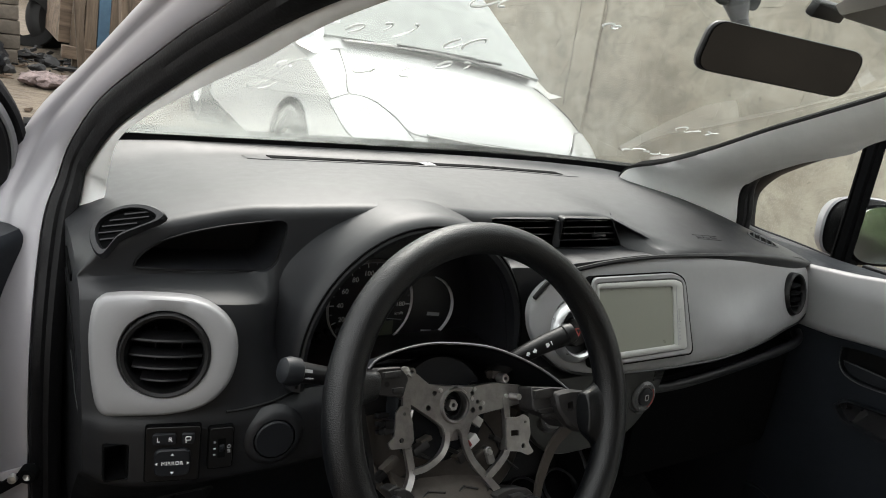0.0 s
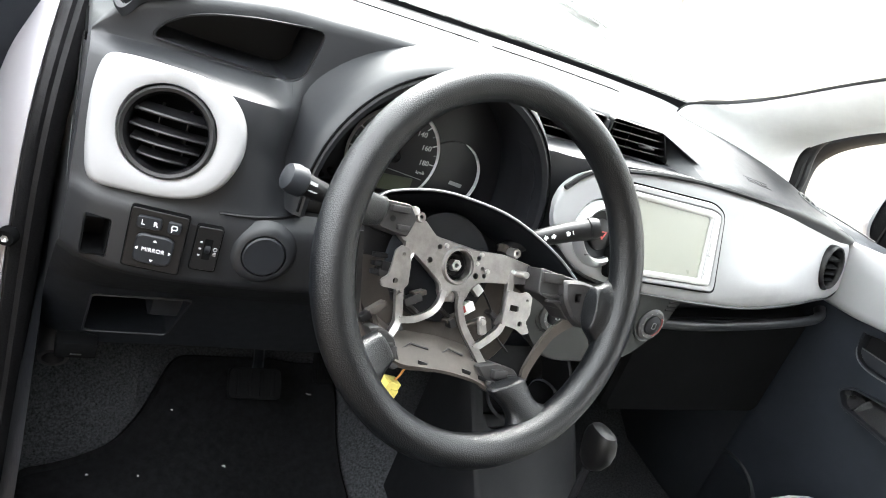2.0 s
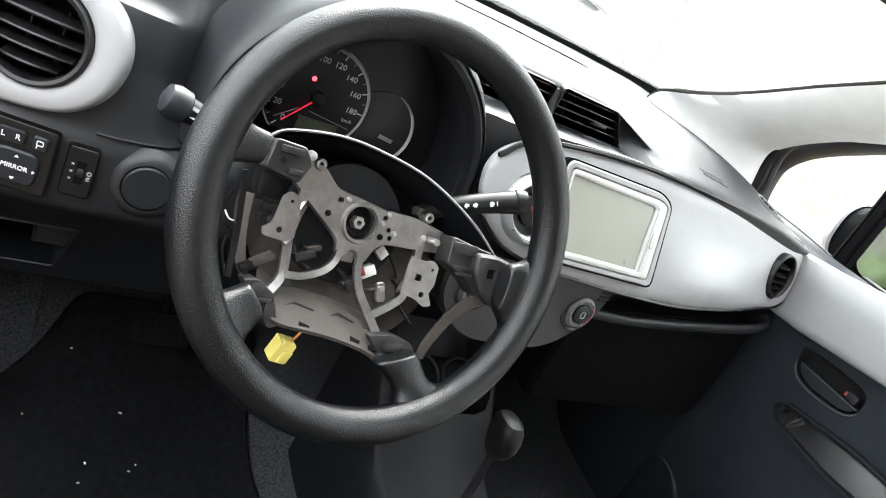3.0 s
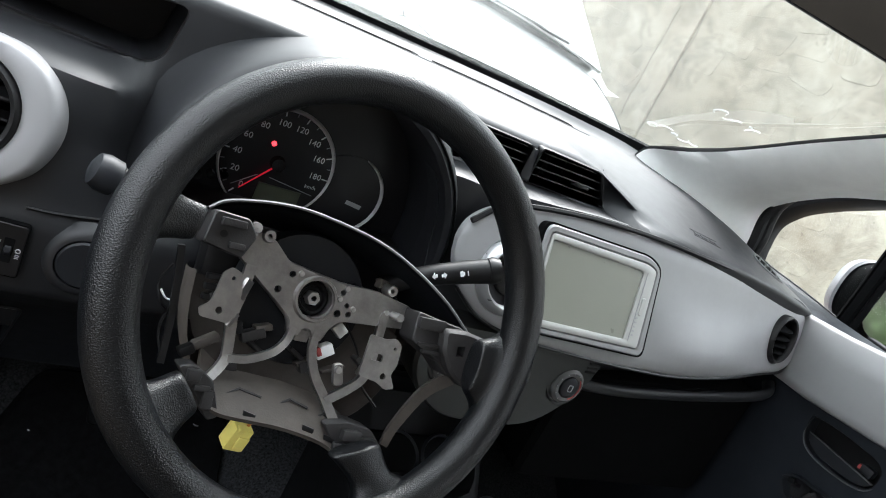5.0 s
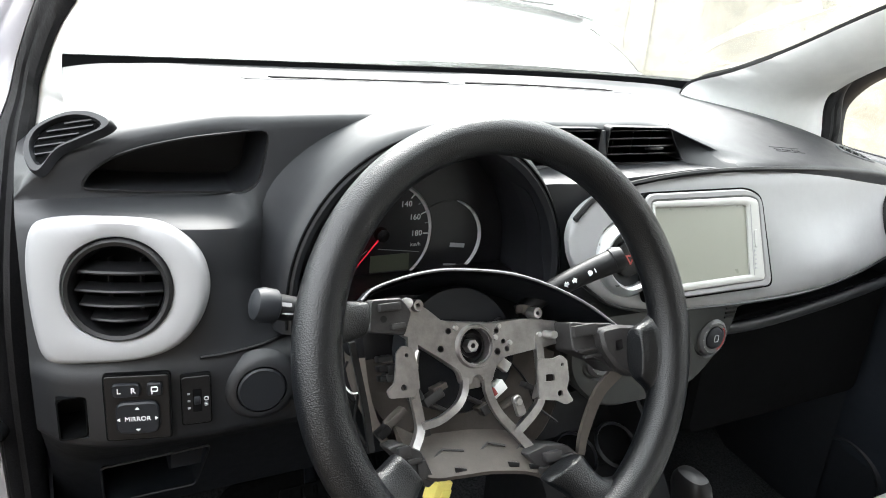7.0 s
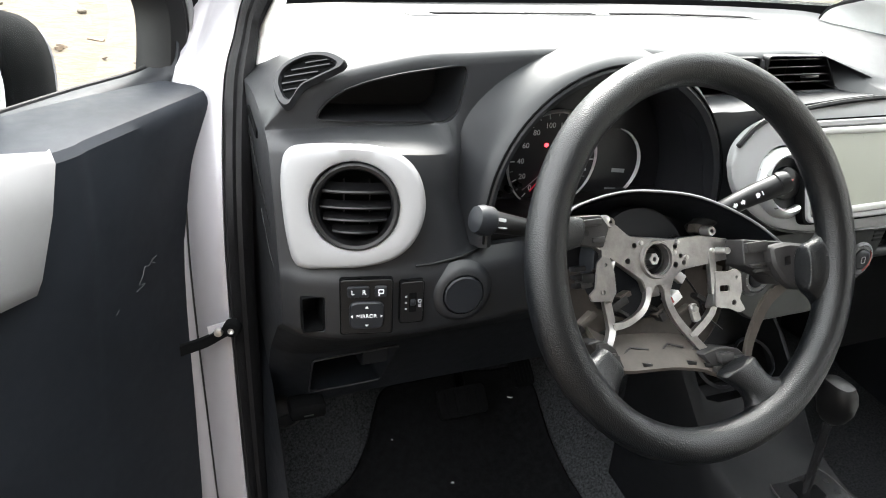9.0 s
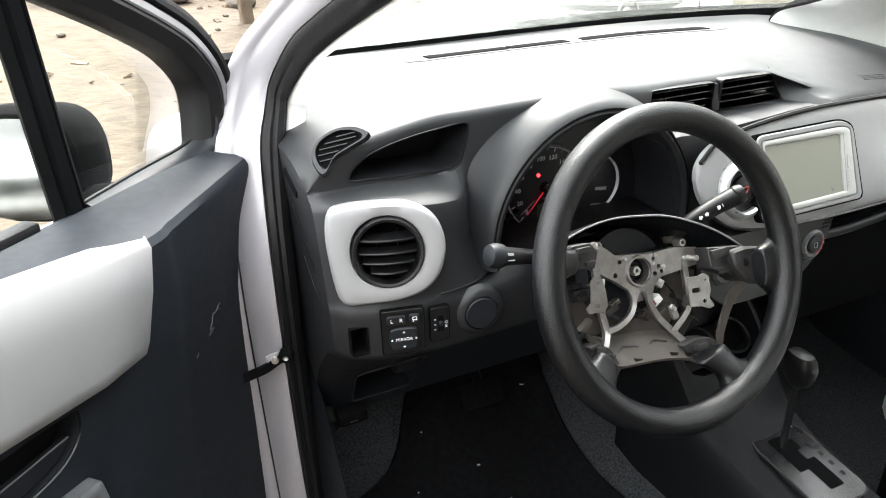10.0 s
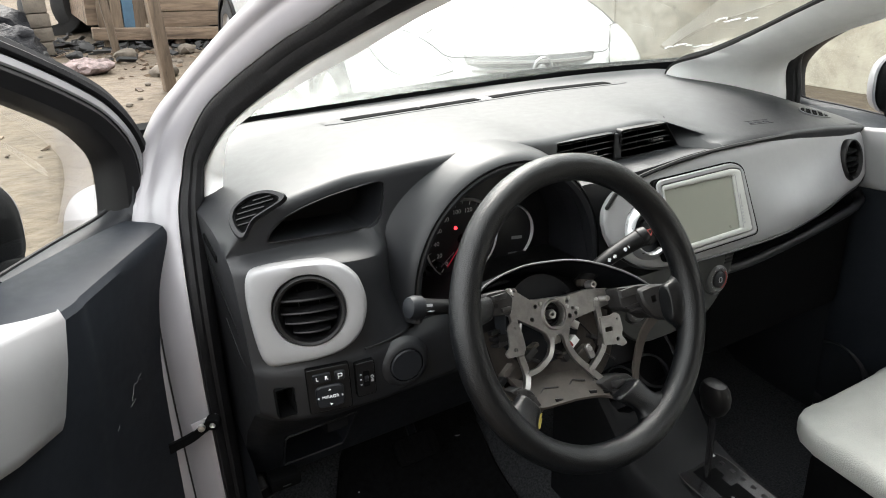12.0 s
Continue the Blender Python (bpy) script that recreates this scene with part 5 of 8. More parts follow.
for f, shape in ((0.10, [(-0.0034, 0), (-0.0004, 0.0030), (-0.0004, 0.0014), (0.0024, 0.0014), (0.0024, -0.0014), (-0.0004, -0.0014), (-0.0004, -0.0030)]), (0.26, [(0.0034, 0), (0.0004, 0.0030), (0.0004, 0.0014), (-0.0024, 0.0014), (-0.0024, -0.0014), (0.0004, -0.0014), (0.0004, -0.0030)]), (0.60, [(-0.0026, 0.0022), (0.0, 0.0026), (0.0022, 0.0012), (0.0022, -0.0012), (0.0, -0.0026), (-0.0026, -0.0022)]), (0.70, [(-0.0004, 0.0022), (0.0004, 0.0022), (0.0004, -0.0022), (-0.0004, -0.0022)])):
    q = rs[7] + (rs[16] - rs[7]) * f
    part("stalk_mark", prism(shape, -0.0004, 0.0004, at=Matrix.Translation(q + Vector((0, -0.0112, 0.001))) @ pose(0, 0, 0, 0, -24)), MARK, sr)


# ---- windscreen, pillars, roof ----
def screen_point(u, f, lift=0.0):
    """A point of the curved windscreen: u across, f from the base to the header."""
    b = Vector((0.56 * u, 0.577 - 0.24 * max(0.0, 0.56 * u + 0.05) ** 2, 1.130))
    t = Vector((0.43 * u, -0.16 - 0.05 * u * u, 1.44 - 0.05 * u * u))
    return b + (t - b) * f + Vector((0, lift, 0.008 * math.sin(math.pi * f) + lift))


def line(pts, n=6):
    return spline([Vector(p) for p in pts], n)


# edges that run up each pillar: trim by the glass, trim by the seal, seal by the paint, outer paint
inner_right = [(0.56, 0.30, 0.99), (0.50, 0.36, 1.04), (0.44, 0.47, 1.08), (0.428, 0.462, 1.130), (0.420, 0.370, 1.163), (0.424, 0.280, 1.203), (0.411, 0.160, 1.260), (0.396, 0.070, 1.298), (0.374, -0.045, 1.347), (0.335, -0.20, 1.42)]
trim_right = [(0.61, 0.28, 0.90), (0.606, 0.30, 1.00), (0.600, 0.305, 1.04), (0.596, 0.304, 1.072), (0.585, 0.304, 1.130), (0.560, 0.258, 1.172), (0.535, 0.165, 1.222), (0.517, 0.070, 1.258), (0.495, 0.010, 1.292), (0.44, -0.20, 1.375)]
trim_left = [(-0.606, 0.270, 0.300), (-0.608, 0.270, 0.620), (-0.606, 0.265, 0.900), (-0.590, 0.305, 1.055), (-0.580, 0.315, 1.115), (-0.576, 0.308, 1.136), (-0.559, 0.262, 1.182), (-0.540, 0.204, 1.218), (-0.523, 0.143, 1.248), (-0.508, 0.079, 1.276), (-0.495, 0.015, 1.299), (-0.484, -0.050, 1.321), (-0.463, -0.112, 1.344), (-0.394, -0.250, 1.400)]
edge_left = [(-0.594, 0.270, 0.300), (-0.596, 0.270, 0.620), (-0.594, 0.265, 0.900), (-0.572, 0.295, 1.055), (-0.558, 0.310, 1.105), (-0.558, 0.296, 1.127), (-0.553, 0.257, 1.176), (-0.535, 0.203, 1.211), (-0.516, 0.142, 1.239), (-0.498, 0.079, 1.265), (-0.482, 0.014, 1.289), (-0.472, -0.050, 1.313), (-0.451, -0.110, 1.338), (-0.384, -0.260, 1.395)]
paint_left = [(-0.634, 0.248, 0.300), (-0.639, 0.245, 0.620), (-0.639, 0.240, 0.900), (-0.622, 0.305, 1.060), (-0.603, 0.330, 1.120), (-0.592, 0.325, 1.158), (-0.572, 0.279, 1.210), (-0.553, 0.214, 1.247), (-0.538, 0.151, 1.275), (-0.526, 0.085, 1.301), (-0.516, 0.020, 1.322), (-0.506, -0.050, 1.346), (-0.482, -0.119, 1.375), (-0.414, -0.240, 1.420)]
outer_left = [(-0.699, 0.300, 0.300), (-0.702, 0.300, 0.620), (-0.702, 0.305, 0.900), (-0.684, 0.360, 1.050), (-0.654, 0.400, 1.120), (-0.619, 0.400, 1.185), (-0.584, 0.335, 1.240), (-0.561, 0.245, 1.288), (-0.548, 0.167, 1.321), (-0.539, 0.097, 1.345), (-0.530, 0.028, 1.366), (-0.515, -0.041, 1.384), (-0.486, -0.099, 1.406), (-0.414, -0.220, 1.450)]

# passenger side trim, the face turned to the cabin
rws = []
for a, b in zip(line(inner_right), line(trim_right)):
    inw = Vector((-0.022, -0.020, -0.004))
    out = Vector((0.03, 0.030, -0.03))
    rws.append([a + out * 0.5, a + Vector((0, 0.004, -0.001)), a, a * 0.8 + b * 0.2 + inw * 0.45, a * 0.55 + b * 0.45 + inw * 0.9, a * 0.3 + b * 0.7 + inw, a * 0.1 + b * 0.9 + inw * 0.6, b + inw * 0.1, b + out * 0.5])
tagged(link_mesh("pillar_trim_2", loft(rws, ring=True, caps=True), TRIM, sharp=60), "light grey windscreen pillar trim", "pillar trim", kind="structure")
rws = []
for a, b in zip(line(edge_left)[19:], line(trim_left)[19:]):
    inner = a + Vector((-0.018, 0.045, 0.012))
    back = (b - Vector((-0.70, -0.70, 1.32))).normalized()
    b = b + back * 0.005
    rws.append([b, b * 0.55 + a * 0.45 - back * 0.003, a, a + Vector((-0.001, 0.006, 0.001)), inner, b + Vector((0.002, 0.035, 0.004))])
tagged(link_mesh("pillar_trim_1", loft(rws, ring=True, caps=True), TRIM, sharp=60), "light grey windscreen pillar trim", "pillar trim", kind="structure")


def seal_strip(a_line, b_line, name, bulge, toward):
    """A rubber strip between two edges, swollen toward the cabin side."""
    r = []
    pa, pb = line(a_line), line(b_line)
    for i, (a, b) in enumerate(zip(pa, pb)):
        d = (pa[min(i + 1, len(pa) - 1)] - pa[max(i - 1, 0)]).normalized()
        n = (toward - a).normalized()
        r.append([a, a * 0.85 + b * 0.15 + n * bulge * 0.7, a * 0.6 + b * 0.4 + n * bulge, a * 0.42 + b * 0.58 + n * bulge * 0.55, a * 0.3 + b * 0.7 + n * bulge * 0.75, b * 0.92 + a * 0.08 + n * bulge * 0.4, b, b - n * 0.02, a - n * 0.02])
    return tagged(link_mesh("door_seal_" + name, loft(r, ring=True, caps=True), RUBBER), "dusty black rubber door seal", "door seal", kind="structure")


seal_strip(trim_left, paint_left, "1", 0.011, Vector((-0.70, -0.70, 1.32)))
seal_strip(trim_right, [(x + 0.030, y - 0.012, z + 0.016) for x, y, z in trim_right], "2", 0.008, Vector((-0.4, -0.7, 1.32)))
r = []
pa, pb = line(paint_left), line(outer_left)
for i, (a, b) in enumerate(zip(pa, pb)):
    d = (pa[min(i + 1, len(pa) - 1)] - pa[max(i - 1, 0)]).normalized()
    n = (Vector((-0.75, -0.75, 1.28)) - a).normalized()
    f = lambda k, h: a + (b - a) * k + n * h
    r.append([f(0, -0.008), f(0.03, 0.000), f(0.12, 0.005), f(0.30, 0.006), f(0.45, 0.006), f(0.54, 0.002), f(0.60, -0.002), f(0.66, -0.001), f(0.74, 0.004), f(0.84, 0.006), f(0.93, 0.004), f(1.0, -0.004), f(1.0, -0.03), f(0.6, -0.05), f(0.1, -0.03)])
tagged(link_mesh("body_pillar_1", loft(r, ring=True, caps=True), PAINT, sharp=45), "silver painted door pillar and jamb", "car body", kind="structure")
seam = []
for a, b in list(zip(pa, pb))[:19]:
    n = (Vector((-0.75, -0.75, 1.28)) - a).normalized()
    seam.append(a + (b - a) * 0.60 - n * 0.0016)
tagged(link_mesh("jamb_seam", tube(seam, 0.0016, 6), RUBBER), "dark sealed seam down the door jamb", "seam", kind="structure")
pr_out = [(x + 0.07, y + 0.03, z + 0.02) for x, y, z in trim_right]
r = [[a + Vector((0.02, 0, 0.015)), b, b + Vector((0.01, 0.05, 0)), a + Vector((0.0, 0.06, 0))] for a, b in zip(line(trim_right), line(pr_out))]
tagged(link_mesh("body_pillar_2", loft(r, ring=True, caps=True), PAINT), "silver painted windscreen pillar", "car body", kind="structure")

# black glass edging between the trim and the outer pillar
edging = [[a + Vector((0.003, 0.004, 0.003)), a + Vector((0.030, 0.012, 0.012)), b + Vector((-0.005, 0, 0)), b + Vector((-0.005, 0.02, -0.01)), a + Vector((0.012, 0.016, -0.006))] for a, b in zip(line(inner_right)[16:], line(pr_out)[16:])]
tagged(link_mesh("windscreen_border", loft(edging, ring=True, caps=True), MATTBLACK), "black glass edging along the pillar", "windscreen border", kind="structure")

# windscreen pane, with its dark lower border
ws_rows = [[screen_point(-1.05 + 2.19 * i / 32, -0.03 + 1.03 * k / 14) for i in range(33)] for k in range(15)]
windscreen = tagged(link_mesh("windscreen", loft(ws_rows), SCREENGLASS), "dusty sloping windscreen with white marker scribbles", "windscreen", kind="structure")
windscreen.visible_shadow = False
tagged(link_mesh("windscreen_border", loft([[screen_point(u, 0.0) + Vector((0, dy, dz)) for dy, dz in ((-0.016, -0.06), (-0.014, 0.010 - 0.012 * max(0.0, u - 0.3)), (0.030, 0.012 - 0.012 * max(0.0, u - 0.3)), (0.05, -0.07))] for u in [-1.12 + 2.06 * i / 40 for i in range(41)]], ring=True, caps=True), MATTBLACK), "black border along the windscreen base", "windscreen border", kind="structure")
tagged(link_mesh("windscreen_border", loft([[p + Vector((0, dy, dz)) for dy, dz in ((0, 0.0), (-0.002, 0.004), (0.006, 0.004), (0.006, 0.0))] for p in line(inner_right)], ring=True, caps=True), BLACK), "thin black border along the pillar trim", "windscreen border", kind="structure")

# illegible marker strokes on the glass
random.seed(5)
for (u0, f0, n, wid, h) in ((0.68, 0.35, 5, 0.034, 0.016), (0.70, 0.15, 5, 0.040, 0.012), (-0.22, 0.74, 2, 0.03, 0.008), (-0.79, 0.39, 2, 0.03, 0.03), (-0.81, 0.50, 2, 0.03, 0.02), (-0.60, 0.48, 3, 0.07, 0.03), (-0.42, 0.52, 2, 0.05, 0.03), (-0.86, 0.66, 4, 0.055, 0.03), (-0.64, 0.78, 2, 0.06, 0.03), (-0.50, 0.62, 2, 0.05, 0.03)):
    for k in range(n):
        u, f = u0 + k * wid, f0 + random.uniform(-0.006, 0.006)
        a0, turn_, rr_ = random.uniform(0, 6.28), random.choice((-1, 1)) * random.uniform(2.0, 5.2), random.uniform(0.5, 1.0)
        pts = [screen_point(u + wid * 0.58 * rr_ * math.cos(a0 + turn_ * j / 5) + 0.12 * wid * j / 5, f + h * rr_ * math.sin(a0 + turn_ * j / 5), 0.003) for j in range(6)]
        part("marker_stroke", tube(spline(pts, 4), 0.0013, 5, flat=0.5), CHALK, windscreen)

# roof with its lining, rear shell
rf = []
for y, z in ((-0.19, 1.475), (-0.30, 1.505), (-0.8, 1.525), (-1.5, 1.50), (-2.1, 1.44)):
    rf.append([Vector((x, y - 0.05 * (x / 0.55) ** 2 * (1 if y > -0.4 else 0), z - 0.10 * abs(x / 0.56) ** 3)) for x in [-0.56 + 1.12 * i / 16 for i in range(17)]])
tagged(link_mesh("ceiling", loft(rf + [[p + Vector((0, 0, 0.03)) for p in r] for r in reversed(rf)], ring=False, loop=True), TRIM), "grey roof lining", "roof lining", kind="structure")
tagged(link_mesh("roof", loft([[p + Vector((0, 0.02, 0.034)) for p in r] for r in rf] + [[p + Vector((0, 0.02, 0.045)) for p in r] for r in reversed(rf)], loop=True), PAINT), "silver car roof", "car roof", kind="structure")
tagged(link_mesh("header_rail", loft([[Vector((x, -0.155 - 0.04 * (x / 0.4) ** 2 + dy, 1.462 - 0.03 * (x / 0.4) ** 2 + dz)) for dy, dz in ((0.03, 0.02), (0.02, -0.008), (-0.03, -0.014), (-0.08, 0.002), (-0.06, 0.04))] for x in [-0.42 + 0.84 * i / 16 for i in range(17)]], ring=True, caps=True), TRIM), "grey windscreen header trim", "trim", kind="structure")
tagged(link_mesh("wall_rear", box((0, -2.15, 0.68), (1.3, 0.05, 0.55), bevel=0.02), DARK), "dark rear hatch lining", "car body", kind="structure")
tagged(link_mesh("wall_side", box((0.64, -1.55, 0.95), (0.06, 1.2, 1.15), bevel=0.02), DARK), "dark rear side lining", "car body", kind="structure")
tagged(link_mesh("wall_side", box((-0.64, -1.70, 0.95), (0.06, 0.9, 1.15), bevel=0.02), DARK), "dark rear side lining", "car body", kind="structure")
for sx in (-1, 1):
    tagged(link_mesh("centre_pillar", box((sx * 0.60, -1.15 if sx < 0 else -0.92, 1.15), (0.05, 0.12, 0.75), pose(0, 0, 0, 0, -sx * 8)), DARK), "dark door pillar lining", "pillar trim", kind="structure")

# rear-view mirror
mirror = thing("rear_view_mirror", "black rear-view mirror with dark glass hung from the windscreen", "mirror", at=pose(0.058, -0.070, 1.3565, 6, 2, -26))
mo = [p * 0.92 for p in rounded([(-0.104, -0.028), (0.096, -0.031), (0.104, 0.025), (-0.096, 0.031)], 0.020, 6)]
part("housing", loft([[Vector((p.x * k, y, p.y * k)) for p in mo] for y, k in ((0.0, 0.975), (0.002, 1.0), (0.008, 1.0), (0.020, 0.93), (0.030, 0.78), (0.034, 0.5))], ring=True, caps=True), BLACK, mirror)
part("glass", prism([p * 0.955 for p in mo], -0.0015, 0.004), DARKMIRROR, mirror, "dark reflective mirror glass")
part("arm", tube(spline([(-0.020, 0.02, 0.0), (-0.030, 0.05, 0.024), (-0.032, 0.080, 0.052)], 5), [0.012, 0.011, 0.010, 0.009, 0.009, 0.009, 0.009, 0.010, 0.012, 0.014, 0.016], 12), BLACK, mirror)
part("foot", box((-0.032, 0.082, 0.056), (0.052, 0.018, 0.028), pose(0, 0, 0, -60), 0.006), BLACK, mirror)
lamp = thing("overhead_console", "grey overhead console at the windscreen header", "overhead console", at=pose(0.13, -0.28, 1.474, 0, 0, 0))
part("housing", prism(rounded([(-0.09, -0.07), (0.09, -0.07), (0.08, 0.09), (-0.08, 0.09)], 0.02), -0.010, 0.02, 0.006, at=pose(0, 0, 0, -90)), TRIM, lamp)
part("lens", box((0.0, 0.0, -0.012), (0.08, 0.05, 0.01), bevel=0.004), WHITE, lamp)
visor_slot = thing("visor_clip", "black toll card slot on the windscreen top", "clip", at=pose(0.085, -0.090, 1.412, 25, 0, 0))
part("clip_body", box((0, 0, 0), (0.055, 0.012, 0.018), bevel=0.003), BLACK, visor_slot)

# passenger's sun visor, folded up under the header
visor = thing("sun_visor", "grey brown sun visor folded up below the roof lining", "sun visor", base=(0.2, -0.2, 1.44))
vr_rows = []
for k in range(13):
    x = -0.02 + 0.42 * k / 12
    y0, e = -0.150 + 0.11 * x, 0.010 if k in (0, 12) else 0.0
    vr_rows.append([Vector((x, y0 - e, 1.404)), Vector((x, y0 - 0.006 - e, 1.397)), Vector((x, y0 - 0.020, 1.396)), Vector((x, y0 - 0.10, 1.418)), Vector((x, y0 - 0.165 + e, 1.448)), Vector((x, y0 - 0.170 + e, 1.456)), Vector((x, y0 - 0.10, 1.436)), Vector((x, y0 - 0.012 - e, 1.412))])
part("visor_panel", loft(vr_rows, ring=True, caps=True), VISOR, visor, sharp=60)
part("vanity_cover", loft([[Vector((0.15 + 0.14 * a, -0.150 + 0.11 * (0.15 + 0.14 * a) + dy, dz)) for dy, dz in ((-0.045, 1.4005), (-0.046, 1.3985), (-0.105, 1.4165), (-0.105, 1.4195))] for a in (0.0, 0.05, 0.95, 1.0)], ring=True, caps=True), VISOR, visor, "hinged vanity mirror cover")
part("visor_rod", tube([(-0.03, -0.30, 1.462), (0.0, -0.175, 1.412), (0.06, -0.165, 1.410)], 0.005, 8), DARK, visor)
part("visor_clip", box((0.385, -0.122, 1.400), (0.030, 0.020, 0.014), bevel=0.005), DARK, visor)

# ---- floor, console, pedals ----
fl = []
for y, z in ((-1.2, 0.36), (-0.3, 0.36), (0.15, 0.365), (0.36, 0.40), (0.50, 0.50), (0.60, 0.66), (0.62, 0.80)):
    fl.append([Vector((x, y, z + 0.10 * math.exp(-((x + 0.0) / 0.13) ** 4) * (1 if y < 0.45 else 0.6))) for x in [-0.66 + 1.32 * i / 44 for i in range(45)]])
floor_ob = tagged(link_mesh("floor", loft(fl + [[p + Vector((0, 0.03, -0.04)) for p in r] for r in reversed(fl)], loop=True), CARPET), "dusty black carpeted car floor", "floor", kind="structure")
tagged(link_mesh("sill", box((-0.655, -0.45, 0.37), (0.09, 1.35, 0.10), bevel=0.02), DARK), "black plastic sill cover", "sill", kind="structure")
tagged(link_mesh("kick_panel", loft([[Vector((-0.60, y, z)) for y, z in ((0.10, 0.36), (0.14, 0.60), (0.22, 0.72), (0.40, 0.80))], [Vector((-0.61, y + 0.12, z)) for y, z in ((0.10, 0.36), (0.14, 0.60), (0.22, 0.72), (0.40, 0.80))], [Vector((-0.62, y + 0.40, z)) for y, z in ((0.10, 0.36), (0.14, 0.60), (0.22, 0.72), (0.40, 0.80))]]), DARK), "dark plastic kick panel", "trim", kind="structure")
tagged(link_mesh("kick_panel", loft([[Vector((x, y, 0.34)), Vector((x, y, 0.62)), Vector((x - 0.005, y, 0.90))] for x, y in ((0.640, 0.16), (0.628, 0.24), (0.622, 0.40), (0.610, 0.64))]), DARK), "dark plastic kick panel", "trim", kind="structure")
mat_line = rounded([(-0.60, -0.30), (-0.10, -0.30), (-0.137, 0.25), (-0.116, 0.40), (-0.135, 0.455), (-0.20, 0.474), (-0.385, 0.474), (-0.410, 0.436), (-0.436, 0.392), (-0.482, 0.348), (-0.54, 0.322), (-0.60, 0.310)], [0.03, 0.03, 0.1, 0.03, 0.03, 0.03, 0.03, 0.03, 0.03, 0.03, 0.03, 0.02], 5)


def floor_z(x, y):
    ys = [(-1.2, 0.36), (-0.3, 0.36), (0.15, 0.365), (0.36, 0.40), (0.50, 0.50), (0.60, 0.66)]
    for (a, za), (b, zb) in zip(ys, ys[1:]):
        if y <= b:
            break
    return za + (zb - za) * (y - a) / (b - a) + 0.10 * math.exp(-(x / 0.13) ** 4)


mat_bm = bmesh.new()
mc = Vector((-0.32, 0.10))
mrows = [[Vector((mc.x + (p.x - mc.x) * f, mc.y + (p.y - mc.y) * f, 0)) for p in mat_line] for f in (0.05, 0.35, 0.6, 0.8, 0.92, 0.965, 0.985, 1.0, 1.0)]
for r, lift in zip(mrows, (0.012, 0.012, 0.012, 0.012, 0.012, 0.012, 0.019, 0.014, 0.002)):
    for p in r:
        p.z = floor_z(p.x, p.y) + lift
floor_mat = tagged(link_mesh("floor_mat", add_loft(mat_bm, mrows, ring=True, caps=False), MAT), "black dusty floor mat with bound edge", "floor mat")
random.seed(11)
for k in range(14):
    x, y = random.uniform(-0.53, -0.16), random.uniform(-0.10, 0.42)
    z = floor_z(x, y) + 0.0135
    a = random.uniform(0, 6.28)
    ln = random.choice((0.0012, 0.0015, 0.002, 0.002, 0.003, 0.006))
    fl_ = link_mesh("litter_scrap", tube([(x, y, z), (x + ln * math.cos(a), y + ln * math.sin(a), z + 0.001), (x + ln * 1.7 * math.cos(a + 0.6), y + ln * 1.7 * math.sin(a + 0.6), z)], 0.0009, 5), CHALK)
    tagged(fl_, "tiny pale scrap lying on the floor mat", "litter", group="litter on the floor mat")
rest = tagged(link_mesh("foot_rest", loft([[Vector((x, y + 0.02 * (x + 0.6), z)) for x in (-0.61, -0.54, -0.48, -0.44)] for y, z in ((0.37, 0.405), (0.42, 0.455), (0.47, 0.53), (0.52, 0.62), (0.57, 0.72))]), CARPET), "carpeted driver's foot rest", "foot rest", kind="structure")
hole = thing("cable_grommet", "dark round cable grommet in the kick panel", "grommet", at=pose(-0.575, 0.30, 0.615, 20, 0, 0))
part("sleeve", lathe([(0.013, -0.012), (0.018, -0.012), (0.019, 0.0), (0.019, 0.05)], 20, caps=False), GREYBLOCK, hole)
part("bore", lathe([(0.0, 0.01), (0.014, 0.01)], 20, caps=False), MATTBLACK, hole)
brake = thing("brake_pedal", "black rubber brake pedal", "pedal", at=pose(-0.290, 0.335, 0.545, -40, 0, 0))
part("pad", prism(rounded([(-0.042, -0.024), (0.042, -0.024), (0.042, 0.024), (-0.042, 0.024)], 0.010), -0.006, 0.006, 0.002), MATTBLACK, brake)
for k in range(4):
    part("tread", box((-0.027 + 0.018 * k, -0.007, 0), (0.006, 0.003, 0.038), bevel=0.001), MATTBLACK, brake)
part("arm", tube(spline([(0.0, 0.006, 0.0), (0.02, 0.05, 0.05), (0.02, 0.07, 0.2), (0.01, 0.04, 0.34)], 5), 0.009, 8), DARK, brake)
gas = thing("accelerator_pedal", "black ribbed accelerator pedal", "pedal", at=pose(-0.168, 0.375, 0.565, -35, 0, 6))
part("pad", prism(rounded([(-0.020, -0.038), (0.020, -0.038), (0.017, 0.045), (-0.017, 0.045)], 0.010), -0.005, 0.006, 0.002), MATTBLACK, gas)
for k in range(5):
    part("tread", box((-0.014 + 0.007 * k, -0.006, 0), (0.003, 0.003, 0.060), bevel=0.0008), MATTBLACK, gas)
part("arm", tube(spline([(0.0, 0.004, 0.04), (0.01, 0.03, 0.12), (0.01, 0.04, 0.28)], 5), 0.007, 8), DARK, gas)

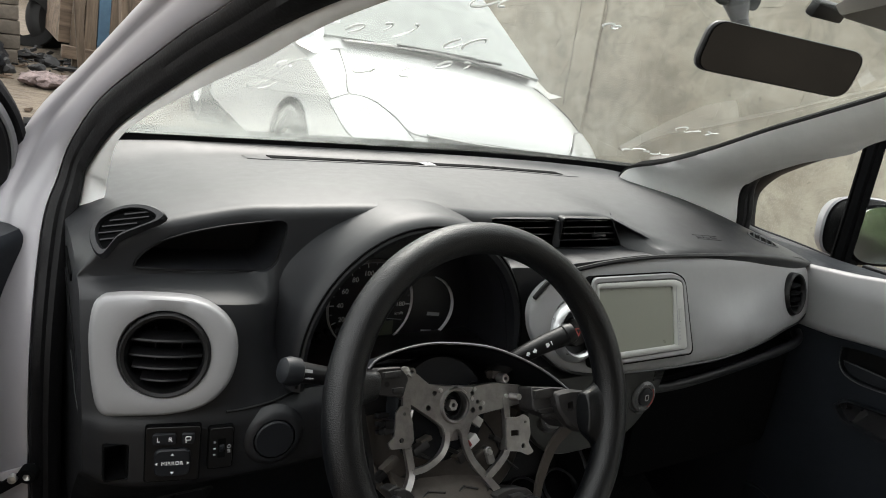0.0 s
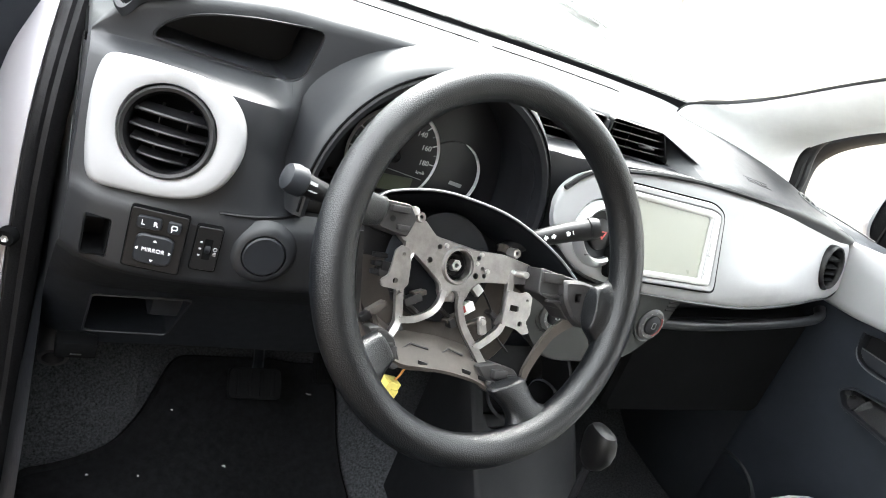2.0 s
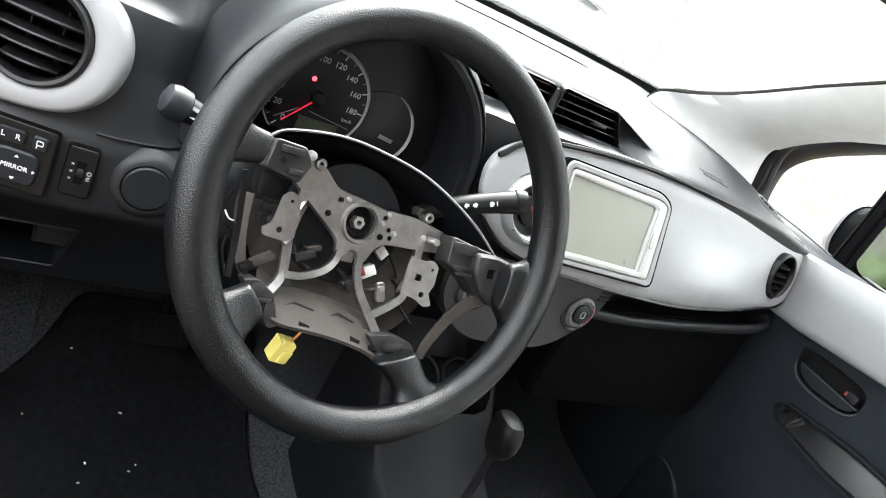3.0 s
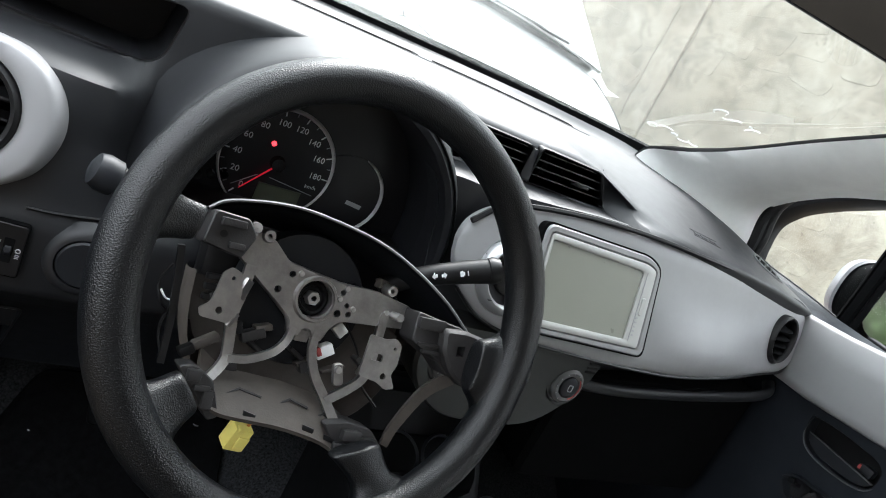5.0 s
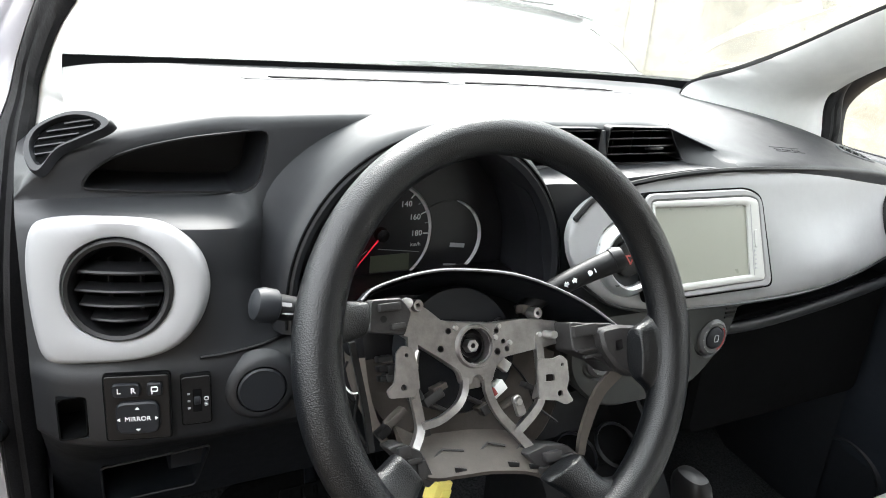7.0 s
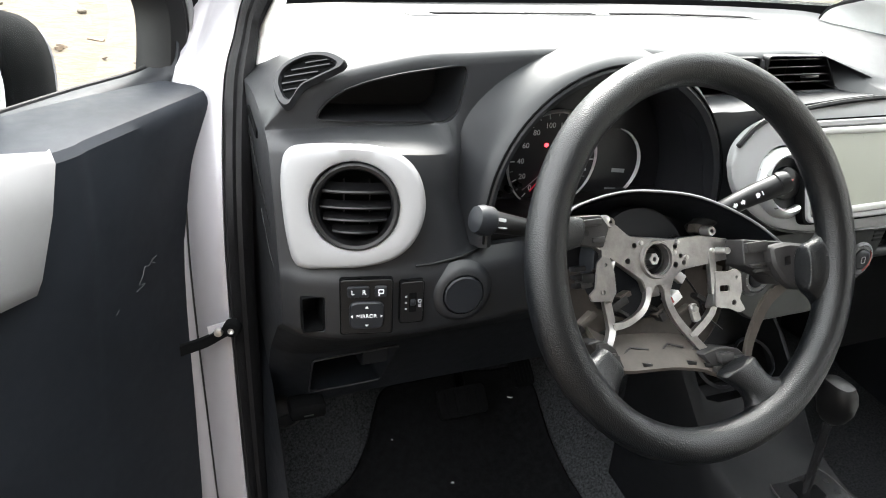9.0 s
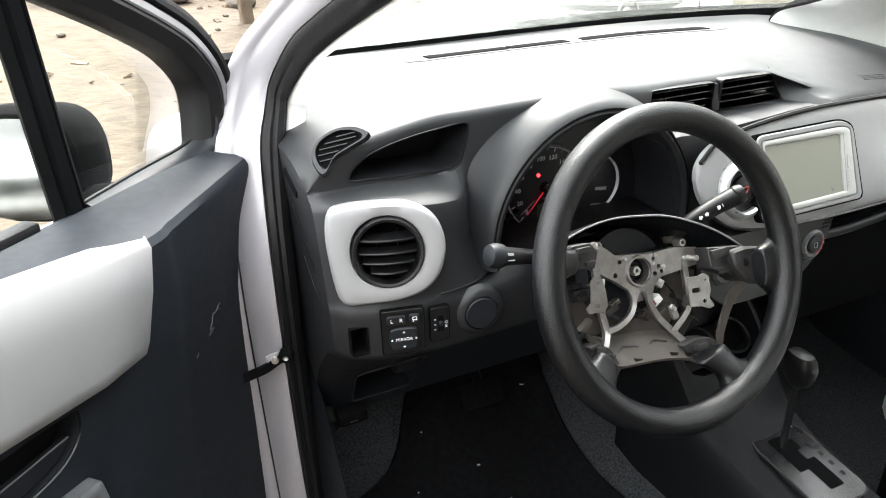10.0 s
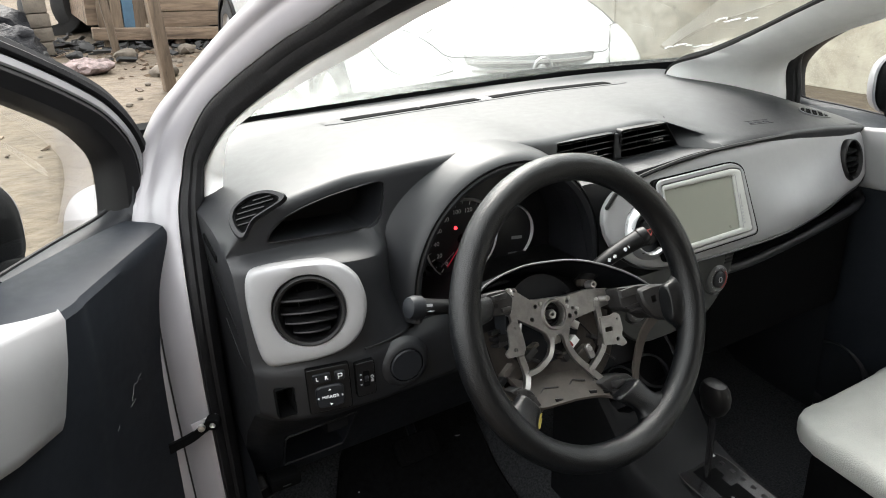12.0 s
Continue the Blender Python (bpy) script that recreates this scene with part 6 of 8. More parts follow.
console = thing("centre_console", "black centre console with cup holder and gear selector", "console", base=(0.02, 0.0, 0.42))
cr = []
for y, z, w0, w1 in ((0.20, 0.80, -0.075, 0.115), (0.12, 0.735, -0.075, 0.115), (0.06, 0.665, -0.072, 0.112), (0.02, 0.615, -0.07, 0.110), (-0.04, 0.592, -0.07, 0.108), (-0.15, 0.575, -0.068, 0.106), (-0.30, 0.56, -0.066, 0.104), (-0.60, 0.56, -0.066, 0.104)):
    cr.append([Vector((w0 - 0.012, y, 0.42)), Vector((w0 - 0.006, y, z - 0.06)), Vector((w0, y, z - 0.012)), Vector((w0 + 0.010, y, z)), Vector((0.02, y, z + 0.002)), Vector((w1 - 0.010, y, z)), Vector((w1, y, z - 0.012)), Vector((w1 + 0.006, y, z - 0.06)), Vector((w1 + 0.012, y, 0.42))])
con = part("body", loft(cr, ring=True, caps=True), CONSOLE, console)
cut(con, [box((0.02, 0.115, 0.735), (0.160, 0.135, 0.15), pose(0, 0, 0, -40), 0.025)])
part("cup_liner", box((0.02, 0.165, 0.660), (0.158, 0.10, 0.05), pose(0, 0, 0, -40), 0.01), MATTBLACK, console)
for cx in (-0.012, 0.056):
    part("cup_ring", lathe([(0.028, 0), (0.030, -0.004), (0.033, 0)], 28, pose(cx, 0.110, 0.702, -55), caps=False), DARK, console)
GM = pose(0.035, -0.070, 0.590, -84, 0, 0)
gate = part("selector_gate", prism(rounded([(-0.046, -0.085), (0.050, -0.085), (0.050, 0.050), (0.026, 0.078), (-0.022, 0.078), (-0.046, 0.050)], 0.022, 6), -0.006, 0.004, 0.002), GLOSS, console, "gloss black selector gate with zigzag slot", matrix=GM)
part("gate_rim", tube([(p.x, -0.0052, p.y) for p in rounded([(-0.046, -0.085), (0.050, -0.085), (0.050, 0.050), (0.026, 0.078), (-0.022, 0.078), (-0.046, 0.050)], 0.022, 6)], 0.0012, 6, closed=True), GREYBLOCK, gate)
zig = [(-0.020, 0.045), (0.004, 0.045), (0.004, 0.034), (0.018, 0.034), (0.018, 0.014), (0.008, 0.014), (0.008, -0.006), (0.022, -0.006), (0.022, -0.060), (-0.004, -0.060), (-0.004, -0.020), (-0.020, -0.020)]
part("selector_slot", prism(rounded(zig, 0.003, 2), -0.0068, -0.002), MATTBLACK, gate)
for k in range(6):
    part("gear_mark", box((0.036, -0.0066, 0.055 - 0.020 * k), (0.006, 0.0006, 0.0075)), MARK if k == 0 else BLACK, gate)
part("gate_screw", lathe([(0.0, -0.0065), (0.003, -0.0065), (0.003, -0.004)], 10, pose(0.012, 0, 0.066)), ZINC, gate)
lever = part("selector_lever", tube([(0.026, -0.045, 0.585), (0.020, -0.048, 0.66), (0.012, -0.052, 0.735)], 0.0055, 10), GLOSS, console, "thin black selector rod")
kn = []
for z, w, d, ox in ((0.730, 0.009, 0.010, 0.0), (0.736, 0.014, 0.017, 0.001), (0.748, 0.0175, 0.022, 0.002), (0.764, 0.0185, 0.024, 0.0), (0.776, 0.0172, 0.022, -0.002), (0.784, 0.0135, 0.017, -0.003), (0.787, 0.006, 0.008, -0.004)):
    kn.append([Vector((0.008 + ox + w * 0.86 * math.copysign(abs(math.cos(a)) ** 0.75, math.cos(a)), -0.055 + d * math.copysign(abs(math.sin(a)) ** 0.75, math.sin(a)), z)) for a in [2 * math.pi * j / 24 for j in range(24)]])
part("selector_knob", loft(kn, ring=True, caps=True), BLACK, console, "black gear selector knob")

# ---- passenger seat ----
seat = thing("passenger_seat", "light grey fabric front passenger seat", "car seat", base=(0.39, -0.35, 0.38))
def cushion(rows_):
    return loft(rows_, ring=True, caps=True)
cs = []
for y, zt, zb, w in ((-0.034, 0.612, 0.604, 0.10), (-0.038, 0.622, 0.597, 0.142), (-0.050, 0.634, 0.590, 0.176), (-0.072, 0.645, 0.586, 0.200), (-0.105, 0.651, 0.586, 0.216), (-0.16, 0.655, 0.586, 0.225), (-0.32, 0.640, 0.572, 0.229), (-0.52, 0.615, 0.55, 0.225)):
    row = []
    for j in range(32):
        a = 2 * math.pi * j / 32
        ca, sa = math.cos(a), math.sin(a)
        zz = (zt + zb) / 2 + (zt - zb) / 2 * math.copysign(abs(sa) ** 0.6, sa)
        xx = w * math.copysign(abs(ca) ** 0.52, ca)
        zz += 0.012 * (abs(xx) / w) ** 4 * (1 if sa > 0 else 0)
        row.append(Vector((0.402 + xx * 0.95, y, zz)))
    cs.append(row)
part("cushion", cushion(cs), FABRIC, seat, sharp=85)
part("cushion_base", box((0.418, -0.30, 0.486), (0.37, 0.45, 0.20), bevel=0.02), MATTBLACK, seat)
bs = []
for z, y, w, d in ((0.56, -0.56, 0.22, 0.07), (0.75, -0.60, 0.235, 0.08), (0.95, -0.66, 0.235, 0.07), (1.08, -0.71, 0.20, 0.055), (1.13, -0.73, 0.13, 0.03)):
    bs.append([Vector((0.405 + w * math.copysign(abs(math.cos(a)) ** 0.5, math.cos(a)), y + d * math.copysign(abs(math.sin(a)) ** 0.6, math.sin(a)), z)) for a in [2 * math.pi * j / 32 for j in range(32)]])
part("backrest", cushion(bs), FABRIC, seat)
part("headrest", box((0.405, -0.77, 1.24), (0.25, 0.09, 0.17), pose(0, 0, 0, 10), 0.03), FABRIC, seat)


# ---- doors ----
def build_door(name, at, mirror_at, label, broken=False, cup_shift=-0.022, pocket_shift=0.0, fore=0.0, slant=1.0, cup_size=1.0):
    """Local frame: x runs from the hinge to the rear, y points into the car, z is height."""
    d = thing(name, label, "car door", at=at, kind="structure")
    V = Vector

    def panel(pts_rows, nm, mat, lab="", sharp=38):
        return part(nm, loft(pts_rows, ring=True, caps=True), mat, d, lab, sharp)
    # outer skin
    rws = []
    for a in (0.0, 0.04, 0.3, 0.6, 0.9, 0.98):
        e = 0.012 if a in (0.0, 0.98) else 0.0
        rws.append([V((a, -0.075 + e, 0.36)), V((a, -0.095 + e, 0.55)), V((a, -0.105 + e, 0.80)), V((a, -0.085 + e, 1.00)), V((a, -0.070 + e, 1.035)), V((a, -0.055, 1.035)), V((a, -0.045, 0.8)), V((a, -0.03, 0.36))])
    panel(rws, "outer_skin", PAINT, "silver painted outer door skin")
    # front shut face
    part("shut_face", loft([[V((0.004, -0.08, z)), V((-0.002, -0.02, z)), V((0.002, 0.045, z)), V((0.03, 0.05, z)), V((0.03, -0.08, z))] for z in (0.36, 0.6, 0.85, 1.03)], ring=True, caps=True), PAINT, d)
    # inner trim: a dark shell that swells toward the silver insert
    prof = []
    for a, s in ((0.004, 0.0), (0.03, 0.08), (0.08, 0.30), (0.14, 0.62), (0.20, 0.88), (0.25, 1.0), (0.5, 1.0), (0.8, 0.95), (0.97, 0.8)):
        n0 = 0.045
        q = max(s, 0.28 + 0.72 * min(1.0, a / 0.24))  # the ledge narrows evenly toward the hinge
        prof.append([V((a, 0.0, 0.36)), V((a, n0 - 0.005, 0.37)), V((a, n0 + 0.005 + 0.012 * s, 0.55)), V((a, n0 + 0.012 + 0.030 * s, 0.78)), V((a, n0 + 0.012 + 0.048 * s, 0.90)), V((a, n0 + 0.012 + 0.04 * s + 0.024 * q, 0.985)), V((a, n0 + 0.012 + 0.066 * q, 1.044)), V((a, n0 + 0.0115 + 0.068 * q, 1.056)), V((a, n0 + 0.007 + 0.067 * q, 1.0635)), V((a, n0 - 0.004 + 0.062 * q, 1.067)), V((a, 0.008, 1.068)), V((a, -0.002, 1.062)), V((a, -0.018, 1.058)), V((a, -0.03, 1.03)), V((a, -0.03, 0.4))])
    prof = [list(r) for r in zip(*[spline([row[k] for row in prof], 4) for k in range(len(prof[0]))])]
    trim = panel(prof, "inner_trim", DOORTRIM, sharp=60, lab= "black plastic inner door trim")
    # silver insert
    ins = []
    for a, sh in ((0.236 - fore, 0.006), (0.240 - fore, 0.0), (0.30, -0.002), (0.5, -0.004), (0.75, -0.002), (0.96, 0.010)):
        top, bot = 1.060 + 0.22 * min(0.2, max(0, a - 0.25)), 0.955 + 0.16 * min(0.2, max(0, a - 0.27))
        e = 0.005 * slant * max(0.0, min(1.0, (0.30 - a) / 0.06))  # the lower corner falls away in a facet
        ins.append([V((a, 0.119 - sh, top + 0.005)), V((a + 0.004 * slant, 0.1275 - sh, top - 0.002)), V((a + 0.019 * slant, 0.1325 - sh, top - 0.040)), V((a + 0.040 * slant, 0.1385 - sh - e, bot + 0.016)), V((a + 0.046 * slant, 0.1365 - sh - e, bot + 0.004)), V((a + 0.048 * slant, 0.128 - sh - e, bot)), V((a + 0.03 * slant, 0.085, bot + 0.004)), V((a, 0.085, top))])
    panel(ins, "silver_insert", SILVER, "satin silver door insert", 80)
    # release handle in its cup
    HM = Matrix(((1, 0, 0, 0), (0, -1, 0, 0.104), (0, 0, 1, 0), (0, 0, 0, 1)))
    cupo = [Vector((p.x, p.y)) for p in spline([(0.337, 0.943), (0.338, 0.920), (0.352, 0.902), (0.380, 0.892), (0.430, 0.890), (0.500, 0.896), (0.535, 0.908), (0.545, 0.930), (0.530, 0.952), (0.450, 0.955), (0.380, 0.951), (0.350, 0.947)], 4, closed=True)]
    cupo = [Vector((0.337 + (p.x - 0.337) * cup_size, p.y)) for p in cupo]
    cc = Vector((0.337 + 0.105 * cup_size, 0.923))
    cupi = [cc + Vector(((p.x - cc.x) * 0.95, (p.y - cc.y) * 0.86)) for p in cupo]
    HM_ = HM
    HM = Matrix.Translation((cup_shift, 0, 0)) @ HM_
    cut(trim, [prism([cc + (p - cc) * 0.97 for p in cupo], -0.03, 0.026, at=HM)])
    cup = part("handle_cup", frame_ring(cupo, cupi, -0.003, 0.024, soft=0.003), DARK, d, "recessed black door release", matrix=HM)
    part("cup_floor", prism(cupo, 0.020, 0.026), BLACK, cup)
    lower = [p for p in [cc + Vector(((p.x - cc.x) * 0.90, (p.y - cc.y) * 0.78)) for p in cupo] if p.y < 0.9165]
    lower.sort(key=lambda p: p.x)
    plate_ = [Vector((lower[0].x - 0.001, 0.918))] + lower + [Vector((lower[-1].x + 0.001, 0.918))]
    part("release_lever", prism(plate_, 0.000, 0.006, 0.0012), DARK, cup)
    # paler tubes paint the highlights on the dark lever and cup lip
    part("lever_edge", tube([(plate_[0].x, -0.0004, 0.918), (plate_[-1].x, -0.0004, 0.918)], 0.0011, 6), SILVERGREY, cup)
    part("cup_lip", tube([(p.x, -0.0034, p.y) for p in [cc + (q - cc) * 0.985 for q in cupo]], 0.0011, 6, closed=True), SILVERGREY, cup)
    part("lock_tab", box((0.337 + 0.168 * cup_size, 0.006, 0.928), (0.020, 0.014, 0.014), bevel=0.002), DARK, cup)
    part("lock_flag", box((0.3265 + 0.168 * cup_size, 0.003, 0.928), (0.004, 0.008, 0.007)), RED, cup)
    # pull pocket: the switch plate is gone from it
    pk = rounded([(0.330, 0.834), (0.348, 0.812), (0.46, 0.806), (0.72, 0.830), (0.72, 0.884), (0.46, 0.872), (0.345, 0.853)], [0.008, 0.008, 0.02, 0.01, 0.01, 0.02, 0.008], 4)
    pc = Vector((0.52, 0.842))
    HM = Matrix.Translation((pocket_shift, 0, 0)) @ HM_
    pki = [pc + Vector(((p.x - pc.x) * 0.965, (p.y - pc.y) * 0.80)) for p in pk]
    cut(trim, [prism([pc + (p - pc) * 0.98 for p in pk], -0.03, 0.042, at=HM)])
    pocket = part("pull_pocket", frame_ring(pk, pki, -0.008, 0.03, soft=0.003), DARK, d, "black pull pocket rim", matrix=HM)
    zlo, zhi = min(p.y for p in pk), max(p.y for p in pk)
    tray = [[V((p.x, 0.001 + 0.030 * (p.y - zlo) / (zhi - zlo) + dy, p.y)) for p in pki] for dy in (0.0, 0.004)]
    part("pocket_floor", loft(tray, ring=True, caps=True), GLOSS, pocket, "glossy black pocket floor")
    if broken:
        part("switch_bracket", frame_ring(rounded([(0.318, 0.820), (0.43, 0.822), (0.432, 0.870), (0.322, 0.856)], 0.004, 3), rounded([(0.336, 0.830), (0.352, 0.830), (0.354, 0.846), (0.338, 0.844)], 0.002, 3), -0.012, 0.018, soft=0.002), BRACKET, pocket, "grey bracket of the missing switch")
        for x, z, w in ((0.352, 0.836, 0.016), (0.404, 0.841, 0.006), (0.455, 0.846, 0.012)):
            part("bracket_post", box((x, 0.004, z), (w, 0.026, 0.008), pose(0, 0, 0, 0, -20), 0.002), BRACKET, pocket)
    else:
        part("pocket_bolt", lathe([(0.0, -0.004), (0.004, -0.004), (0.006, -0.001), (0.006, 0.012)], 14, pose(0.545, 0, 0.862), caps=False), ZINC, pocket)
        part("pocket_web", box((0.372, 0.008, 0.832), (0.004, 0.020, 0.030), pose(0, 0, 0, 0, 20), 0.001), GLOSS, pocket)
        part("pocket_screw", box((0.347, 0.0, 0.840), (0.010, 0.006, 0.008), pose(0, 0, 0, 0, -20), 0.001), BLACK, pocket)
    part("speaker_grille", lathe([(0.0, -0.002), (0.070, 0.0), (0.078, -0.006), (0.086, 0.004)], 36, Matrix(((1, 0, 0, 0.22), (0, -1, 0, 0.062), (0, 0, 1, 0.50), (0, 0, 0, 1))), caps=False), DARK, d)
    # window frame
    path = spline([(-0.014, -0.008, 1.02), (-0.034, -0.008, 1.09), (-0.038, -0.010, 1.15), (-0.010, -0.013, 1.198), (0.035, -0.018, 1.235), (0.12, -0.026, 1.285), (0.23, -0.040, 1.34), (0.40, -0.056, 1.40), (0.62, -0.072, 1.45), (0.92, -0.082, 1.46)], 7)
    fr, paint, gask = [], [], []
    for i, p in enumerate(path):
        t = (path[min(i + 1, len(path) - 1)] - path[max(i - 1, 0)]).normalized()
        w = t.cross(V((0, 1, 0))).normalized()
        w = w if w.x < 0 or w.z > 0 else -w
        w = -w if (w.x > 0 and w.z < 0) else w
        y = V((0, 1, 0))
        # from the outer shut edge to the glass edge
        fr.append([p + w * 0.026 + y * 0.008, p + w * 0.018 + y * 0.024, p - w * 0.004 + y * 0.030, p - w * 0.020 + y * 0.022, p - w * 0.028 + y * 0.004, p - w * 0.027 - y * 0.022, p + w * 0.02 - y * 0.022])
        gask.append([p + w * 0.015 + y * 0.020, p + w * 0.019 + y * 0.031, p + w * 0.025 + y * 0.031, p + w * 0.028 + y * 0.024, p + w * 0.034 + y * 0.022, p + w * 0.040 + y * 0.006, p + w * 0.034 - y * 0.006, p + w * 0.022 - y * 0.006])
        paint.append([p + w * 0.0150 + y * 0.0230, p + w * 0.0125 + y * 0.0290, p + w * 0.0040 + y * 0.0315, p + w * 0.0015 + y * 0.0300, p + w * 0.006 + y * 0.020])
    part("window_frame", loft(fr, ring=True, caps=True), BLACK, d, "black window frame")
    part("frame_seal", loft(gask, ring=True, caps=True), RUBBER, d, "rubber frame seal")
    part("frame_strip", loft(paint, ring=True, caps=True), STRIP, d, "satin grey strip on the window frame")
    # division bar, belt line, panes
    bar_rows = []
    for z, da in ((1.030, 0.002), (1.12, 0.0), (1.22, -0.003), (1.325, -0.006)):
        y0 = -0.010 - 0.065 * (z - 1.03)
        bar_rows.append([V((0.178 + da, y0 - 0.012, z)), V((0.182 + da, y0 - 0.003, z)), V((0.187 + da, y0, z)), V((0.189 + da, y0 - 0.004, z)), V((0.192 + da, y0 + 0.002, z)), V((0.206 + da, y0 + 0.002, z)), V((0.209 + da, y0 - 0.004, z)), V((0.213 + da, y0 - 0.001, z)), V((0.219 + da, y0 - 0.012, z)), V((0.205 + da, y0 - 0.034, z)), V((0.192 + da, y0 - 0.034, z))])
    part("division_bar", loft(bar_rows, ring=True, caps=True), MATTBLACK, d, "black quarter window bar")
    part("belt_seal", box((0.60, -0.020, 1.062), (0.70, 0.022, 0.016), bevel=0.003), RUBBER, d)
    sill = spline([V((-0.030, 0.0, 1.115)), V((-0.020, 0.0, 1.088)), V((0.006, 0.0, 1.074)), V((0.10, 0.0, 1.069)), V((0.185, 0.0, 1.063))], 6)
    part("quarter_sill", loft([[p + V((0, -0.016, 0.0)), p + V((0.003, -0.008, 0.002)), p + V((0.006, 0.010, -0.002)), p + V((0.008, 0.020, -0.010)), p + V((0.008, 0.020, -0.03)), p + V((0, -0.016, -0.03))] for p in sill], ring=True, caps=True), DARK, d, "grey plastic quarter window sill", sharp=60)
    part("quarter_gasket", tube([p + V((0.0, -0.016, 0.001)) for p in sill], 0.003, 8), RUBBER, d, "rubber quarter glass gasket")
    q = [(-0.012, -0.014, 1.065), (0.19, -0.022, 1.055), (0.185, -0.036, 1.310), (0.11, -0.030, 1.255), (0.035, -0.022, 1.20), (-0.02, -0.015, 1.15)]
    bm = bmesh.new()
    bm.faces.new([bm.verts.new(p) for p in q])
    g1 = part("quarter_pane", bm, GLASS, d)
    bm = bmesh.new()
    bm.faces.new([bm.verts.new(p) for p in [(0.205, -0.022, 1.055), (0.96, -0.022, 1.055), (0.93, -0.078, 1.45), (0.60, -0.070, 1.44), (0.36, -0.048, 1.375), (0.198, -0.038, 1.315)]])
    g2 = part("window_pane", bm, GLASS, d)
    g1.visible_shadow = g2.visible_shadow = False
    # door mirror outside the quarter pane
    ac, yc, zc, turn, hw, hh, capped = mirror_at
    mm = Matrix.Translation((ac, yc, zc)) @ Matrix.Rotation(radians(turn), 4, 'Z') @ Matrix.Rotation(radians(-4.0 if capped else -3.0), 4, 'Y')
    sh = []
    for y, w, h in ((0.004, 0.80, 0.79), (0.0, 0.93, 0.92), (-0.012, 1.0, 1.0), (-0.05, 0.985, 0.975), (-0.080, 0.91, 0.90), (-0.100, 0.66, 0.64), (-0.110, 0.2, 0.2)):
        w, h = w * hw, h * hh
        sh.append([V((y, w * math.copysign(abs(math.cos(t)) ** 0.6, math.cos(t)), h * math.copysign(abs(math.sin(t)) ** 0.75, math.sin(t)))) for t in [2 * math.pi * j / 32 for j in range(32)]])
    mr = part("door_mirror", loft(sh, ring=True, caps=True), MATTBLACK, d, "black plastic door mirror", matrix=mm)
    g = [(0.87 * hw * math.copysign(abs(math.cos(t)) ** 0.6, math.cos(t)), 0.87 * hh * math.copysign(abs(math.sin(t)) ** 0.75, math.sin(t))) for t in [2 * math.pi * j / 32 for j in range(32)]]
    part("mirror_glass", prism(g, 0.0, 0.003, at=Matrix(((0, 1, 0, 0.0045), (1, 0, 0, 0), (0, 0, 1, 0), (0, 0, 0, 1)))), MIRROR, mr, "mirror glass")
    cap = []
    first_ = ((-0.062, 0.99, 0.99), (-0.066, 1.03, 1.035), (-0.090, 0.95, 0.95)) if capped else ((-0.096, 0.74, 0.72), (-0.101, 0.78, 0.76))
    for y, w, h in first_ + ((-0.108, 0.70, 0.68), (-0.119, 0.3, 0.3), (-0.120, 0.05, 0.05)):
        cap.append([V((y, w * hw * math.copysign(abs(math.cos(t)) ** 0.6, math.cos(t)), h * hh * math.copysign(abs(math.sin(t)) ** 0.75, math.sin(t)))) for t in [2 * math.pi * j / 32 for j in range(32)]])
    part("mirror_cap", loft(cap, ring=True), PAINT, mr, "silver mirror cap")
    part("mirror_foot", tube([(ac - 0.03, -0.02, 1.035), (ac - 0.03, -0.06, 1.025), (ac - 0.035, yc + 0.02, zc - hh * 0.75)], [0.026, 0.022, 0.020], 12), MATTBLACK, d)
    return d, mr


LDOOR = Matrix(((-0.7071, 0.7071, 0, -0.691), (-0.7071, -0.7071, 0, 0.366), (0, 0, 1, 0), (0, 0, 0, 1)))
left_door, left_mirror = build_door("door_1", LDOOR, (0.118, -0.185, 1.062, 18, 0.084, 0.077, False), "open silver driver's door with black trim and a missing switch", True, 0.022, 0.040)
for k, pts in enumerate((((0.092, 0.902), (0.097, 0.893), (0.101, 0.897), (0.104, 0.884), (0.108, 0.874), (0.103, 0.868), (0.111, 0.866)), ((0.089, 0.900), (0.094, 0.896), (0.091, 0.889)), ((0.128, 0.862), (0.131, 0.857)))):
    part("scratch", tube(spline([Vector((0.13 + 1.9 * (a - 0.1), 0.0856 + 0.50 * (a - 0.1), 0.899 + 0.62 * (z - 0.885))) for a, z in pts], 3), 0.0004, 5), KNOB, left_door)
RDOOR = Matrix(((0, -1, 0, 0.722), (-1, 0, 0, 0.36), (0, 0, 1, -0.035), (0, 0, 0, 1)))
build_door("door_2", RDOOR, (0.201, -0.161, 1.110, 18, 0.094, 0.068, True), "closed silver passenger door with black trim", fore=0.040, slant=0.0, cup_size=0.62)
# check strap and its bolt on the jamb
strap = thing("door_check_strap", "black door check strap bolted to the silver jamb", "door check", base=(-0.648, 0.243, 0.805))
part("strap", loft([[p + Vector(d) for d in ((0.0, -0.0025, 0.0065), (0.0, 0.0025, 0.0065), (0.0, 0.0025, -0.0065), (0.0, -0.0025, -0.0065))] for p in spline([(-0.640, 0.227, 0.810), (-0.655, 0.224, 0.805), (-0.672, 0.226, 0.796), (-0.700, 0.238, 0.782)], 5)], ring=True, caps=True), MATTBLACK, strap)
part("bolt", lathe([(0.0035, -0.001), (0.0045, -0.006), (0.0085, -0.005), (0.0105, -0.001), (0.0105, 0.006)], 18, pose(-0.642, 0.221, 0.811, 0, 0, -20), caps=True), MATTBLACK, strap, "dark bolt head")
